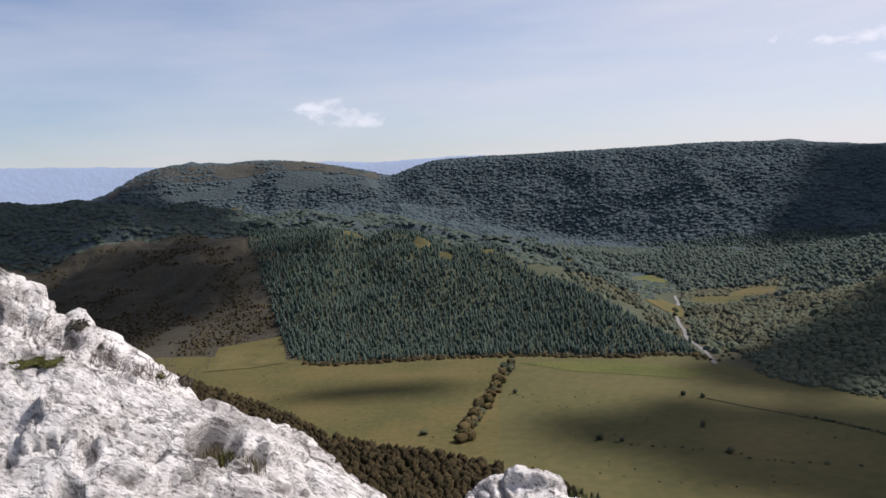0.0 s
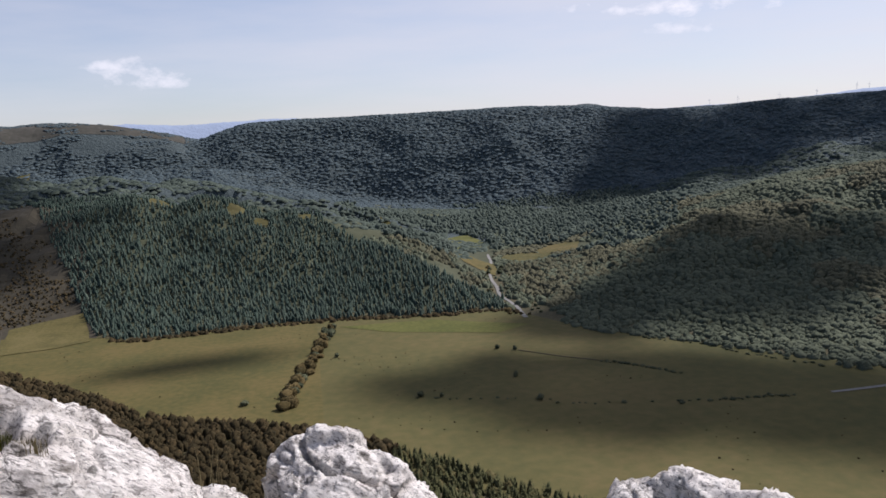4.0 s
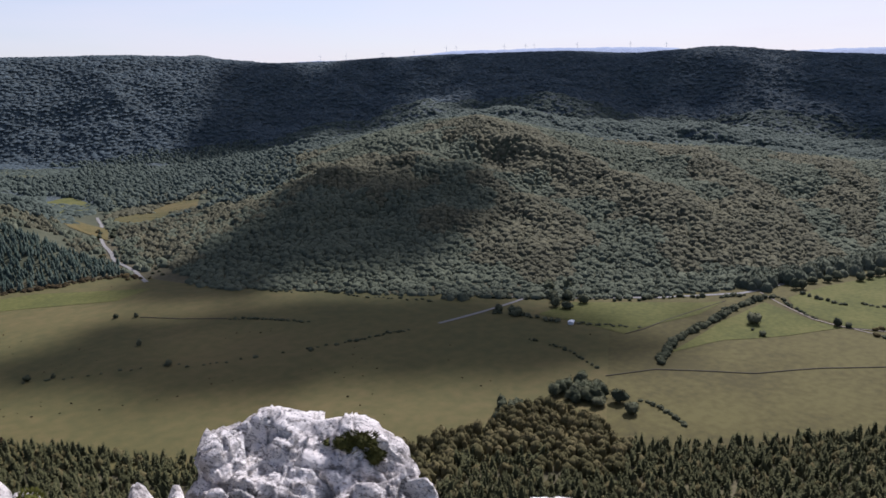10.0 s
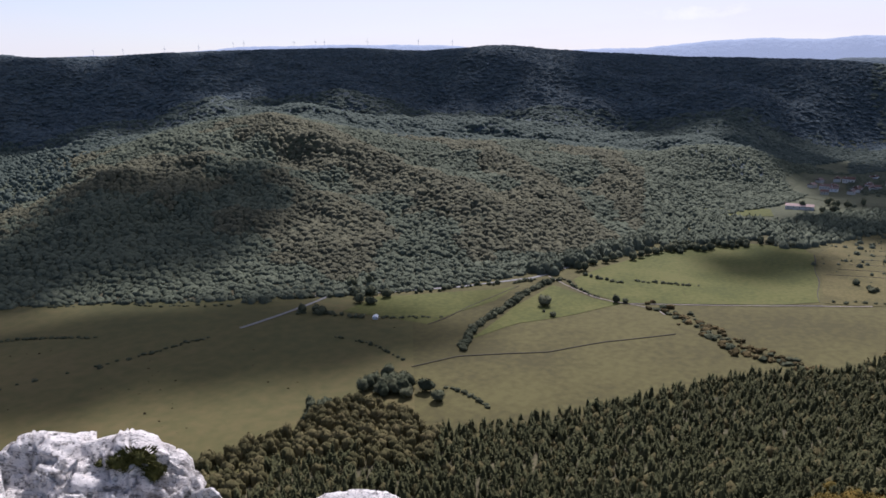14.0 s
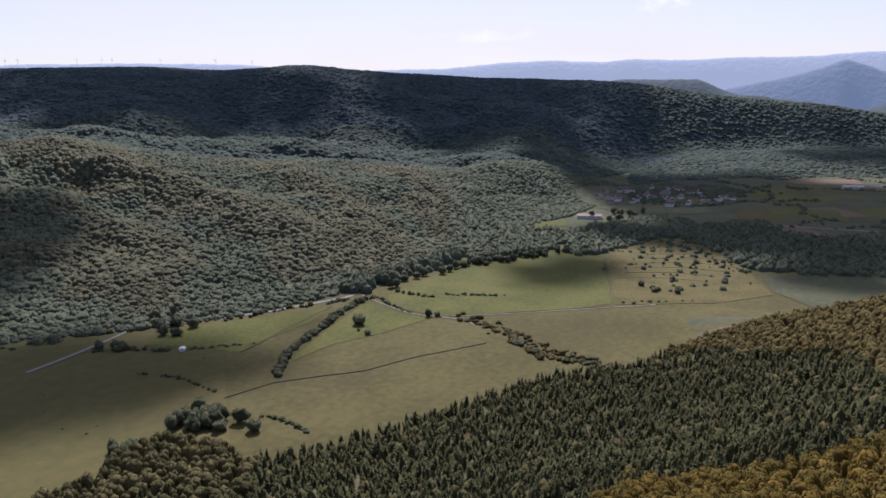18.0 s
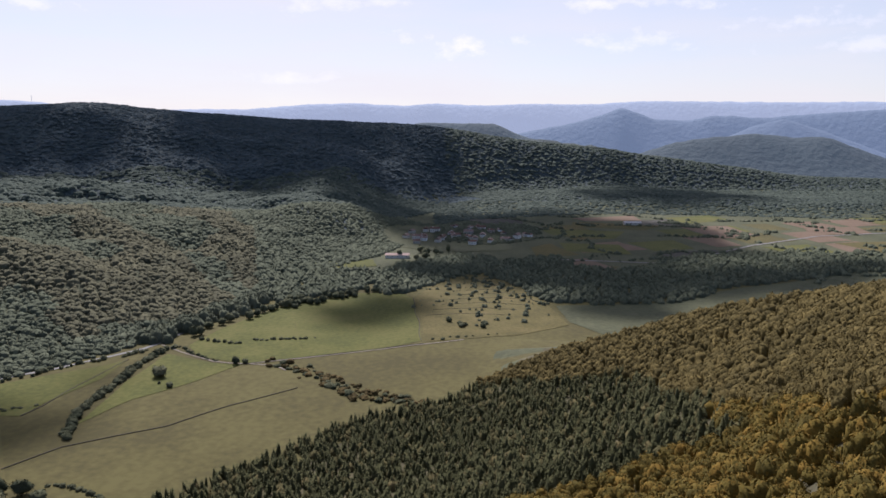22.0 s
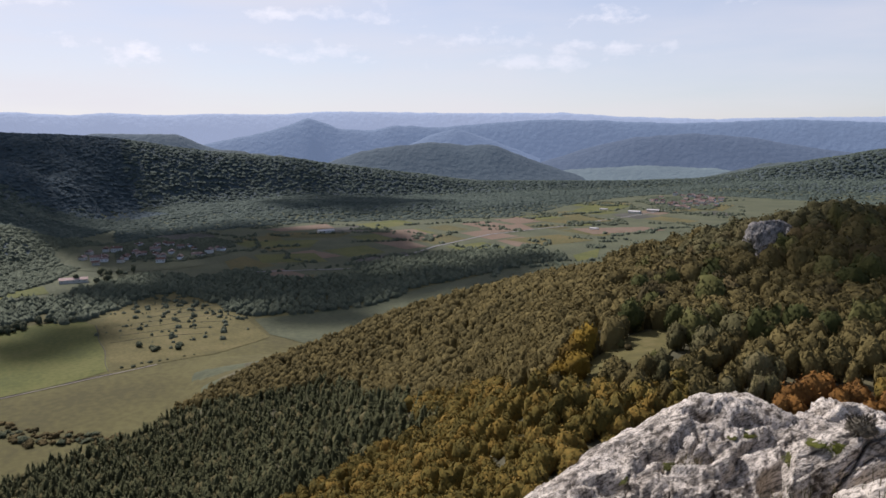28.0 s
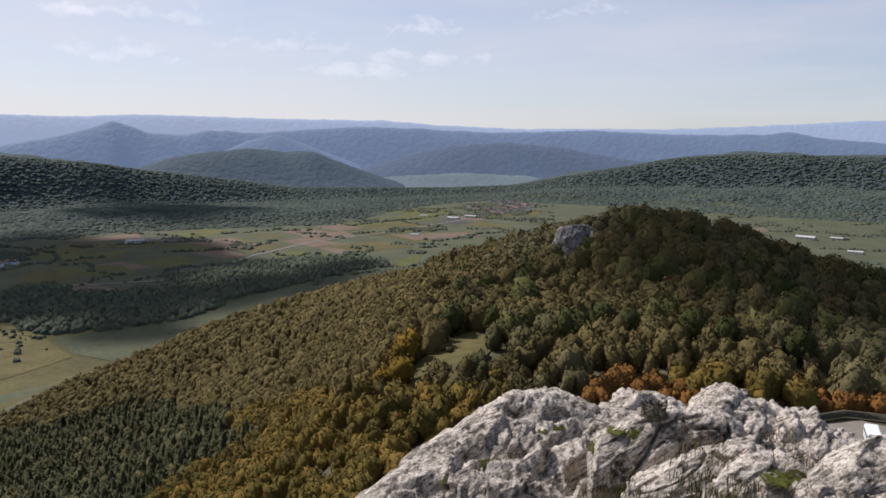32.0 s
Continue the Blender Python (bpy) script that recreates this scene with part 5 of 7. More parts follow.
outcrop("limestone_boulder", "flat-topped white limestone boulder with orange lichen spots", EYE_D,
        [(20.6, -38, 3.2), (21.3, -29, 3.25), (21.6, -25.6, 3.3), (22.4, -24.5, 3.3), (25.3, -23.8, 3.35), (28.0, -23.6, 3.35), (29.9, -24.4, 3.35), (33.7, -25.1, 3.3), (35.4, -26.2, 3.3), (36.7, -27.1, 3.25), (38.0, -29.1, 3.2), (38.8, -32, 3.15), (39.6, -38, 3.1)],
        0.74, -46, M["limestone"], 0.34, 0.1, 5.0, 0.9, (1.1, 0.6), 0.12, 120, slab_axes(30, -30, 0.6, 1.3), (0.35, 1.0, 1.1, 0.6, 0.6))
for az0, az1, el0, dist, sd in ((10.2, 14.0, -26.2, 3.3, 6.0), (15.6, 18.2, -26.8, 3.7, 7.0), (18.6, 20.4, -27.4, 3.6, 8.0), (19.9, 22.8, -27.4, 3.1, 9.0), (42.5, 55.5, -30.2, 3.6, 10.0)):
    mid, half = (az0 + az1) / 2, (az1 - az0) / 2
    outcrop("limestone_stone", "small pale limestone knob at the brink", EYE_D if az0 > 15 else EYE_C,
            [(mid - half * k, el0 - dr, dist) for k, dr in ((1.25, 10), (1.0, 3.2), (0.7, 0.9), (0.3, 0.1), (-0.1, 0), (-0.5, 0.4), (-0.85, 1.6), (-1.05, 4), (-1.25, 10))],
            0.8, -44, M["limestone"], 0.2, 0.04, sd, 0.5, (1.0, 0.6), 0.14, 70)
# the long outcrop towards the knoll: a whaleback in front, broken crests behind
outcrop("limestone_outcrop", "grey limestone whaleback cut by slanting clefts and mossy hollows", EYE_E,
        [(108, -31, 7.2), (112.9, -25.6, 7.8), (115.3, -24.0, 8.0), (119.5, -21.2, 8.6), (122.1, -19.5, 9.0), (124.6, -18.05, 9.3), (126.6, -18.0, 9.4), (128.4, -18.25, 9.5), (130.4, -18.6, 9.5), (133, -19.0, 9.5), (137, -19.5, 9.3), (140, -20.2, 9.0), (144, -21.0, 8.6), (150, -21.8, 8.4), (160, -23, 8.2)],
        0.46, -42, M["limestone_grey"], 0.85, 0.15, 11.0, 2.0, (1.0, 0.8), 0.12, 210, slab_axes(128, 36, 0.3, 1.6), (0.3, 0.6, 1.4, 0.7, 0.9),
        dents=[(129.6, -23.6, 1.1, 0.9, 0.3), (124.3, -19.4, 1.1, 0.4, 0.15), (127.4, -19.5, 0.8, 0.5, 0.18), (121.5, -22.5, 1.6, 0.35, 0.14), (118.6, -24.3, 1.5, 0.4, 0.12), (125.2, -22.4, 1.0, 0.5, 0.14)])
outcrop("limestone_crag", "jagged grey limestone crag with a crest of broken blocks", EYE_E,
        [(129.0, -21.5, 11.0), (130.5, -19.2, 11.2), (131.9, -18.4, 11.4), (132.3, -17.6, 11.5), (134.2, -17.3, 11.6), (136.2, -17.8, 11.7), (137.1, -18.3, 11.8), (137.5, -17.8, 12.0), (138.6, -16.8, 12.2), (139.7, -16.45, 12.3), (140.5, -16.6, 12.3), (142.4, -17.3, 12.4), (145.2, -17.6, 12.4), (146.2, -18.3, 12.2), (148, -18.9, 12.0), (152, -19.5, 12.0), (160, -20.5, 12.0)],
        0.76, -23.5, M["limestone_grey"], 0.75, 0.24, 12.0, 2.0, (1.0, 0.85), 0.13, 100, slab_axes(138, 26, 0.3, 1.7), (0.35, 0.6, 1.2, 0.6, 0.7))
outcrop("limestone_crag", "pale limestone block with orange lichen beside the path", EYE_E,
        [(143.6, -27, 6.6), (144.6, -22.3, 6.7), (146.0, -20.3, 6.8), (146.9, -19.6, 6.9), (148.2, -18.6, 6.9), (149.4, -18.0, 7.0), (152, -17.4, 7.0), (156, -17.8, 7.0), (160, -20, 7.0)],
        0.86, -30, M["limestone_grey"], 0.5, 0.1, 13.0, 1.2, (1.0, 0.6), 0.14, 80)
for label, crest, seed in (
        ("big overhanging grey limestone block above a dark hollow", [(130.4, -25, 7.6), (130.8, -21.7, 7.7), (131.0, -20.8, 7.8), (132.4, -19.9, 7.9), (134.8, -18.9, 8.0), (137.2, -18.4, 8.1), (139.9, -18.7, 8.1), (140.7, -19.7, 8.0), (141.0, -20.6, 8.0), (141.4, -25, 8.0)], 15.0),
        ("slanting grey limestone slab leaning on the block", [(132.8, -27, 6.9), (133.5, -24.0, 7.0), (135.8, -22.6, 7.1), (138.1, -21.0, 7.2), (140.0, -20.4, 7.3), (141.5, -20.2, 7.3), (141.9, -21.2, 7.3), (142.3, -26, 7.2)], 16.0),
        ("wedge of grey limestone in the dry grass", [(138.2, -27, 6.5), (138.6, -23.6, 6.6), (140.1, -22.1, 6.7), (141.5, -21.1, 6.8), (142.8, -21.0, 6.8), (144.0, -22.6, 6.7), (144.5, -27, 6.6)], 17.0)):
    outcrop("limestone_block", label, EYE_E, crest, 0.95, crest[1][1] - 3.6, M["limestone_grey"], 0.5, 0.12, seed, 1.4, (1.6, 0.7), 0.1, 80, slab_axes(136, 30, 0.35, 1.6), (0.5, 0.5, 0.7, 0.7, 0.5), back_drop=0.9)
# the cliff among the trees of the knoll
outcrop("cliff", "grey limestone cliff standing out of the knoll's woods", (0, 0, 200.0),
        [(126.4, -10.5, 292), (126.8, -7.4, 290), (127.3, -6.2, 290), (128.0, -5.8, 290), (129.0, -5.7, 291), (129.8, -6.0, 291), (130.5, -6.6, 292), (131.0, -8.0, 293), (131.4, -11, 295)],
        0.955, -11.0, M["limestone_cliff"], 5.0, 2.2, 14.0, 10.0, (1.0, 0.7), 0.05, 60, slab_axes(129, 25, 0.8, 1.1), (0.9, 0.8, 0.9, 0.6, 0.0), "cliff", 6.0)

# ---- fields, roads and walls of the valley ----


def drape(name, pts, lift, mat, label, category, cell=22.0, kind="structure"):
    """A patch of ground that follows the land."""
    bm = bmesh.new()
    vs = [bm.verts.new((x, y, 0)) for x, y in pts]
    bm.faces.new(vs)
    bmesh.ops.triangulate(bm, faces=bm.faces[:])
    xs, ys = [p[0] for p in pts], [p[1] for p in pts]
    for lo, hi, axis in ((min(xs), max(xs), 0), (min(ys), max(ys), 1)):
        k = math.ceil(lo / cell) * cell
        while k < hi:
            co, no = [0, 0, 0], [0, 0, 0]
            co[axis], no[axis] = k, 1
            bmesh.ops.bisect_plane(bm, geom=bm.verts[:] + bm.edges[:] + bm.faces[:], plane_co=co, plane_no=no)
            k += cell
    co = np.array([v.co[:] for v in bm.verts])
    z = ground(co[:, 0], co[:, 1])
    for v, zz in zip(bm.verts, z):
        v.co.z = zz + lift
    bmesh.ops.recalc_face_normals(bm, faces=bm.faces[:])
    if sum(f.normal.z for f in bm.faces) < 0:
        bmesh.ops.reverse_faces(bm, faces=bm.faces[:])
    return tagged(part(name, bm, mat), label, category, kind=kind)


def soft_line(pts, step=12.0, wob=0.0, seed=0):
    """Points along a line at even steps, bent a little."""
    out = []
    for (x0, y0), (x1, y1) in zip(pts, pts[1:]):
        n = max(1, int(math.hypot(x1 - x0, y1 - y0) / step))
        out += [(x0 + (x1 - x0) * i / n, y0 + (y1 - y0) * i / n) for i in range(n)]
    out.append(pts[-1])
    if wob:
        out = [(x + wob * noise.noise(Vector((x * 0.02, y * 0.02, seed))), y + wob * noise.noise(Vector((x * 0.02, y * 0.02, seed + 9)))) for x, y in out]
    return out


def ribbon(name, pts, width, lift, mat, label, category, step=10.0, thick=0.0):
    line = soft_line(pts, step, 2.0, 3)
    v, f = [], []
    for i, (x, y) in enumerate(line):
        a, b = line[max(0, i - 1)], line[min(len(line) - 1, i + 1)]
        dx, dy = b[0] - a[0], b[1] - a[1]
        k = math.hypot(dx, dy) or 1
        nx, ny = -dy / k, dx / k
        w = width * (0.5 + 0.1 * noise.noise(Vector((x * 0.05, y * 0.05, 1))))
        for s, top in ((-1, 0), (-0.6, thick), (0.6, thick), (1, 0)):
            px, py = x + nx * w * s, y + ny * w * s
            v.append((px, py, float(ground(px, py)) + lift + top))
    for i in range(len(line) - 1):
        for k in range(3):
            f.append((i * 4 + k, i * 4 + k + 1, i * 4 + k + 5, i * 4 + k + 4))
    f = [tuple(reversed(q)) for q in f]
    return tagged(new(name, mesh_np(name, v, f, mat, True)), label, category, kind="structure")


def polar_patch(az0, az1, near_of, far_of, step=2.0):
    azs = np.linspace(az0, az1, max(3, int((az1 - az0) / step)))
    inner = [polar(a, float(near_of(a))) for a in azs]
    outer = [polar(a, float(far_of(a))) for a in azs[::-1]]
    return inner + outer


drape("field_1", polar_patch(-34, 3.6, lambda a: rim_far(np.array(a)) - 30, lambda a: curve(BASE_FAR, a) + 8), 0.25, M["meadow"], "wide dry tan meadow beside the hedgerow", "meadow", 40)
drape("field_2", polar_patch(3.6, 53, lambda a: rim_far(np.array(a)) - 30, lambda a: curve(BASE_FAR, a) + 6), 0.25, M["meadow_grey"], "broad grey-green pasture on the valley floor", "meadow", 40)
drape("field_3", polar_patch(53, 88, lambda a: rim_far(np.array(a)) - 30, lambda a: min(float(curve(BASE_FAR, a)) + 6, 1000)), 0.25, M["meadow_tan"], "tan and olive fields at the valley bend", "meadow", 40)
drape("field_4", polar_patch(88, 114, lambda a: rim_far(np.array(a)) - 30, lambda a: 1130), 0.22, M["meadow_tan"], "olive meadow behind the shoulder", "meadow", 40)
drape("field_110", [(1400 + 178 * math.cos(k * 0.35), 115 + 160 * math.sin(k * 0.35)) for k in range(18)], 0.6, M["meadow_olive"], "olive gardens and orchards between the village houses", "meadow", 30)
drape("field_5", soft_line([(75, 815), (174, 803), (262, 745), (222, 722), (117, 775), (75, 815)], 14, 3)[:-1], 0.5, M["meadow_green"], "bright green strip along the wood's edge", "meadow")
drape("field_6", soft_line([(469, 426), (517, 428), (594, 350), (613, 339), (563, 334), (506, 345), (480, 346), (476, 389), (469, 426)], 14, 2)[:-1], 0.5, M["meadow_green"], "yellow-green hay field below the road", "meadow")
drape("field_7", soft_line([(470, 300), (520, 305), (560, 312), (632, 312), (612, 262), (612, 238), (566, 258), (520, 286), (470, 300)], 14, 3)[:-1], 0.5, M["meadow_green"], "bright green triangle of pasture inside hedges", "meadow")
drape("field_8", soft_line([(660, 305), (720, 300), (800, 278), (842, 258), (770, 240), (700, 215), (640, 190), (615, 235), (630, 285), (660, 305)], 14, 3)[:-1], 0.5, M["meadow_green"], "green pasture rising to the wood", "meadow")
drape("field_9", soft_line([(770, 240), (842, 258), (900, 200), (905, 150), (880, 133), (780, 113), (702, 98), (669, 132), (640, 190), (700, 215), (770, 240)], 14, 2)[:-1], 0.52, M["meadow_green"], "smooth olive pasture on a gentle rise", "meadow")
drape("field_10", soft_line([(702, 95), (780, 110), (880, 130), (960, 122), (1010, 108), (1050, 62), (985, 20), (920, -5), (850, -25), (779, -40), (730, 10), (702, 95)], 14, 4)[:-1], 0.56, M["meadow_lit"], "terraced rough pasture dotted with scrub", "meadow")
drape("field_11", soft_line([(790, -42), (862, -30), (872, -85), (890, -145), (985, -258), (1062, -378), (1125, -475), (1060, -490), (950, -370), (850, -240), (770, -150), (735, -80), (790, -42)], 14, 3)[:-1], 0.6, M["meadow_olive"], "dark green meadow in the hollow before the wood", "meadow")
drape("field_12", [(1040, 300), (1090, 310), (1135, 232), (1080, 215)], 0.5, M["meadow_green"], "bright green field before the long barn", "meadow")
drape("field_13", [(1130, 0), (1412, 60), (1640, 0), (1760, -60), (1800, -380), (1880, -720), (2258, -1100), (2290, -1440), (1966, -1560), (1705, -1260), (1380, -930), (1120, -600), (1080, -300), (1080, -128)], 0.2, M["meadow_olive"], "wide patchwork plain of the main valley", "meadow", 60)
drape("field_14", [(1990, -1700), (1900, -2000), (1500, -2000), (1250, -1800), (900, -1600), (560, -1300), (900, -1000), (1500, -1350)], 0.2, M["meadow_olive"], "pale plain behind the knoll", "meadow", 60)
FAR_FIELDS = [('plough', [(1700, -87), (1768, -228), (1682, -235), (1656, -118)]), ('plough', [(1600, -290), (1613, -393), (1470, -416), (1428, -338)]), ('plough', [(1584, -532), (1640, -649), (1538, -640), (1499, -525)]), ('plough', [(1524, -717), (1506, -883), (1438, -896), (1424, -720)]), ('plough', [(1922, -1750), (1800, -1860), (1730, -1800), (1850, -1690)]), ('plough', [(1300, -1480), (1290, -1611), (1230, -1560), (1235, -1470)]), ('meadow_green', [(1737, -290), (1800, -399), (1720, -430), (1640, -320)])]
FAR_FIELDS += [('meadow_green', [(1180, -560), (1240, -640), (1150, -590), (1120, -540)]), ('meadow_green', [(1250, -60), (1340, -50), (1330, -150), (1230, -160)]), ('meadow_green', [(1900, -900), (2060, -1060), (1980, -1130), (1820, -960)]), ('meadow', [(1400, -520), (1440, -650), (1340, -680), (1300, -560)]), ('meadow', [(1700, -700), (1760, -860), (1640, -900), (1600, -760)]), ('meadow_green', [(1440, -20), (1520, -30), (1500, -180), (1400, -150)]), ('meadow', [(1560, -80), (1640, -90), (1600, -260), (1520, -220)]), ('meadow', [(1830, -1180), (2000, -1300), (1900, -1400), (1760, -1260)])]
for i, (mt, pts) in enumerate(FAR_FIELDS):
    drape("field_%d" % (15 + i), pts, 0.55, M[mt], "reddish ploughed strip in the plain" if mt == "plough" else "small grass field in the plain", "field", 60)
rng_p = random.Random(21)
for i in range(13):
    for j in range(7):
        u, w = 1150 + j * 118 + rng_p.uniform(-14, 14), i * 92 + rng_p.uniform(-10, 10)
        cx, cy = u + 0.52 * w - 20, 30 - w * 1.02 + (j - 3) * 34
        if rng_p.random() < 0.3 or not math.hypot(cx, cy) < float(curve(BASE_FAR, math.degrees(math.atan2(cx, cy)))) - 60:
            continue
        hu, hw, sk = rng_p.uniform(40, 60), rng_p.uniform(26, 46), rng_p.uniform(-10, 10)
        pts = [(cx + a * hu + b * 0.5 * hw, cy + a * hu * 0.28 - b * hw + sk * a * b) for a, b in ((-1, -1), (1, -1), (1, 1), (-1, 1))]
        mt = rng_p.choice(("meadow_green", "meadow_green", "meadow_tan", "meadow", "meadow_lit", "heath_pale", "plough"))
        drape("field_%d" % (60 + i * 7 + j), soft_line(pts + [pts[0]], 20, 5)[:-1], 0.4, M[mt], "reddish ploughed strip in the plain" if mt == "plough" else "small hedged field in the plain", "field", 45)
SIDE_FIELDS = [("meadow_green", [(303, 1334), (381, 1410), (380, 1277), (300, 1190)]), ("meadow_olive", [(281, 2010), (342, 2000), (286, 1790), (247, 1790)]), ("meadow_olive", [(395, 1960), (503, 1915), (420, 1740), (345, 1740)]), ("meadow", [(381, 1190), (520, 1215), (470, 1106), (331, 1085)]), ("meadow", [(225, 1500), (318, 1443), (285, 1307), (245, 1386)]), ("meadow", [(300, 1180), (335, 1090), (310, 1010), (285, 1090)])]
for i, (mt, pts) in enumerate(SIDE_FIELDS):
    drape("field_%d" % (40 + i), soft_line(pts + [pts[0]], 16, 6)[:-1], 0.8, M[mt], "small pasture in the side valley", "field", 30)
drape("field_50", soft_line([polar(a, d) for a, d in ((-16.6, 985), (-14, 992), (-11.9, 985), (-11.6, 880), (-14, 872), (-17.8, 878), (-17.0, 930), (-16.6, 985))], 16, 5)[:-1], 0.8, M["meadow_lit"], "yellow-green fenced pasture beside the plantation", "meadow", 12)
drape("heath_1", polar_patch(-34, -11.4, lambda a: curve(BASE_FAR, a) + 4, lambda a: curve(HILL_FAR, a) + 60), 0.5, M["heath"], "brown heath slope with stony bands", "heath", 14)
drape("heath_2", polar_patch(-23, -4.2, lambda a: 2460, lambda a: curve(TOP_FAR, a) + 80), 1.0, M["heath_pale"], "bare stony top of the far hill", "heath", 18)
drape("heath_3", [polar(a, d) for a, d in ((-17.6, 2290), (-14.2, 2330), (-14.4, 2240), (-16.4, 2200))], 1.6, M["meadow_tan"], "pale grass patch on the far hill", "meadow", 30)
for i, (ca, cd, ra, rb) in enumerate(((-6.2, 1265, 45, 30), (-1.5, 1200, 14, 24), (0.2, 1140, 10, 18), (3.2, 1150, 12, 12))):
    cx, cy = polar(ca, cd)
    drape("heath_%d" % (4 + i), [(cx + ra * 1.1 * math.cos(k * 0.524), cy + rb * 1.1 * math.sin(k * 0.524)) for k in range(12)], 0.8, M["meadow_tan"], "bare tan grass on the plantation's crown", "heath", 12)
drape("clearing_1", [polar(a, d) for a, d in ((113.6, 152), (116, 148), (119, 154), (122, 166), (123.6, 184), (121.5, 192), (118.6, 182), (115.5, 168))], 0.3, M["meadow_lit"], "small grassy clearing in the saddle", "meadow", 6)
drape("car_park", [polar(a, d) for a, d in ((145.6, 133), (147.5, 126), (152, 124), (154, 132), (152, 145), (148, 148), (146, 143))], 0.3, M["gravel"], "pale gravel car park in the saddle", "car park", 6)

ribbon("road_1", [(393, 467), (439, 464), (491, 466), (520, 470)], 3.6, 0.6, M["road"], "pale straight farm road", "road")
ribbon("road_2", [(470, 500), (512, 452), (582, 383), (619, 358), (645, 342), (667, 336), (700, 330), (760, 320)], 4.4, 0.6, M["road"], "pale country road along the foot of the hill", "road")
ribbon("road_3", [(660, 332), (640, 305), (616, 265), (613, 248), (614, 232), (612, 208), (600, 196)], 1.8, 0.62, M["gravel"], "tan farm track between fields", "road")
ribbon("road_4", [(269, 770), (275, 820), (277, 892), (292, 960), (305, 1032), (322, 1075), (333, 1112), (350, 1180)], 4.2, 0.7, M["road"], "pale track climbing into the side valley", "road")
ribbon("road_5", [(614, 234), (648, 168), (669, 130), (695, 88), (712, 60)], 2.0, 0.62, M["gravel"], "narrow track below the green rise", "road")
ribbon("road_6", [(1169, -42), (1162, -101), (1153, -217), (1234, -276), (1347, -368)], 6.0, 0.9, M["road"], "pale road across the plain", "road")
ribbon("road_7", [(1347, -368), (1480, -520), (1560, -700), (1720, -980), (1900, -1250), (2050, -1400)], 6.0, 0.9, M["road"], "pale road across the far plain", "road")

# ---- walls, hedges and trees ----
SHRUB = [mesh_np("shrub", *leafy_form(300 + i, 150, 8, (0.08, 0.16)), M["shrub"]) for i in range(4)]
SHRUB_DRY = [mesh_np("shrub", *leafy_form(320 + i, 150, 8, (0.08, 0.16)), M["forest_brown_one"]) for i in range(3)]


def hedge(label, pts, gap, size, seed, chance=1.0, spread=1.0, forms=SHRUB, tall=1.0):
    """A row of bushes, each one a part."""
    rng = random.Random(seed)
    line = soft_line(pts, gap, 3.0, seed)
    x0, y0 = line[0]
    root = new("hedge")
    root.location = (x0, y0, float(ground(x0, y0)))
    z0 = root.location.z
    for x, y in line:
        if rng.random() > chance:
            continue
        x, y = x + rng.uniform(-spread, spread), y + rng.uniform(-spread, spread)
        s = rng.uniform(*size)
        ob = new("shrub", rng.choice(forms))
        ob.parent = root
        ob.matrix_local = Matrix.LocRotScale((x - x0, y - y0, float(ground(x, y)) - z0 - 0.12 * s), Euler((0, 0, rng.uniform(0, 6.28))), (s, s * rng.uniform(0.8, 1.2), s * tall * rng.uniform(0.75, 1.1)))
    return tagged(root, label, "hedge", "field hedges")


def dry_wall(pts, label):
    return ribbon("wall_dry_stone", pts, 0.9, 0.3, M["dry_stone"], label, "wall", 8.0, 0.5)


dry_wall([(400, 303), (434, 287), (476, 238), (517, 211), (560, 173)], "low dark dry-stone wall across the tan field")
dry_wall([(480, 346), (500, 343), (558, 342), (613, 339)], "low dry-stone wall beside the hay field")
dry_wall([(611, 240), (648, 173), (669, 136), (693, 95)], "low dry-stone wall along a track")
dry_wall([(880, 133), (780, 113), (702, 98)], "fence line up the green rise")
dry_wall([(220, 657), (246, 627), (273, 601)], "low overgrown wall in the pasture")
dry_wall([polar(-16.9, 985), polar(-17.5, 885)], "fence line at the pasture's edge")
hedge("thick brown hedgerow of small trees crossing the meadow", [(66, 812), (52, 755), (40, 710), (30, 670), (22, 635), (14, 600), (9, 575)], 4.0, (3.6, 6.0), 1, 1.0, 5.0, SHRUB_DRY + SHRUB[:1], 1.1)
hedge("low dark hedge on a field bank", [(273, 601), (286, 588), (299, 576), (319, 547)], 2.6, (1.6, 2.8), 2, 0.95, 1.5, SHRUB, 0.65)
hedge("broken line of thorn bushes in the pasture", [(284, 489), (303, 483), (329, 476), (350, 476), (366, 470)], 2.8, (1.4, 2.4), 3, 0.75, 1.5, SHRUB, 0.7)
hedge("scattered thorn bushes across the pasture", [(109, 565), (177, 534), (192, 526), (209, 513), (241, 502), (281, 488)], 6.0, (1.2, 2.4), 4, 0.6, 3.0, SHRUB, 0.7)
hedge("dark bushes along the far bank", [(321, 703), (340, 654), (381, 606), (404, 559), (430, 520)], 4.5, (1.2, 3.0), 5, 0.8, 3.0, SHRUB, 0.7)
hedge("thick green hedge bending round a pasture", [(445, 291), (483, 309), (521, 313), (561, 317), (600, 319), (637, 321), (655, 316)], 2.6, (2.6, 4.4), 6, 1.0, 2.0)
hedge("dark hedge beside the farm track", [(655, 312), (634, 290), (618, 262)], 5.0, (1.6, 3.0), 7)
hedge("scrubby hedge beside the white hut", [(445, 457), (459, 425), (465, 402)], 3.2, (1.6, 3.2), 8, 0.8, 2)
hedge("bushes behind the white hut", [(474, 388), (488, 368), (499, 347)], 3.4, (1.3, 2.6), 9, 0.8, 2, SHRUB, 0.7)
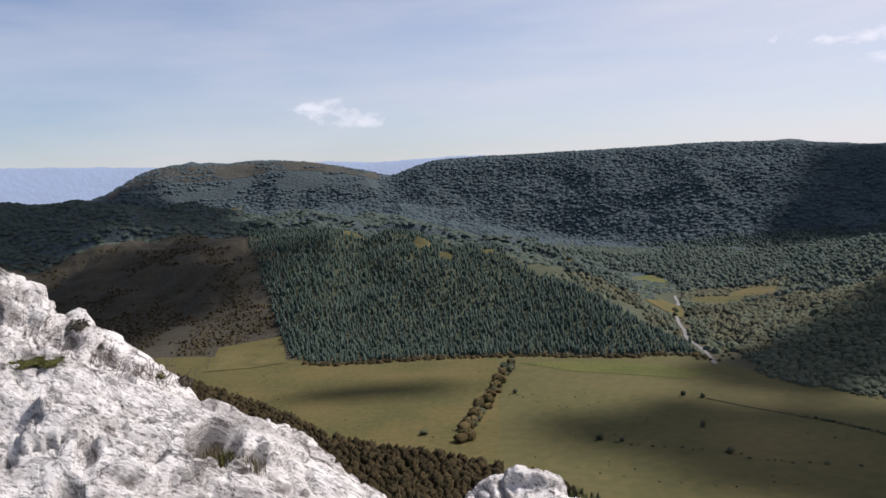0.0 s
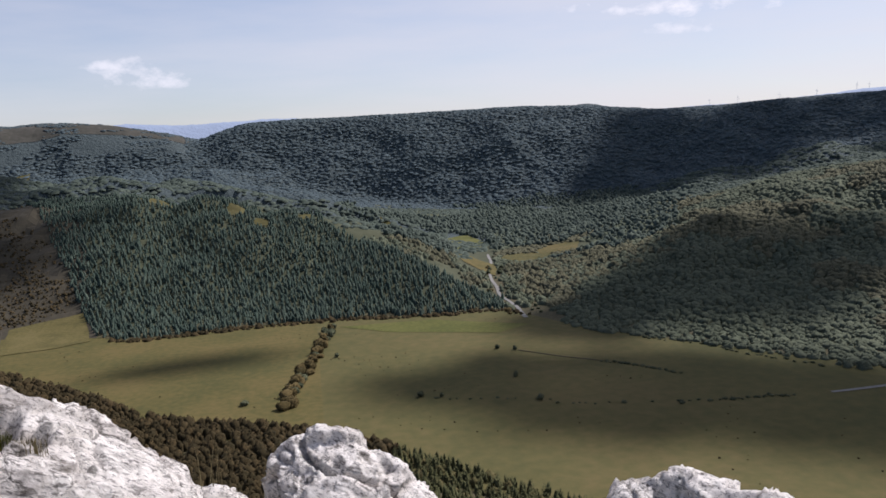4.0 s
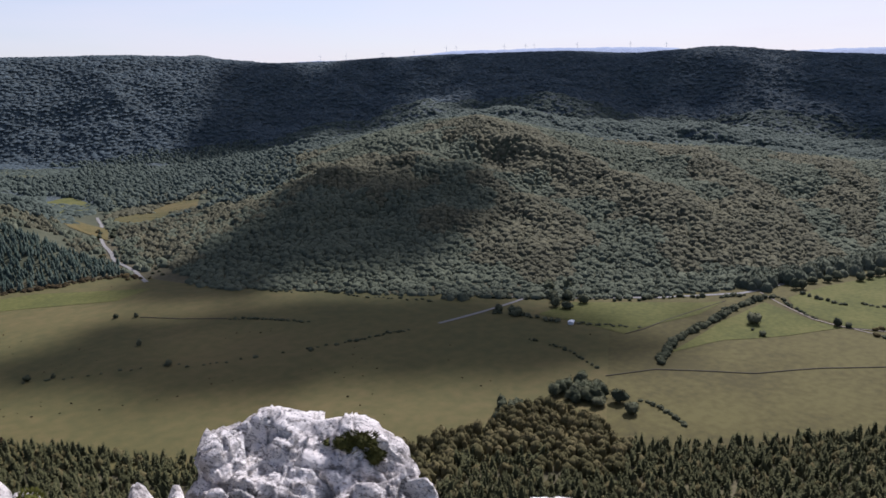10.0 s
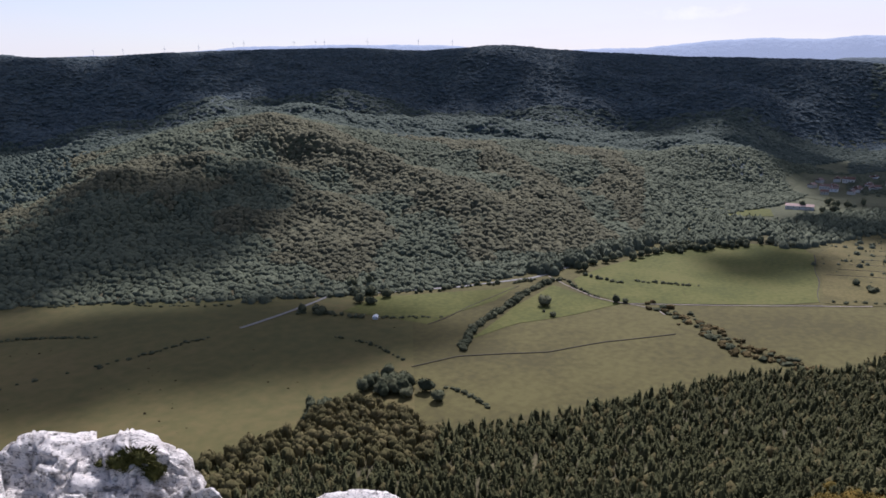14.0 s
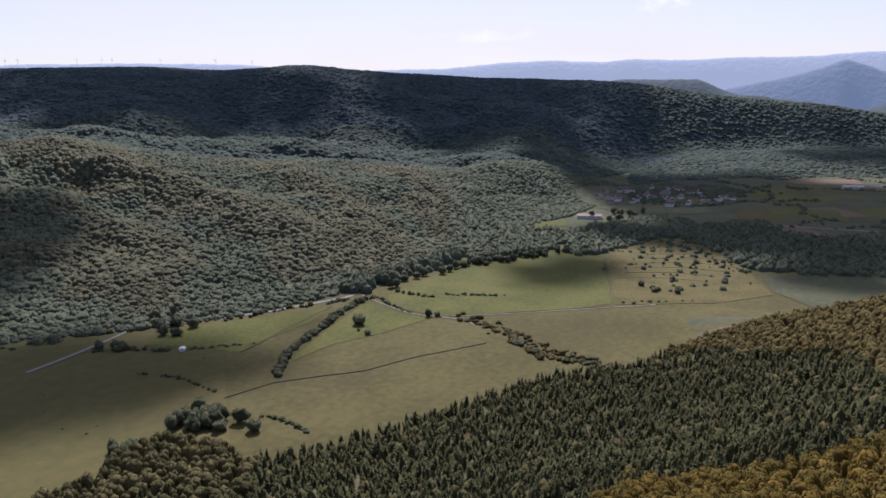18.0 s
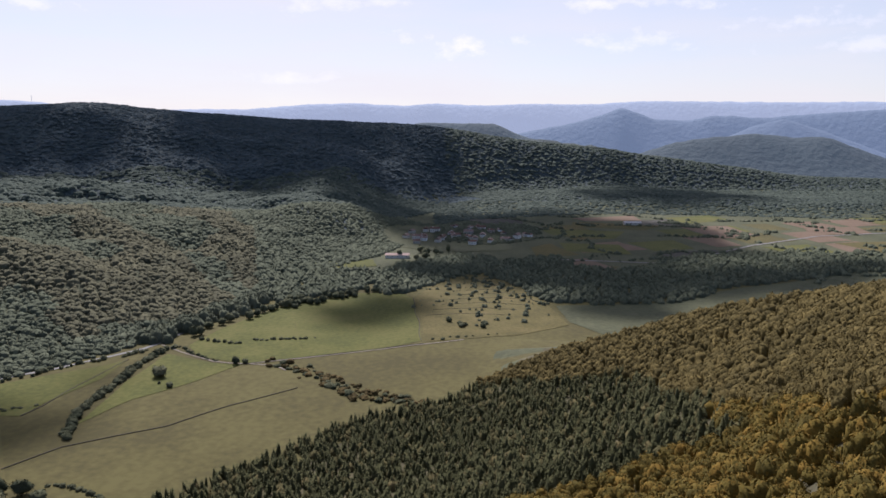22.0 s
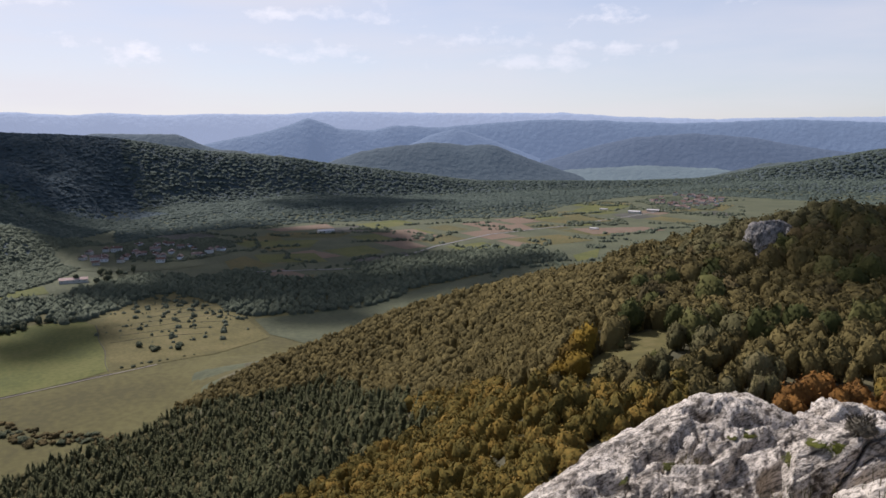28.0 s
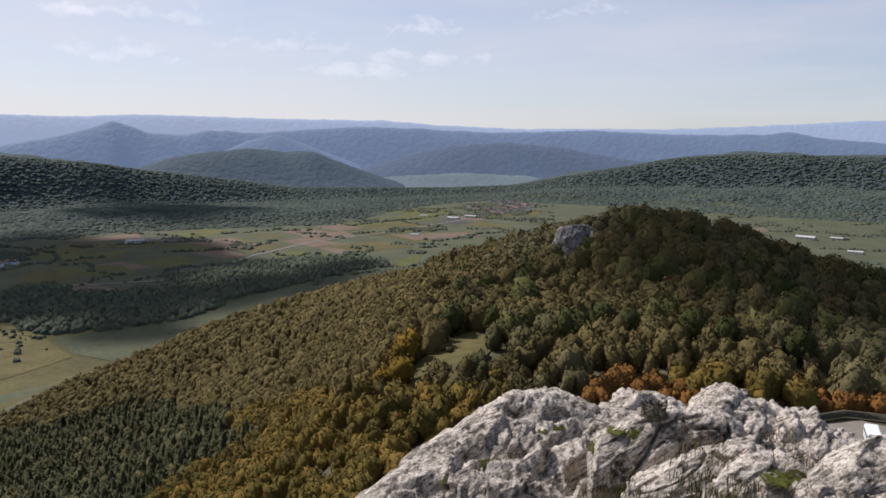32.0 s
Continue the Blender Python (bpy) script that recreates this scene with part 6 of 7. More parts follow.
hedge("zigzag of dark bushes at the pasture corner", [(418, 387), (421, 361), (416, 342), (409, 314)], 3.0, (1.1, 2.0), 10, 0.85, 1.5)
hedge("broad strip of brown scrub along a dry stream", [(622, 212), (604, 184), (585, 165), (567, 147), (547, 121), (542, 94), (540, 70)], 1.9, (1.8, 4.2), 11, 1.0, 9.0, SHRUB + SHRUB_DRY, 0.8)
hedge("scrub on the bank below the stream", [(592, 178), (567, 140), (552, 112), (545, 85)], 2.4, (1.6, 3.4), 12, 1.0, 10.0, SHRUB_DRY, 0.8)
hedge("clump of bushes in the green pasture", [(678, 300), (676, 285), (671, 262)], 3.4, (1.6, 3.2), 13, 0.9, 3)
hedge("dark thicket on a bank in the pasture", [(685, 252), (690, 226), (697, 201)], 3.2, (1.6, 2.8), 14, 1.0, 2.5)
hedge("low bushes by the small tan patch", [(384, 262), (383, 245), (374, 226)], 2.6, (1.4, 2.4), 15)
hedge("bushes at the roadside below the hill", [(470, 498), (512, 444), (560, 396), (600, 366), (640, 336)], 4.0, (1.6, 3.6), 16, 0.9, 3)
hedge("scrub along the track into the side valley", [(255, 790), (262, 850), (266, 910), (290, 990), (316, 1070)], 8.0, (1.8, 4.0), 17, 0.9, 5, SHRUB + SHRUB_DRY)
hedge("scrub on the other side of the track", [(290, 790), (296, 850), (300, 920), (320, 1000), (345, 1090)], 7.0, (2.0, 4.4), 18, 0.95, 6)
hedge("bushes along the lower field wall", [(706, 88), (715, 70), (724, 50), (732, 30)], 7.0, (1.4, 2.6), 19, 0.8, 2)


def trunk_bm(seed, h=0.55, r=0.035):
    rng = random.Random(seed)
    bm = bmesh.new()
    bmesh.ops.create_cone(bm, segments=7, radius1=r, radius2=r * 0.55, depth=h, matrix=Matrix.Translation((0, 0, h / 2)))
    for k in range(4):
        a = k * 1.57 + rng.uniform(-0.4, 0.4)
        m = Matrix.Translation((math.cos(a) * 0.09, math.sin(a) * 0.09, h * (0.8 + 0.1 * k))) @ Euler((math.sin(a) * -0.7, math.cos(a) * 0.7, 0)).to_matrix().to_4x4()
        bmesh.ops.create_cone(bm, segments=5, radius1=r * 0.5, radius2=r * 0.15, depth=0.34, matrix=m)
    return bm


def tree_proto(kind, mat, seed, label, conifer=False):
    """A tree one unit high and about one wide: tapered trunk with limbs, and a crown of leaf sprays."""
    root = new(kind)
    part("trunk", trunk_bm(seed), M["bark"], root)
    if conifer:
        v, f = conifer_form(seed, 9, 120)
        v = v * [1.15, 1.15, 1]
    else:
        v, f = leafy_form(seed, 340, 15, (0.055, 0.12))
        v = v * [0.48, 0.48, 0.64] + [0, 0, 0.1]
    part("crown", mesh_np("crown", v, f, mat), mat, root)
    return tagged(root, label, "tree")


PROTO = {
    "green": [tree_proto("oak_tree", M["shrub"], 500 + i, "dark green oak standing in the pasture") for i in range(3)],
    "oak": [tree_proto("oak_tree", M["oak_leaf"], 530 + i, "leafy green oak on the slope") for i in range(3)],
    "brown": [tree_proto("oak_tree", M["forest_brown_one"], 510 + i, "browning oak on the slope") for i in range(2)],
    "yellow": [tree_proto("beech_tree", M["yellow"], 520 + i, "bright yellow autumn beech beside the clearing") for i in range(2)],
}
USED = set()


def tree(kind, x, y, h, w, seed, label="", group=""):
    rng = random.Random(seed)
    proto = PROTO[kind][seed % len(PROTO[kind])]
    m = Matrix.LocRotScale((x, y, float(ground(x, y)) - 0.2), Euler((0, 0, rng.uniform(0, 6.28))), (w, w * rng.uniform(0.9, 1.1), h))
    if proto.name in USED:
        ob = copy_thing(proto, m @ Matrix.Diagonal([1 / k for k in proto.scale] + [1]))
    else:
        USED.add(proto.name)
        ob = proto
        ob.matrix_basis = m
    return tagged(ob, label, "", group)


def tree_list(kind, places, label, group):
    for i, (x, y, h, w) in enumerate(places):
        tree(kind, x, y, h, w, i + len(label), label, group)


tree_list("green", [(-21, 596, 5, 7), (110, 567, 5, 7), (125, 560, 4, 4), (204, 670, 5, 5), (218, 660, 5, 5), (193, 585, 6, 5), (193, 527, 6, 5), (60, 700, 5, 5)], "lone dark thorn tree in the dry pasture", "pasture trees")
tree_list("green", [(573, 291, 11, 13)], "large round green oak alone in bright pasture", "")
tree_list("green", [(550, 272, 5, 6), (556, 283, 3, 3), (612, 243, 8, 7), (616, 236, 5, 6)], "small green tree near the farm track", "track trees")
rng_w = random.Random(77)
tree_list("green", [(363 + rng_w.gauss(0, 6), 289 + rng_w.gauss(0, 8), rng_w.uniform(7, 11), rng_w.uniform(7, 11)) for _ in range(36)], "dark green oak in a small wood by the slope", "small wood")
tree_list("green", [(310 + rng_w.gauss(0, 10), 312 + rng_w.gauss(0, 6), rng_w.uniform(6, 9), rng_w.uniform(6, 9)) for _ in range(7)], "dark bush tree at the meadow's edge", "meadow edge trees")
tree_list("green", [(815 + 92 * k + rng_w.gauss(0, 9), 270 - 78 * k + rng_w.gauss(0, 12), rng_w.uniform(6, 10), rng_w.uniform(6, 10)) for k in [i / 47 for i in range(48)]], "dark oak in the strip wood above the pasture", "strip wood")
tree_list("green", [(452 + rng_w.gauss(0, 5), 440 + rng_w.gauss(0, 6), rng_w.uniform(6, 9), rng_w.uniform(7, 10)) for _ in range(5)], "round green tree at the road's end", "roadside trees")
tree_list("green", [(520 + rng_w.gauss(0, 16), 446 - (i - 4) * 8 + rng_w.gauss(0, 5), rng_w.uniform(7, 11), rng_w.uniform(8, 12)) for i in range(9)], "rounded green tree along the country road", "roadside trees")
tree_list("green", [(690 + 14 * i + rng_w.gauss(0, 4), 322 - 6 * i + rng_w.gauss(0, 4), rng_w.uniform(8, 12), rng_w.uniform(8, 11)) for i in range(10)], "green tree beside the road bend", "roadside trees")
for k in range(7):
    dry_wall([(800 + 26 * k, 108 - 6 * k), (815 + 27 * k, 60 - 8 * k), (812 + 25 * k, 22 - 10 * k)], "low stony bank of an old terrace")
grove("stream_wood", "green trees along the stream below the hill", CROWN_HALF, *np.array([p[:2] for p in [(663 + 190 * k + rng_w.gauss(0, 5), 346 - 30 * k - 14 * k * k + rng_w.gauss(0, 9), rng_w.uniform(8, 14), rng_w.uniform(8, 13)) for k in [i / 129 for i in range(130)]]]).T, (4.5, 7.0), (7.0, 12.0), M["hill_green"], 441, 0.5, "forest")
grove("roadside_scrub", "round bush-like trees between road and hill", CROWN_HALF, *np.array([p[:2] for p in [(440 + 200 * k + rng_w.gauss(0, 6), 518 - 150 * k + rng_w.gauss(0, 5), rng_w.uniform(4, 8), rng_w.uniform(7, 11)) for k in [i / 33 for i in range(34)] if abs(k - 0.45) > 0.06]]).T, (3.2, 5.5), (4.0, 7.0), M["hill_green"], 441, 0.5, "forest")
tree_list("green", [(760 + rng_w.gauss(0, 6), 62 + rng_w.gauss(0, 10), rng_w.uniform(4, 7), rng_w.uniform(6, 10)) for _ in range(6)], "dark thorn thicket tree on the terraces", "terrace trees")
terrace_trees = []
for i in range(330):
    k, j = rng_w.random(), rng_w.random()
    if rng_w.random() < 0.25 + 0.75 * k:
        # rows along the banks, thickening towards the wood
        tx, ty = 760 + 270 * k, 118 - 150 * j * (1 - 0.25 * k) + 4 * rng_w.gauss(0, 1)
        terrace_trees.append((tx + 3 * rng_w.gauss(0, 1), round(ty / 17) * 17 + 3.5 * rng_w.gauss(0, 1), rng_w.uniform(1.4, 2.6 + 3.4 * k), rng_w.uniform(2.4, 4.2 + 3.4 * k)))
grove("terrace_scrub", "small scrub trees in rows on the terraced pasture", CROWN_HALF, *np.array([p[:2] for p in terrace_trees]).T, (1.0, 3.2), (1.3, 4.4), M["hill_green"], 440, 0.3, "scrub")
tree_list("green", [(1130 + 10 * i + rng_w.gauss(0, 8), 175 + rng_w.gauss(0, 18), rng_w.uniform(9, 14), rng_w.uniform(8, 12)) for i in range(10)], "dark tree near the long barn", "barn trees")
for i, (az, d, h, w) in enumerate(((114.6, 166, 9, 9), (115.4, 172, 12, 11), (115.9, 164, 10, 10), (116.4, 176, 13, 11))):
    tree("yellow", *polar(az, d), h * 0.8, w * 0.68, i, "bright yellow autumn beech beside the clearing", "yellow beeches")
for i, (az, d, h, w) in enumerate(((119.6, 190, 11, 11), (121.2, 196, 12, 11), (122.7, 188, 10, 10), (124.0, 178, 11, 11), (125.4, 186, 12, 12), (126.9, 180, 10, 9), (128.6, 176, 13, 13), (130.6, 182, 12, 12), (132.6, 178, 11, 11), (134.8, 184, 13, 13), (137.0, 180, 12, 12), (139.4, 176, 11, 12), (141.6, 182, 13, 13), (144, 178, 12, 12))):
    tree("oak", *polar(az, d), h * 0.78, w * 0.72, i + 3, "leafy green oak standing in the saddle", "saddle trees")
for i in range(150):
    az, d = rng_w.uniform(120, 156), rng_w.uniform(196, 300)
    if not 126.4 < az < 131.6:
        tree("brown" if rng_w.random() < 0.45 else "oak", *polar(az, d), rng_w.uniform(9, 12.5), rng_w.uniform(7, 11), i, "mature oak on the dark side of the knoll", "knoll trees")

for i in range(16):
    az, d = rng_w.uniform(114.5, 122.6), rng_w.uniform(152, 184)
    tree("brown" if i % 3 else "oak", *polar(az, d), rng_w.uniform(1.2, 3.0), rng_w.uniform(1.6, 3.4), i, "low bush in the grassy clearing", "clearing bushes")

for i, (az, d, h, w) in enumerate(((129.7, 283, 8, 8), (130.4, 285, 9, 8), (131.1, 287, 9, 8), (126.9, 284, 8, 7), (126.3, 288, 9, 8), (128.6, 277, 5, 6), (129.3, 278, 6, 6), (127.6, 278, 5, 6), (130.2, 279, 7, 7))):
    tree("brown" if i % 2 else "oak", *polar(az, d), h, w, i, "oak crowding round the foot of the cliff", "cliff trees")

# ---- woods on the plain, too many to count ----


def inside(x, y, pts):
    """Which of the places x, y lie within a closed line."""
    out = np.zeros(np.shape(x), dtype=bool)
    for (x0, y0), (x1, y1) in zip(pts, pts[1:] + pts[:1]):
        if y0 != y1:
            out ^= ((y0 > y) != (y1 > y)) & (x < (x1 - x0) * (y - y0) / (y1 - y0) + x0)
    return out


def plain_woods():
    def mound(az, d, x, y):
        n = fbm(x / 60, y / 60, 3.0, 3)
        a = ((x - 985) / 150) ** 2 + ((y + 20) / 95) ** 2 < 1 + 0.3 * n
        b = (np.abs(y + 130 + (x - 980) * 0.9) < 60 + 15 * n) & (x > 930) & (x < 1240)
        c = ((x - 1000) / 110) ** 2 + ((y - 155) / 42) ** 2 < 1 + 0.3 * n
        k = (((x - 1080) / 100) ** 2 + ((y - 105) / 60) ** 2 < 1 + 0.3 * n)
        bend = inside(x, y, [(850, 303), (838, 276), (880, 240), (915, 205), (990, 188), (1040, 205), (1042, 262), (1056, 318), (960, 345)])
        belt = inside(x + 9 * n, y + 9 * n, [(1000, 40), (905, -8), (868, -80), (885, -140), (980, -252), (1058, -372), (1120, -470), (1140, -545), (1195, -552), (1268, -450), (1257, -343), (1212, -232), (1088, -112), (1150, 0), (1130, 90), (1050, 100)])
        terrace = inside(x + 6 * n, y + 6 * n, [(700, 140), (839, 140), (925, 132), (1000, 112), (1040, 62), (985, 22), (925, -2), (860, -28), (764, -60)])
        return (((a | b) & (x > 880)) | c | k | bend | belt) & ~terrace
    x, y = scatter(7.0, 800, 1400, -580, 360, mound, 400)
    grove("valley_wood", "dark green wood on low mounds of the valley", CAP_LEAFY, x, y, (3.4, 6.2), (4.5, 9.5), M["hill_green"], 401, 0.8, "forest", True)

    def lines(az, d, x, y):
        n = fbm(x / 110, y / 110, 8.0, 4)
        stripes = (np.abs(np.sin(x / 62 + y / 210 + 1.1 * n)) < 0.075) | (np.abs(np.sin(y / 95 - x / 260 + n)) < 0.055)
        town = village(x, y)
        u, w = 0.84 * (x - 2050) - 0.54 * (y + 1350), 0.54 * (x - 2050) + 0.84 * (y + 1350)
        far = (u / 280) ** 2 + (w / 130) ** 2 < 1
        behind = (x > 600) & (x < 1900) & (y < -1150) & (y > -2100) & (az > 134)
        return (((az > 83) & (az < 127)) | behind) & (d > 1090) & (d < curve(BASE_FAR, az)) & ((stripes & (n > -0.5)) | (town & (n > 0.6)) | (far & (n > 0.05)) | (n > 0.95))
    x, y = scatter(6.0, 600, 2400, -2200, 330, lines, 410)
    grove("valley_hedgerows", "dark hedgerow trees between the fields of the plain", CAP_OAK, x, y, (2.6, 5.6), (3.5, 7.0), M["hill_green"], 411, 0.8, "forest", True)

    def side(az, d, x, y):
        n = fbm(x / 70, y / 70, 6.0, 4)
        f = np.zeros(x.shape, dtype=bool)
        for _, pts in SIDE_FIELDS:
            cx, cy = sum(p[0] for p in pts) / len(pts), sum(p[1] for p in pts) / len(pts)
            rx, ry = max(abs(p[0] - cx) for p in pts) * 0.95, max(abs(p[1] - cy) for p in pts) * 0.95
            f |= ((x - cx) / rx) ** 2 + ((y - cy) / ry) ** 2 < 1.35
        track = np.abs(x - np.interp(y, [770, 892, 1032, 1112, 1180], [269, 277, 305, 333, 350])) < 5
        return (az > 6) & (az < 30) & (d > curve(HILL_FAR, az) - 40) & (d > 850) & (d < 2000) & ~f & ~track & (n > -0.75) & ~plantation_zone(az, d) & (ground(x, y) < 62)
    x, y = scatter(8.5, 100, 900, 780, 2000, side, 420)
    far = np.hypot(x, y) > 1150
    brown = ~far & (fbm(x / 55, y / 55, 4.0, 3) + 0.9 * (np.degrees(np.arctan2(x, y)) > 19) > 0.3)
    near = ~far & ~brown
    grove("side_valley_wood", "green and grey trees filling the side valley", CAP_LEAFY, x[near], y[near], (2.8, 5.4), (4.0, 8.4), M["hill_green"], 421, 0.6, "forest", True)
    grove("side_valley_wood", "brown-tinged oaks at the mouth of the side valley", CAP_LEAFY, x[brown], y[brown], (2.8, 5.4), (4.0, 8.4), M["hill_brown"], 423, 0.6, "forest", True)
    grove("side_valley_wood", "grey-green trees deep in the side valley", CROWN_FAR, x[far], y[far], (3.0, 6.0), (4.0, 8.8), M["forest_mid"], 422, 0.6, "forest", True)

    # tussocks and stones that speckle the dry pasture
    def speck(az, d, x, y):
        n = fbm(x / 30, y / 30, 9.0, 3)
        return (az > -14) & (az < 52) & (d > rim_far(az) + 40) & (d < curve(BASE_FAR, az) - 25) & (n > 0.75 - 0.5 * ((az > 4) & (az < 12) & (d < 700)))
    x, y = scatter(7.5, -250, 520, 330, 830, speck, 430)
    keep = np.random.default_rng(3).random(len(x)) < 0.35
    grove("tussocks", "dark tussocks and low thorns speckling the dry pasture", CROWN_FAR, x[keep], y[keep], (0.4, 1.1), (0.3, 0.9), M["forest_dark"], 431, 0.1, "tussock")


plain_woods()

# ---- houses ----


def house_proto(name, w, d, h, roof_h, roof_mat, wall_mat, label, windows=3, chimney=True):
    root = new(name)
    part("wall", box_bm(w, d, h + 0.6, -0.6), wall_mat, root)
    bm = bmesh.new()
    o = 0.45
    pr = [bm.verts.new(p) for p in ((-w / 2 - o, -d / 2 - o, h - 0.2), (w / 2 + o, -d / 2 - o, h - 0.2), (w / 2 + o, 0, h + roof_h), (-w / 2 - o, 0, h + roof_h), (-w / 2 - o, d / 2 + o, h - 0.2), (w / 2 + o, d / 2 + o, h - 0.2))]
    for q in ((0, 1, 2, 3), (3, 2, 5, 4), (0, 3, 4), (1, 5, 2), (0, 4, 5, 1)):
        bm.faces.new([pr[k] for k in q])
    roof = part("roof", bm, roof_mat, root)
    if chimney:
        part("chimney", box_bm(0.8, 0.8, 1.6, h + roof_h * 0.5), wall_mat, roof, "", Matrix.Translation((w * 0.25, d * 0.12, 0)))
    for side in (-1, 1):
        for k in range(windows):
            x = (k - (windows - 1) / 2) * w / windows
            part("window", box_bm(1.1, 0.12, 1.3, h * 0.5), M["glass"], root, "", Matrix.Translation((x, side * (d / 2 + 0.01), 0)))
    part("door", box_bm(1.2, 0.14, 2.1, 0), M["bark"], root, "", Matrix.Translation((w * 0.36, -d / 2 - 0.01, 0)))
    return tagged(root, label, "house")


HOUSES = [
    house_proto("house", 12, 9, 5.6, 2.6, M["roof"], M["wall"], "pale rendered village house with a red tiled roof"),
    house_proto("house", 15, 10, 6.4, 3.0, M["roof"], M["wall"], "large stone village house with a red tiled roof", 4),
    house_proto("house", 10, 8, 5.0, 2.2, M["roof"], M["white"], "white village house with a clay roof", 2),
]
SHED = house_proto("shed", 26, 12, 4.2, 1.6, M["roof_light"], M["wall"], "long low farm shed with a pale sheet roof", 4, False)
BARN = house_proto("barn", 36, 13, 5.0, 2.4, M["roof_pink"], M["wall"], "long barn with a pale reddish roof", 5, False)


def put(proto, x, y, turn, label="", group="", scale=1.0):
    m = Matrix.LocRotScale((x, y, float(ground(x, y))), Euler((0, 0, radians(turn))), (scale, scale, scale))
    if proto.name in USED:
        ob = copy_thing(proto, m @ Matrix.Diagonal([1 / k for k in proto.scale] + [1]))
    else:
        USED.add(proto.name)
        ob = proto
        ob.matrix_basis = m
    return tagged(ob, label, "", group)


rng_v = random.Random(5)
for i in range(40):
    a, r = rng_v.uniform(0, 6.28), rng_v.random() ** 0.6
    put(HOUSES[i % 3], 1400 + 120 * r * math.cos(a) - 20 * math.sin(a), 110 + 115 * r * math.sin(a), rng_v.choice((80, 95, 10, 170)) + rng_v.uniform(-12, 12), "", "village houses", rng_v.uniform(0.8, 1.15))
for i in range(64):
    a, r = rng_v.uniform(0, 6.28), rng_v.random() ** 0.6
    u, w = 260 * r * math.cos(a), 115 * r * math.sin(a)
    put(HOUSES[i % 3], 2050 + 0.84 * u + 0.54 * w, -1350 - 0.54 * u + 0.84 * w, rng_v.choice((40, 130)) + rng_v.uniform(-15, 15), "", "far village houses", rng_v.uniform(0.9, 1.3))
put(BARN, 1155, 198, 97)
put(SHED, 1606, -206, 96, "long low greenhouse with a pale roof", "farm sheds", 1.3)
for x, y, t, s in ((1780, -1015, 40, 1.2), (1800, -1080, 42, 1.2), (1092, -1500, 20, 1.5), (1060, -1560, 25, 1.0), (905, -1390, 30, 1.0), (1500, -760, 50, 0.7), (1880, -980, 45, 0.8)):
    put(SHED, x, y, t, "", "farm sheds", s)
HUT = house_proto("hut", 5, 4, 2.4, 0.7, M["white"], M["white"], "small white hut beside a hedge in the pasture", 1, False)
put(HUT, 469, 391, 30)
CABIN = house_proto("cabin", 9, 7, 2.6, 1.8, M["roof"], M["wall"], "stone refuge with a red tiled roof by the car park", 2)
put(CABIN, *polar(150.6, 128), 40)

# parapet of the car park and a parked camper van
ribbon("wall_parapet", [polar(a, d) for a, d in ((145.0, 134), (145.6, 144), (147.2, 149), (149.5, 150), (152, 147))], 0.9, 0.4, M["dry_stone"], "curved stone parapet round the car park", "wall", 3.0, 1.0)


def camper_van():
    x, y = polar(148.7, 136)
    root = new("camper_van")
    root.matrix_basis = Matrix.LocRotScale((x, y, float(ground(x, y)) + 0.32), Euler((0, 0, radians(-52))), None)
    part("body", box_bm(5.6, 2.1, 2.1, 0.5, 0.18), M["white"], root)
    part("windscreen", box_bm(0.1, 1.7, 0.8, 1.55), M["glass"], root, "", Matrix.Translation((-2.79, 0, 0)))
    for k in (-1.9, -0.4, 1.2):
        for s in (-1, 1):
            part("side_window", box_bm(1.0, 0.06, 0.7, 1.6), M["glass"], root, "", Matrix.Translation((k, s * 1.04, 0)))
    for k in (-1.8, 1.8):
        for s in (-0.95, 0.95):
            bm = bmesh.new()
            bmesh.ops.create_cone(bm, cap_ends=True, segments=18, radius1=0.36, radius2=0.36, depth=0.24, matrix=Matrix.Translation((k, s, 0.36)) @ Euler((radians(90), 0, 0)).to_matrix().to_4x4())
            wheel = part("wheel", bm, M["tyre"], root)
            bm = bmesh.new()
            bmesh.ops.create_cone(bm, cap_ends=True, segments=12, radius1=0.2, radius2=0.2, depth=0.26, matrix=Matrix.Translation((k, s, 0.36)) @ Euler((radians(90), 0, 0)).to_matrix().to_4x4())
            part("rim", bm, M["white"], wheel)
    part("bumper", box_bm(0.15, 2.0, 0.3, 0.45, 0.05), M["tyre"], root, "", Matrix.Translation((-2.82, 0, 0)))
    return tagged(root, "white camper van parked on gravel by the parapet", "van")


camper_van()

# ---- wind turbines on the far upland ----


def turbine_proto():
    root = new("wind_turbine")
    bm = bmesh.new()
    bmesh.ops.create_cone(bm, segments=8, radius1=1.3, radius2=0.7, depth=36, matrix=Matrix.Translation((0, 0, 18)))
    part("tower", bm, M["turbine"], root)
    part("nacelle", box_bm(4, 1.8, 1.8, 35.5, 0.3), M["turbine"], root)
    for k in range(3):
        bm = bmesh.new()
        bmesh.ops.create_cone(bm, segments=4, radius1=0.9, radius2=0.15, depth=17, matrix=Matrix.Translation((-2.2, 0, 36.4)) @ Euler((radians(120 * k + 12), 0, 0)).to_matrix().to_4x4() @ Matrix.Translation((0, 0, 8.5)) @ Matrix.Diagonal((0.4, 1, 1, 1)))
        part("blade", bm, M["turbine"], root)
    return tagged(root, "pale wind turbine on the hazy upland", "turbine", "wind turbines")


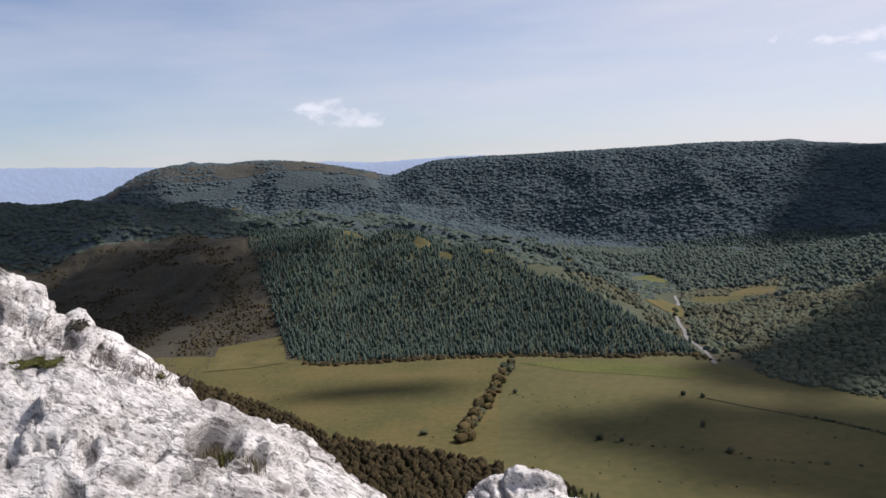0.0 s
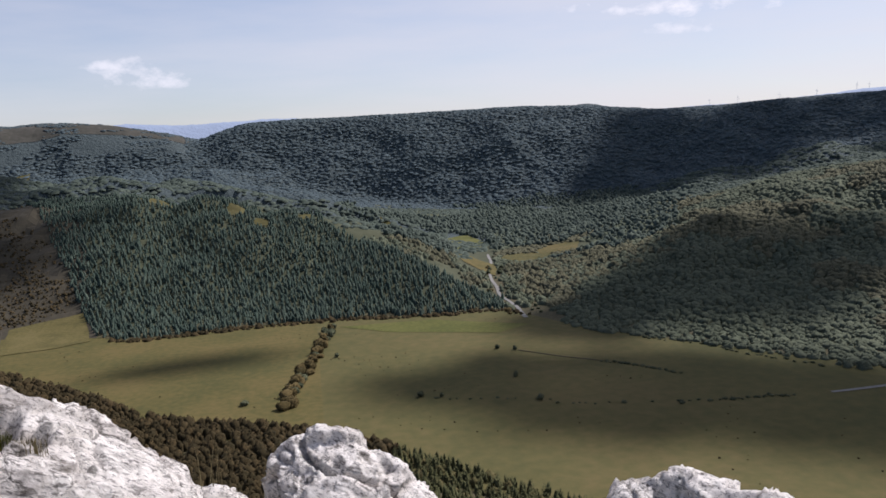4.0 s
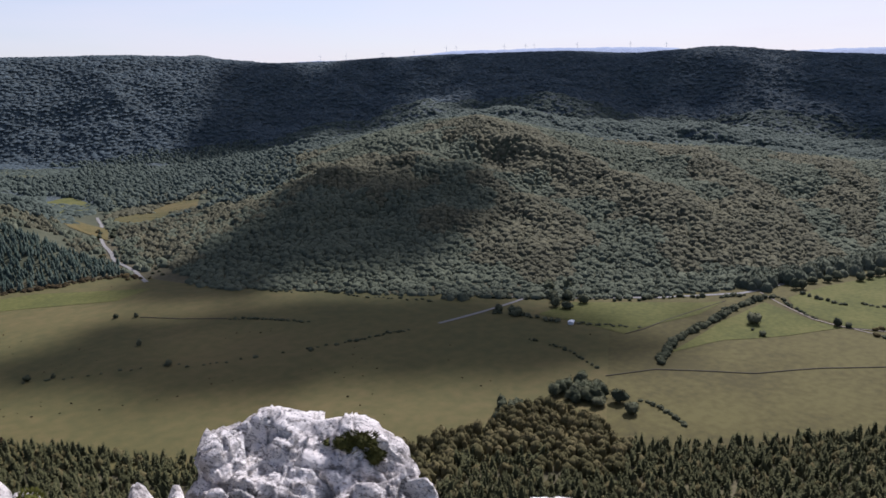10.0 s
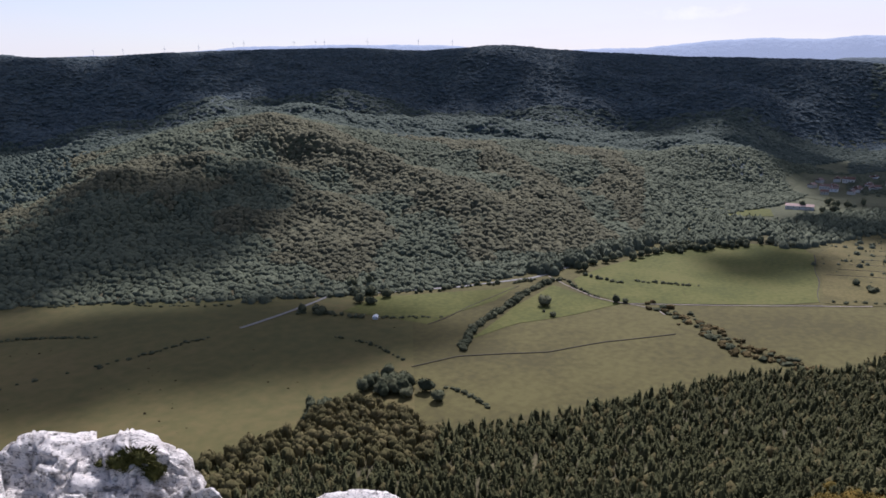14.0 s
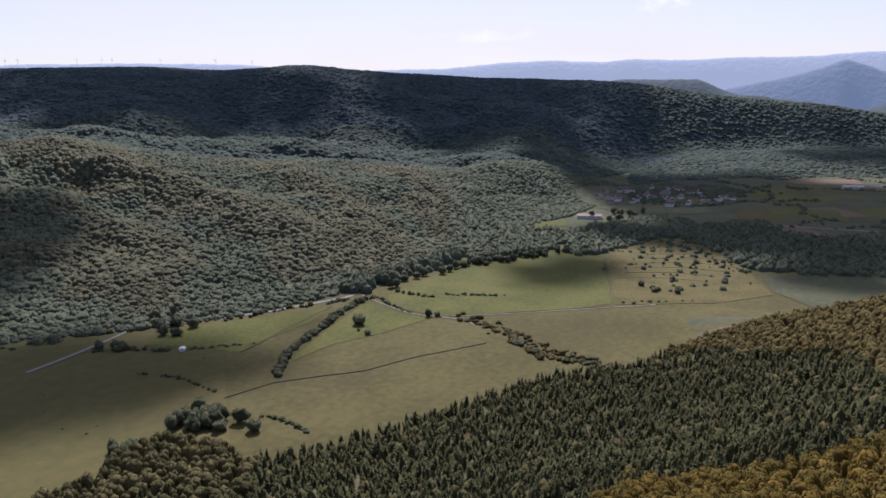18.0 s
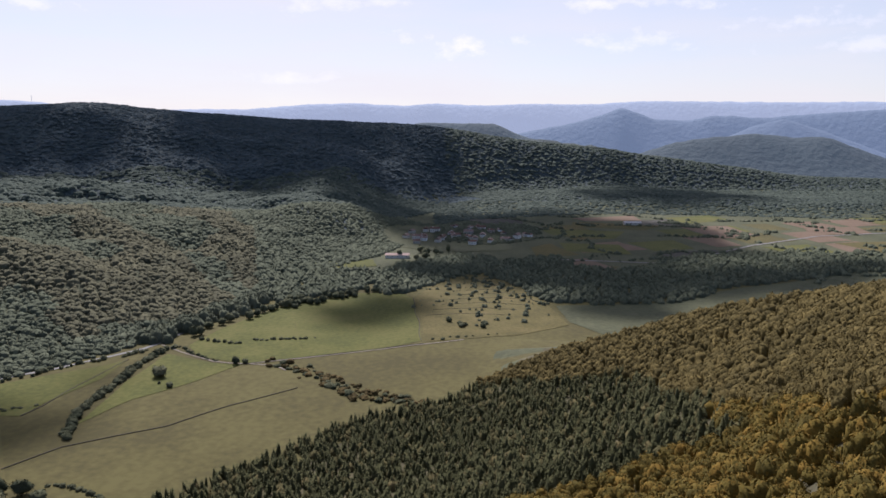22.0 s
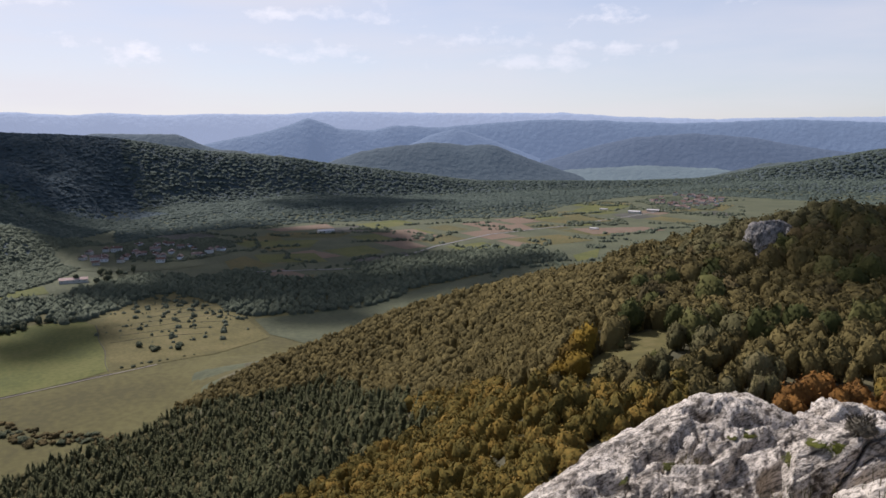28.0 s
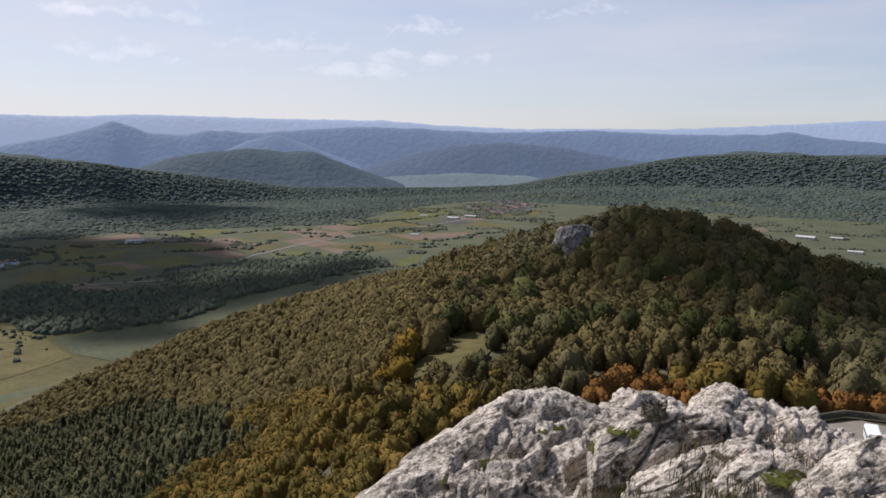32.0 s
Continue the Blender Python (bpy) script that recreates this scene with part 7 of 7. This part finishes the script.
TURBINE = turbine_proto()
for i, (az, el) in enumerate(((32.2, 0.95), (34.0, 1.0), (36.6, 1.08), (38.8, 1.2), (41.1, 1.4), (41.8, 1.42), (45.2, 1.45), (46.7, 1.46), (47.3, 1.46), (50.3, 1.46), (53.9, 1.42), (56.3, 1.34))):
    x, y = polar(az, 4500)
    m = Matrix.LocRotScale((x, y, 200 + 4500 * math.tan(radians(el - 0.06))), Euler((0, 0, radians(70 - az))), (0.75, 0.75, 0.75))
    ob = TURBINE if i == 0 else copy_thing(TURBINE, m)
    ob.matrix_basis = m

# ---- fair-weather cumulus over the valley, towards the sun ----
CLOUD_BASE = 1350.0


def cumulus(x, y, long, wide, turn, seed, mat):
    """A flat-based heap of rounded puffs with a ragged rim, over the place x, y that it shades."""
    rng = np.random.default_rng(seed)
    k = (CLOUD_BASE - float(ground(x, y))) / math.tan(radians(SUN_EL))
    cx, cy = x + k * math.sin(radians(SUN_AZ)), y + k * math.cos(radians(SUN_AZ))
    n = int(18 + 26 * long / wide)
    px, py = rng.uniform(-1, 1, n * 3), rng.uniform(-1, 1, n * 3)
    ok = px**2 + py**2 < 1
    px, py = px[ok][:n], py[ok][:n]
    edge = np.sqrt(px**2 + py**2)
    r = wide * rng.uniform(0.3, 0.5, len(px)) * (1.2 - 0.65 * edge)
    c, s = math.cos(radians(turn)), math.sin(radians(turn))
    forms = [crown_form(2, 700 + i, 7, 0.3, 0.8, -0.6) for i in range(4)]
    vs, fs, at = [], [], 0
    for i in range(len(px)):
        v, f = forms[i % 4]
        lx, ly = px[i] * long, py[i] * wide
        vs.append(v * [r[i] * 1.3, r[i] * 1.3, r[i] * 0.8] + [cx + lx * c - ly * s, cy + lx * s + ly * c, CLOUD_BASE + r[i] * 0.1])
        fs.append(f + at)
        at += len(v)
    return tagged(new("cloud", mesh_np("cloud", np.vstack(vs), np.vstack(fs), mat, True)), "white fair-weather cumulus drifting high over the valley", "cloud", "cumulus clouds", "structure")


# the one for (160, -205) is an unseen addition that darkens the knoll
CUMULI = [(340, 488, 275, 100, -33), (-70, 728, 95, 26, 5), (560, 800, 130, 150, 40), (-480, 1150, 220, 190, 20), (-900, 2000, 420, 260, -30), (1080, 1850, 120, 280, 20),
          (1700, 1500, 620, 300, -42), (2150, 700, 520, 320, -60), (1560, 60, 330, 240, 80), (1060, -60, 190, 110, 60), (830, 170, 55, 70, 60), (2150, -350, 260, 200, -70), (425, 400, 90, 55, 120), (160, -205, 75, 60, 20), (1420, -60, 330, 230, 100), (1560, 200, 220, 160, 60), (-640, 1640, 380, 220, -20), (860, -95, 75, 50, 60), (1050, 110, 110, 60, 60), (1060, -300, 250, 80, -57), (-760, 1500, 260, 170, -30), (330, 735, 95, 75, 15)]
for i, (x, y, a, b, turn) in enumerate(CUMULI):
    cumulus(x, y, a, b, turn, 800 + i, M["thin_cloud" if math.hypot(x, y) > 1500 and x > 600 or -600 < x < -400 and y < 1400 else "cloud"])


# ---- small growth on the summit rocks ----
bpy.context.view_layer.update()
ROCKS = [o for o in scene.objects if o.name.startswith("limestone_")]


def on_rock(eye, az, el):
    """Where the line from the standing place along a bearing and an elevation meets the nearest rock, and the normal there."""
    a, e = radians(az), radians(el)
    way = Vector((math.sin(a) * math.cos(e), math.cos(a) * math.cos(e), math.sin(e)))
    best = None
    for ob in ROCKS:
        hit, place, normal, _ = ob.ray_cast(Vector(eye), way)
        if hit and (best is None or (place - Vector(eye)).length < (best[0] - Vector(eye)).length):
            best = (place, normal if normal.dot(way) < 0 else -normal)
    return best or (Vector(eye) + way * 3, Vector((0, 0, 1)))


def moss_cushion(eye, az, el, size, seed, mat, label, tall=0.45, n=420, name="moss_cushion", category="moss"):
    place, normal = on_rock(eye, az, el)
    rng = np.random.default_rng(seed)
    cv, cf = crown_form(3, seed, 10, 0.25, 0.6, -0.3)
    p = rng.normal(size=(n, 3))
    p /= np.linalg.norm(p, axis=1)[:, None]
    p[:, 2] = np.abs(p[:, 2])
    rr = 0.9 + 0.22 * np.sin(p[:, 0] * 5 + seed) * np.cos(p[:, 1] * 4)
    d = p + rng.normal(size=p.shape) * 0.5
    t = np.cross(d, rng.normal(size=p.shape))
    t /= np.linalg.norm(t, axis=1)[:, None]
    tip = p * rr[:, None] * 1.12 + d * 0.06
    base = p * rr[:, None] * 0.86
    lv = np.stack([base + t * 0.05, tip, base - t * 0.05], 1).reshape(-1, 3) + [0, 0, 0.1]
    cv = (cv - [0, 0, 0.45]) * [0.82, 0.82, 0.9] + [0, 0, 0.1]
    v = np.vstack([cv, lv]) * [size, size * 0.75, size * tall]
    f = np.vstack([cf, np.arange(n * 3).reshape(-1, 3) + len(cv)])
    ob = new(name, mesh_np(name, v, f, mat))
    ob.matrix_basis = Matrix.LocRotScale(place - normal * size * 0.06, (normal * 0.5 + Vector((0, 0, 0.5))).to_track_quat("Z", "Y"), None)
    return tagged(ob, label, category, "rock plants")


def grass_tuft(eye, az, el, height, spread, n, seed, mat, label, lean=0.5, name="grass_tuft", thick=0.006):
    place, _ = on_rock(eye, az, el)
    rng = np.random.default_rng(seed)
    vs, fs = [], []
    for i in range(n):
        a, h = rng.uniform(0, 6.28), height * rng.uniform(0.5, 1.0)
        bx, by = rng.normal(0, spread, 2)
        dx, dy = math.cos(a) * h * lean * rng.random(), math.sin(a) * h * lean * rng.random()
        w = thick * rng.uniform(0.6, 1.3)
        px, py = -math.sin(a) * w, math.cos(a) * w
        k = len(vs)
        vs += [(bx - px, by - py, -0.03), (bx + px, by + py, -0.03), (bx + dx * 0.45 + px * 0.7, by + dy * 0.45 + py * 0.7, h * 0.6), (bx + dx * 0.45 - px * 0.7, by + dy * 0.45 - py * 0.7, h * 0.6), (bx + dx, by + dy, h)]
        fs += [(k, k + 1, k + 2), (k, k + 2, k + 3), (k + 3, k + 2, k + 4)]
    ob = new(name, mesh_np(name, vs, fs, mat))
    ob.location = place
    return tagged(ob, label, "grass", kind="stuff")


def twig_bush(eye, az, el, height, spread, n, seed, label):
    """A leafless tangle of thin forked twigs."""
    place, _ = on_rock(eye, az, el)
    rng = np.random.default_rng(seed)
    vs, fs = [], []

    def stick(p, d, length, r):
        q = p + d * length
        side = np.cross(d, [0.3, 0.5, 0.8])
        side /= np.linalg.norm(side) + 1e-6
        other = np.cross(d, side)
        k = len(vs)
        for s in range(3):
            o = side * math.cos(2.094 * s) + other * math.sin(2.094 * s)
            vs.append(p + o * r)
            vs.append(q + o * r * 0.5)
        for s in range(3):
            a, b = k + 2 * s, k + 2 * ((s + 1) % 3)
            fs.extend([(a, b, b + 1), (a, b + 1, a + 1)])
        return q

    for i in range(n):
        p = np.array([rng.normal(0, spread), rng.normal(0, spread), -0.03])
        d = np.array([rng.normal(0, 0.7), rng.normal(0, 0.7), 1.0])
        d /= np.linalg.norm(d)
        q = stick(p, d, height * rng.uniform(0.3, 0.6), 0.002)
        for j in range(3):
            e = d + rng.normal(0, 0.55, 3)
            e /= np.linalg.norm(e)
            stick(q, e, height * rng.uniform(0.25, 0.5), 0.0012)
    ob = new("twig_bush", mesh_np("twig_bush", vs, fs, M["twig"]))
    ob.location = place
    return tagged(ob, label, "shrub", "rock plants")


moss_cushion(EYE_D, 33.6, -26.5, 0.085, 1, M["moss"], "dark green moss cushion in a hollow of the boulder", 0.8)
moss_cushion(EYE_D, 32.3, -26.4, 0.06, 4, M["moss"], "dark green moss cushion in a hollow of the boulder", 0.8)
moss_cushion(EYE_D, 34.6, -27.4, 0.06, 5, M["moss"], "dark green moss cushion in a hollow of the boulder", 0.8)
moss_cushion(EYE_D, 31.0, -26.2, 0.03, 2, M["moss"], "small dark moss tuft on the boulder", 0.8, 200)
moss_cushion(EYE_C, 12.4, -27.2, 0.07, 3, M["moss_bright"], "bright green cushion plant between the stones", 0.8)
for i, (az, el, sz) in enumerate(((127.8, -20.2, 0.13), (126.8, -20.6, 0.07), (132.2, -20.2, 0.12), (133.6, -20.4, 0.1), (130.7, -21.3, 0.13), (122.6, -23.0, 0.09), (119.2, -24.2, 0.08), (143.4, -21.9, 0.16), (144.6, -21.6, 0.12))):
    moss_cushion(EYE_E, az, el, sz, 10 + i, M["moss_bright"] if i in (0, 2, 3, 7) else M["moss"], "flat green moss cushion in a rock hollow", 0.14, 320)
moss_cushion(EYE_A, -28.6, -10.3, 0.06, 30, M["moss"], "olive moss patch on the pale slab", 0.1)
moss_cushion(EYE_A, -27.2, -10.6, 0.05, 31, M["moss"], "olive moss patch on the pale slab", 0.2, 240)
moss_cushion(EYE_A, -20.5, -12.6, 0.035, 32, M["moss_bright"], "bright green tuft in the rock gully", 0.8, 240)
moss_cushion(EYE_A, -19.0, -13.3, 0.05, 33, M["twig_moss"], "round grey-brown cushion bush on the ledge", 0.9, 400)
moss_cushion(EYE_A, -25.4, -8.7, 0.055, 34, M["twig_moss"], "brown heather cushion on the ledge", 0.7, 400)
moss_cushion(EYE_E, 134.9, -18.9, 0.17, 35, M["twig_moss"], "dark thorny bush beside the crag", 0.9, 400)
for i, (az, el) in enumerate(((-28.6, -8.0), (-27.2, -8.8), (-25.8, -9.6), (-24.4, -10.6), (-23.0, -11.6), (-21.8, -12.0), (-20.8, -12.7))):
    twig_bush(EYE_A, az, el, 0.09, 0.07, 34, 50 + i, "leafless grey heather twigs in the rock gully")
grass_tuft(EYE_A, -17.2, -18.3, 0.05, 0.03, 140, 60, M["dry_grass"], "yellow-green grass tuft in a hollow of the slab", 0.9, "grass_tuft", 0.0012)
grass_tuft(EYE_A, -16.2, -18.6, 0.035, 0.025, 110, 61, M["moss_bright"], "green grass tuft in a hollow of the slab", 0.9, "grass_tuft", 0.0012)
grass_tuft(EYE_A, -14.6, -19.3, 0.035, 0.02, 70, 62, M["dry_grass"], "dry grass in a crack of the slab", 0.9, "grass_tuft", 0.0012)
for i, (az, el) in enumerate(((-6.2, -22.6), (-5.2, -22.4), (-4.6, -22.8))):
    grass_tuft(EYE_C, az, el, 0.2, 0.015, 4, 63 + i, M["dry_grass"], "thin dry grass stalks beside the boulder", 0.35, "grass_stalks", 0.0014)
for i in range(30):
    az, el = 124 + 34 * ((i * 0.618) % 1), -22.5 - 4.2 * ((i * 0.377) % 1)
    grass_tuft(EYE_E, az, el, 0.05, 0.08, 90, 80 + i, M["dry_grass"], "short dry grass in a rock crevice", 0.9, "grass_tuft", 0.003)
for i, (az, el) in enumerate(((138.2, -22.5), (138.9, -20.9), (144.2, -20.2), (145.3, -21.0), (142.4, -22.5), (136.2, -24.0), (133.5, -24.2), (131.1, -24.2), (143.4, -19.3), (139.6, -23.3), (141.0, -23.4))):
    grass_tuft(EYE_E, az, el, 0.07, 0.16, 170, 120 + i, M["dry_grass" if i % 3 else "moss"], "ragged dry grass in the gap between the blocks", 0.9, "grass_tuft", 0.004)
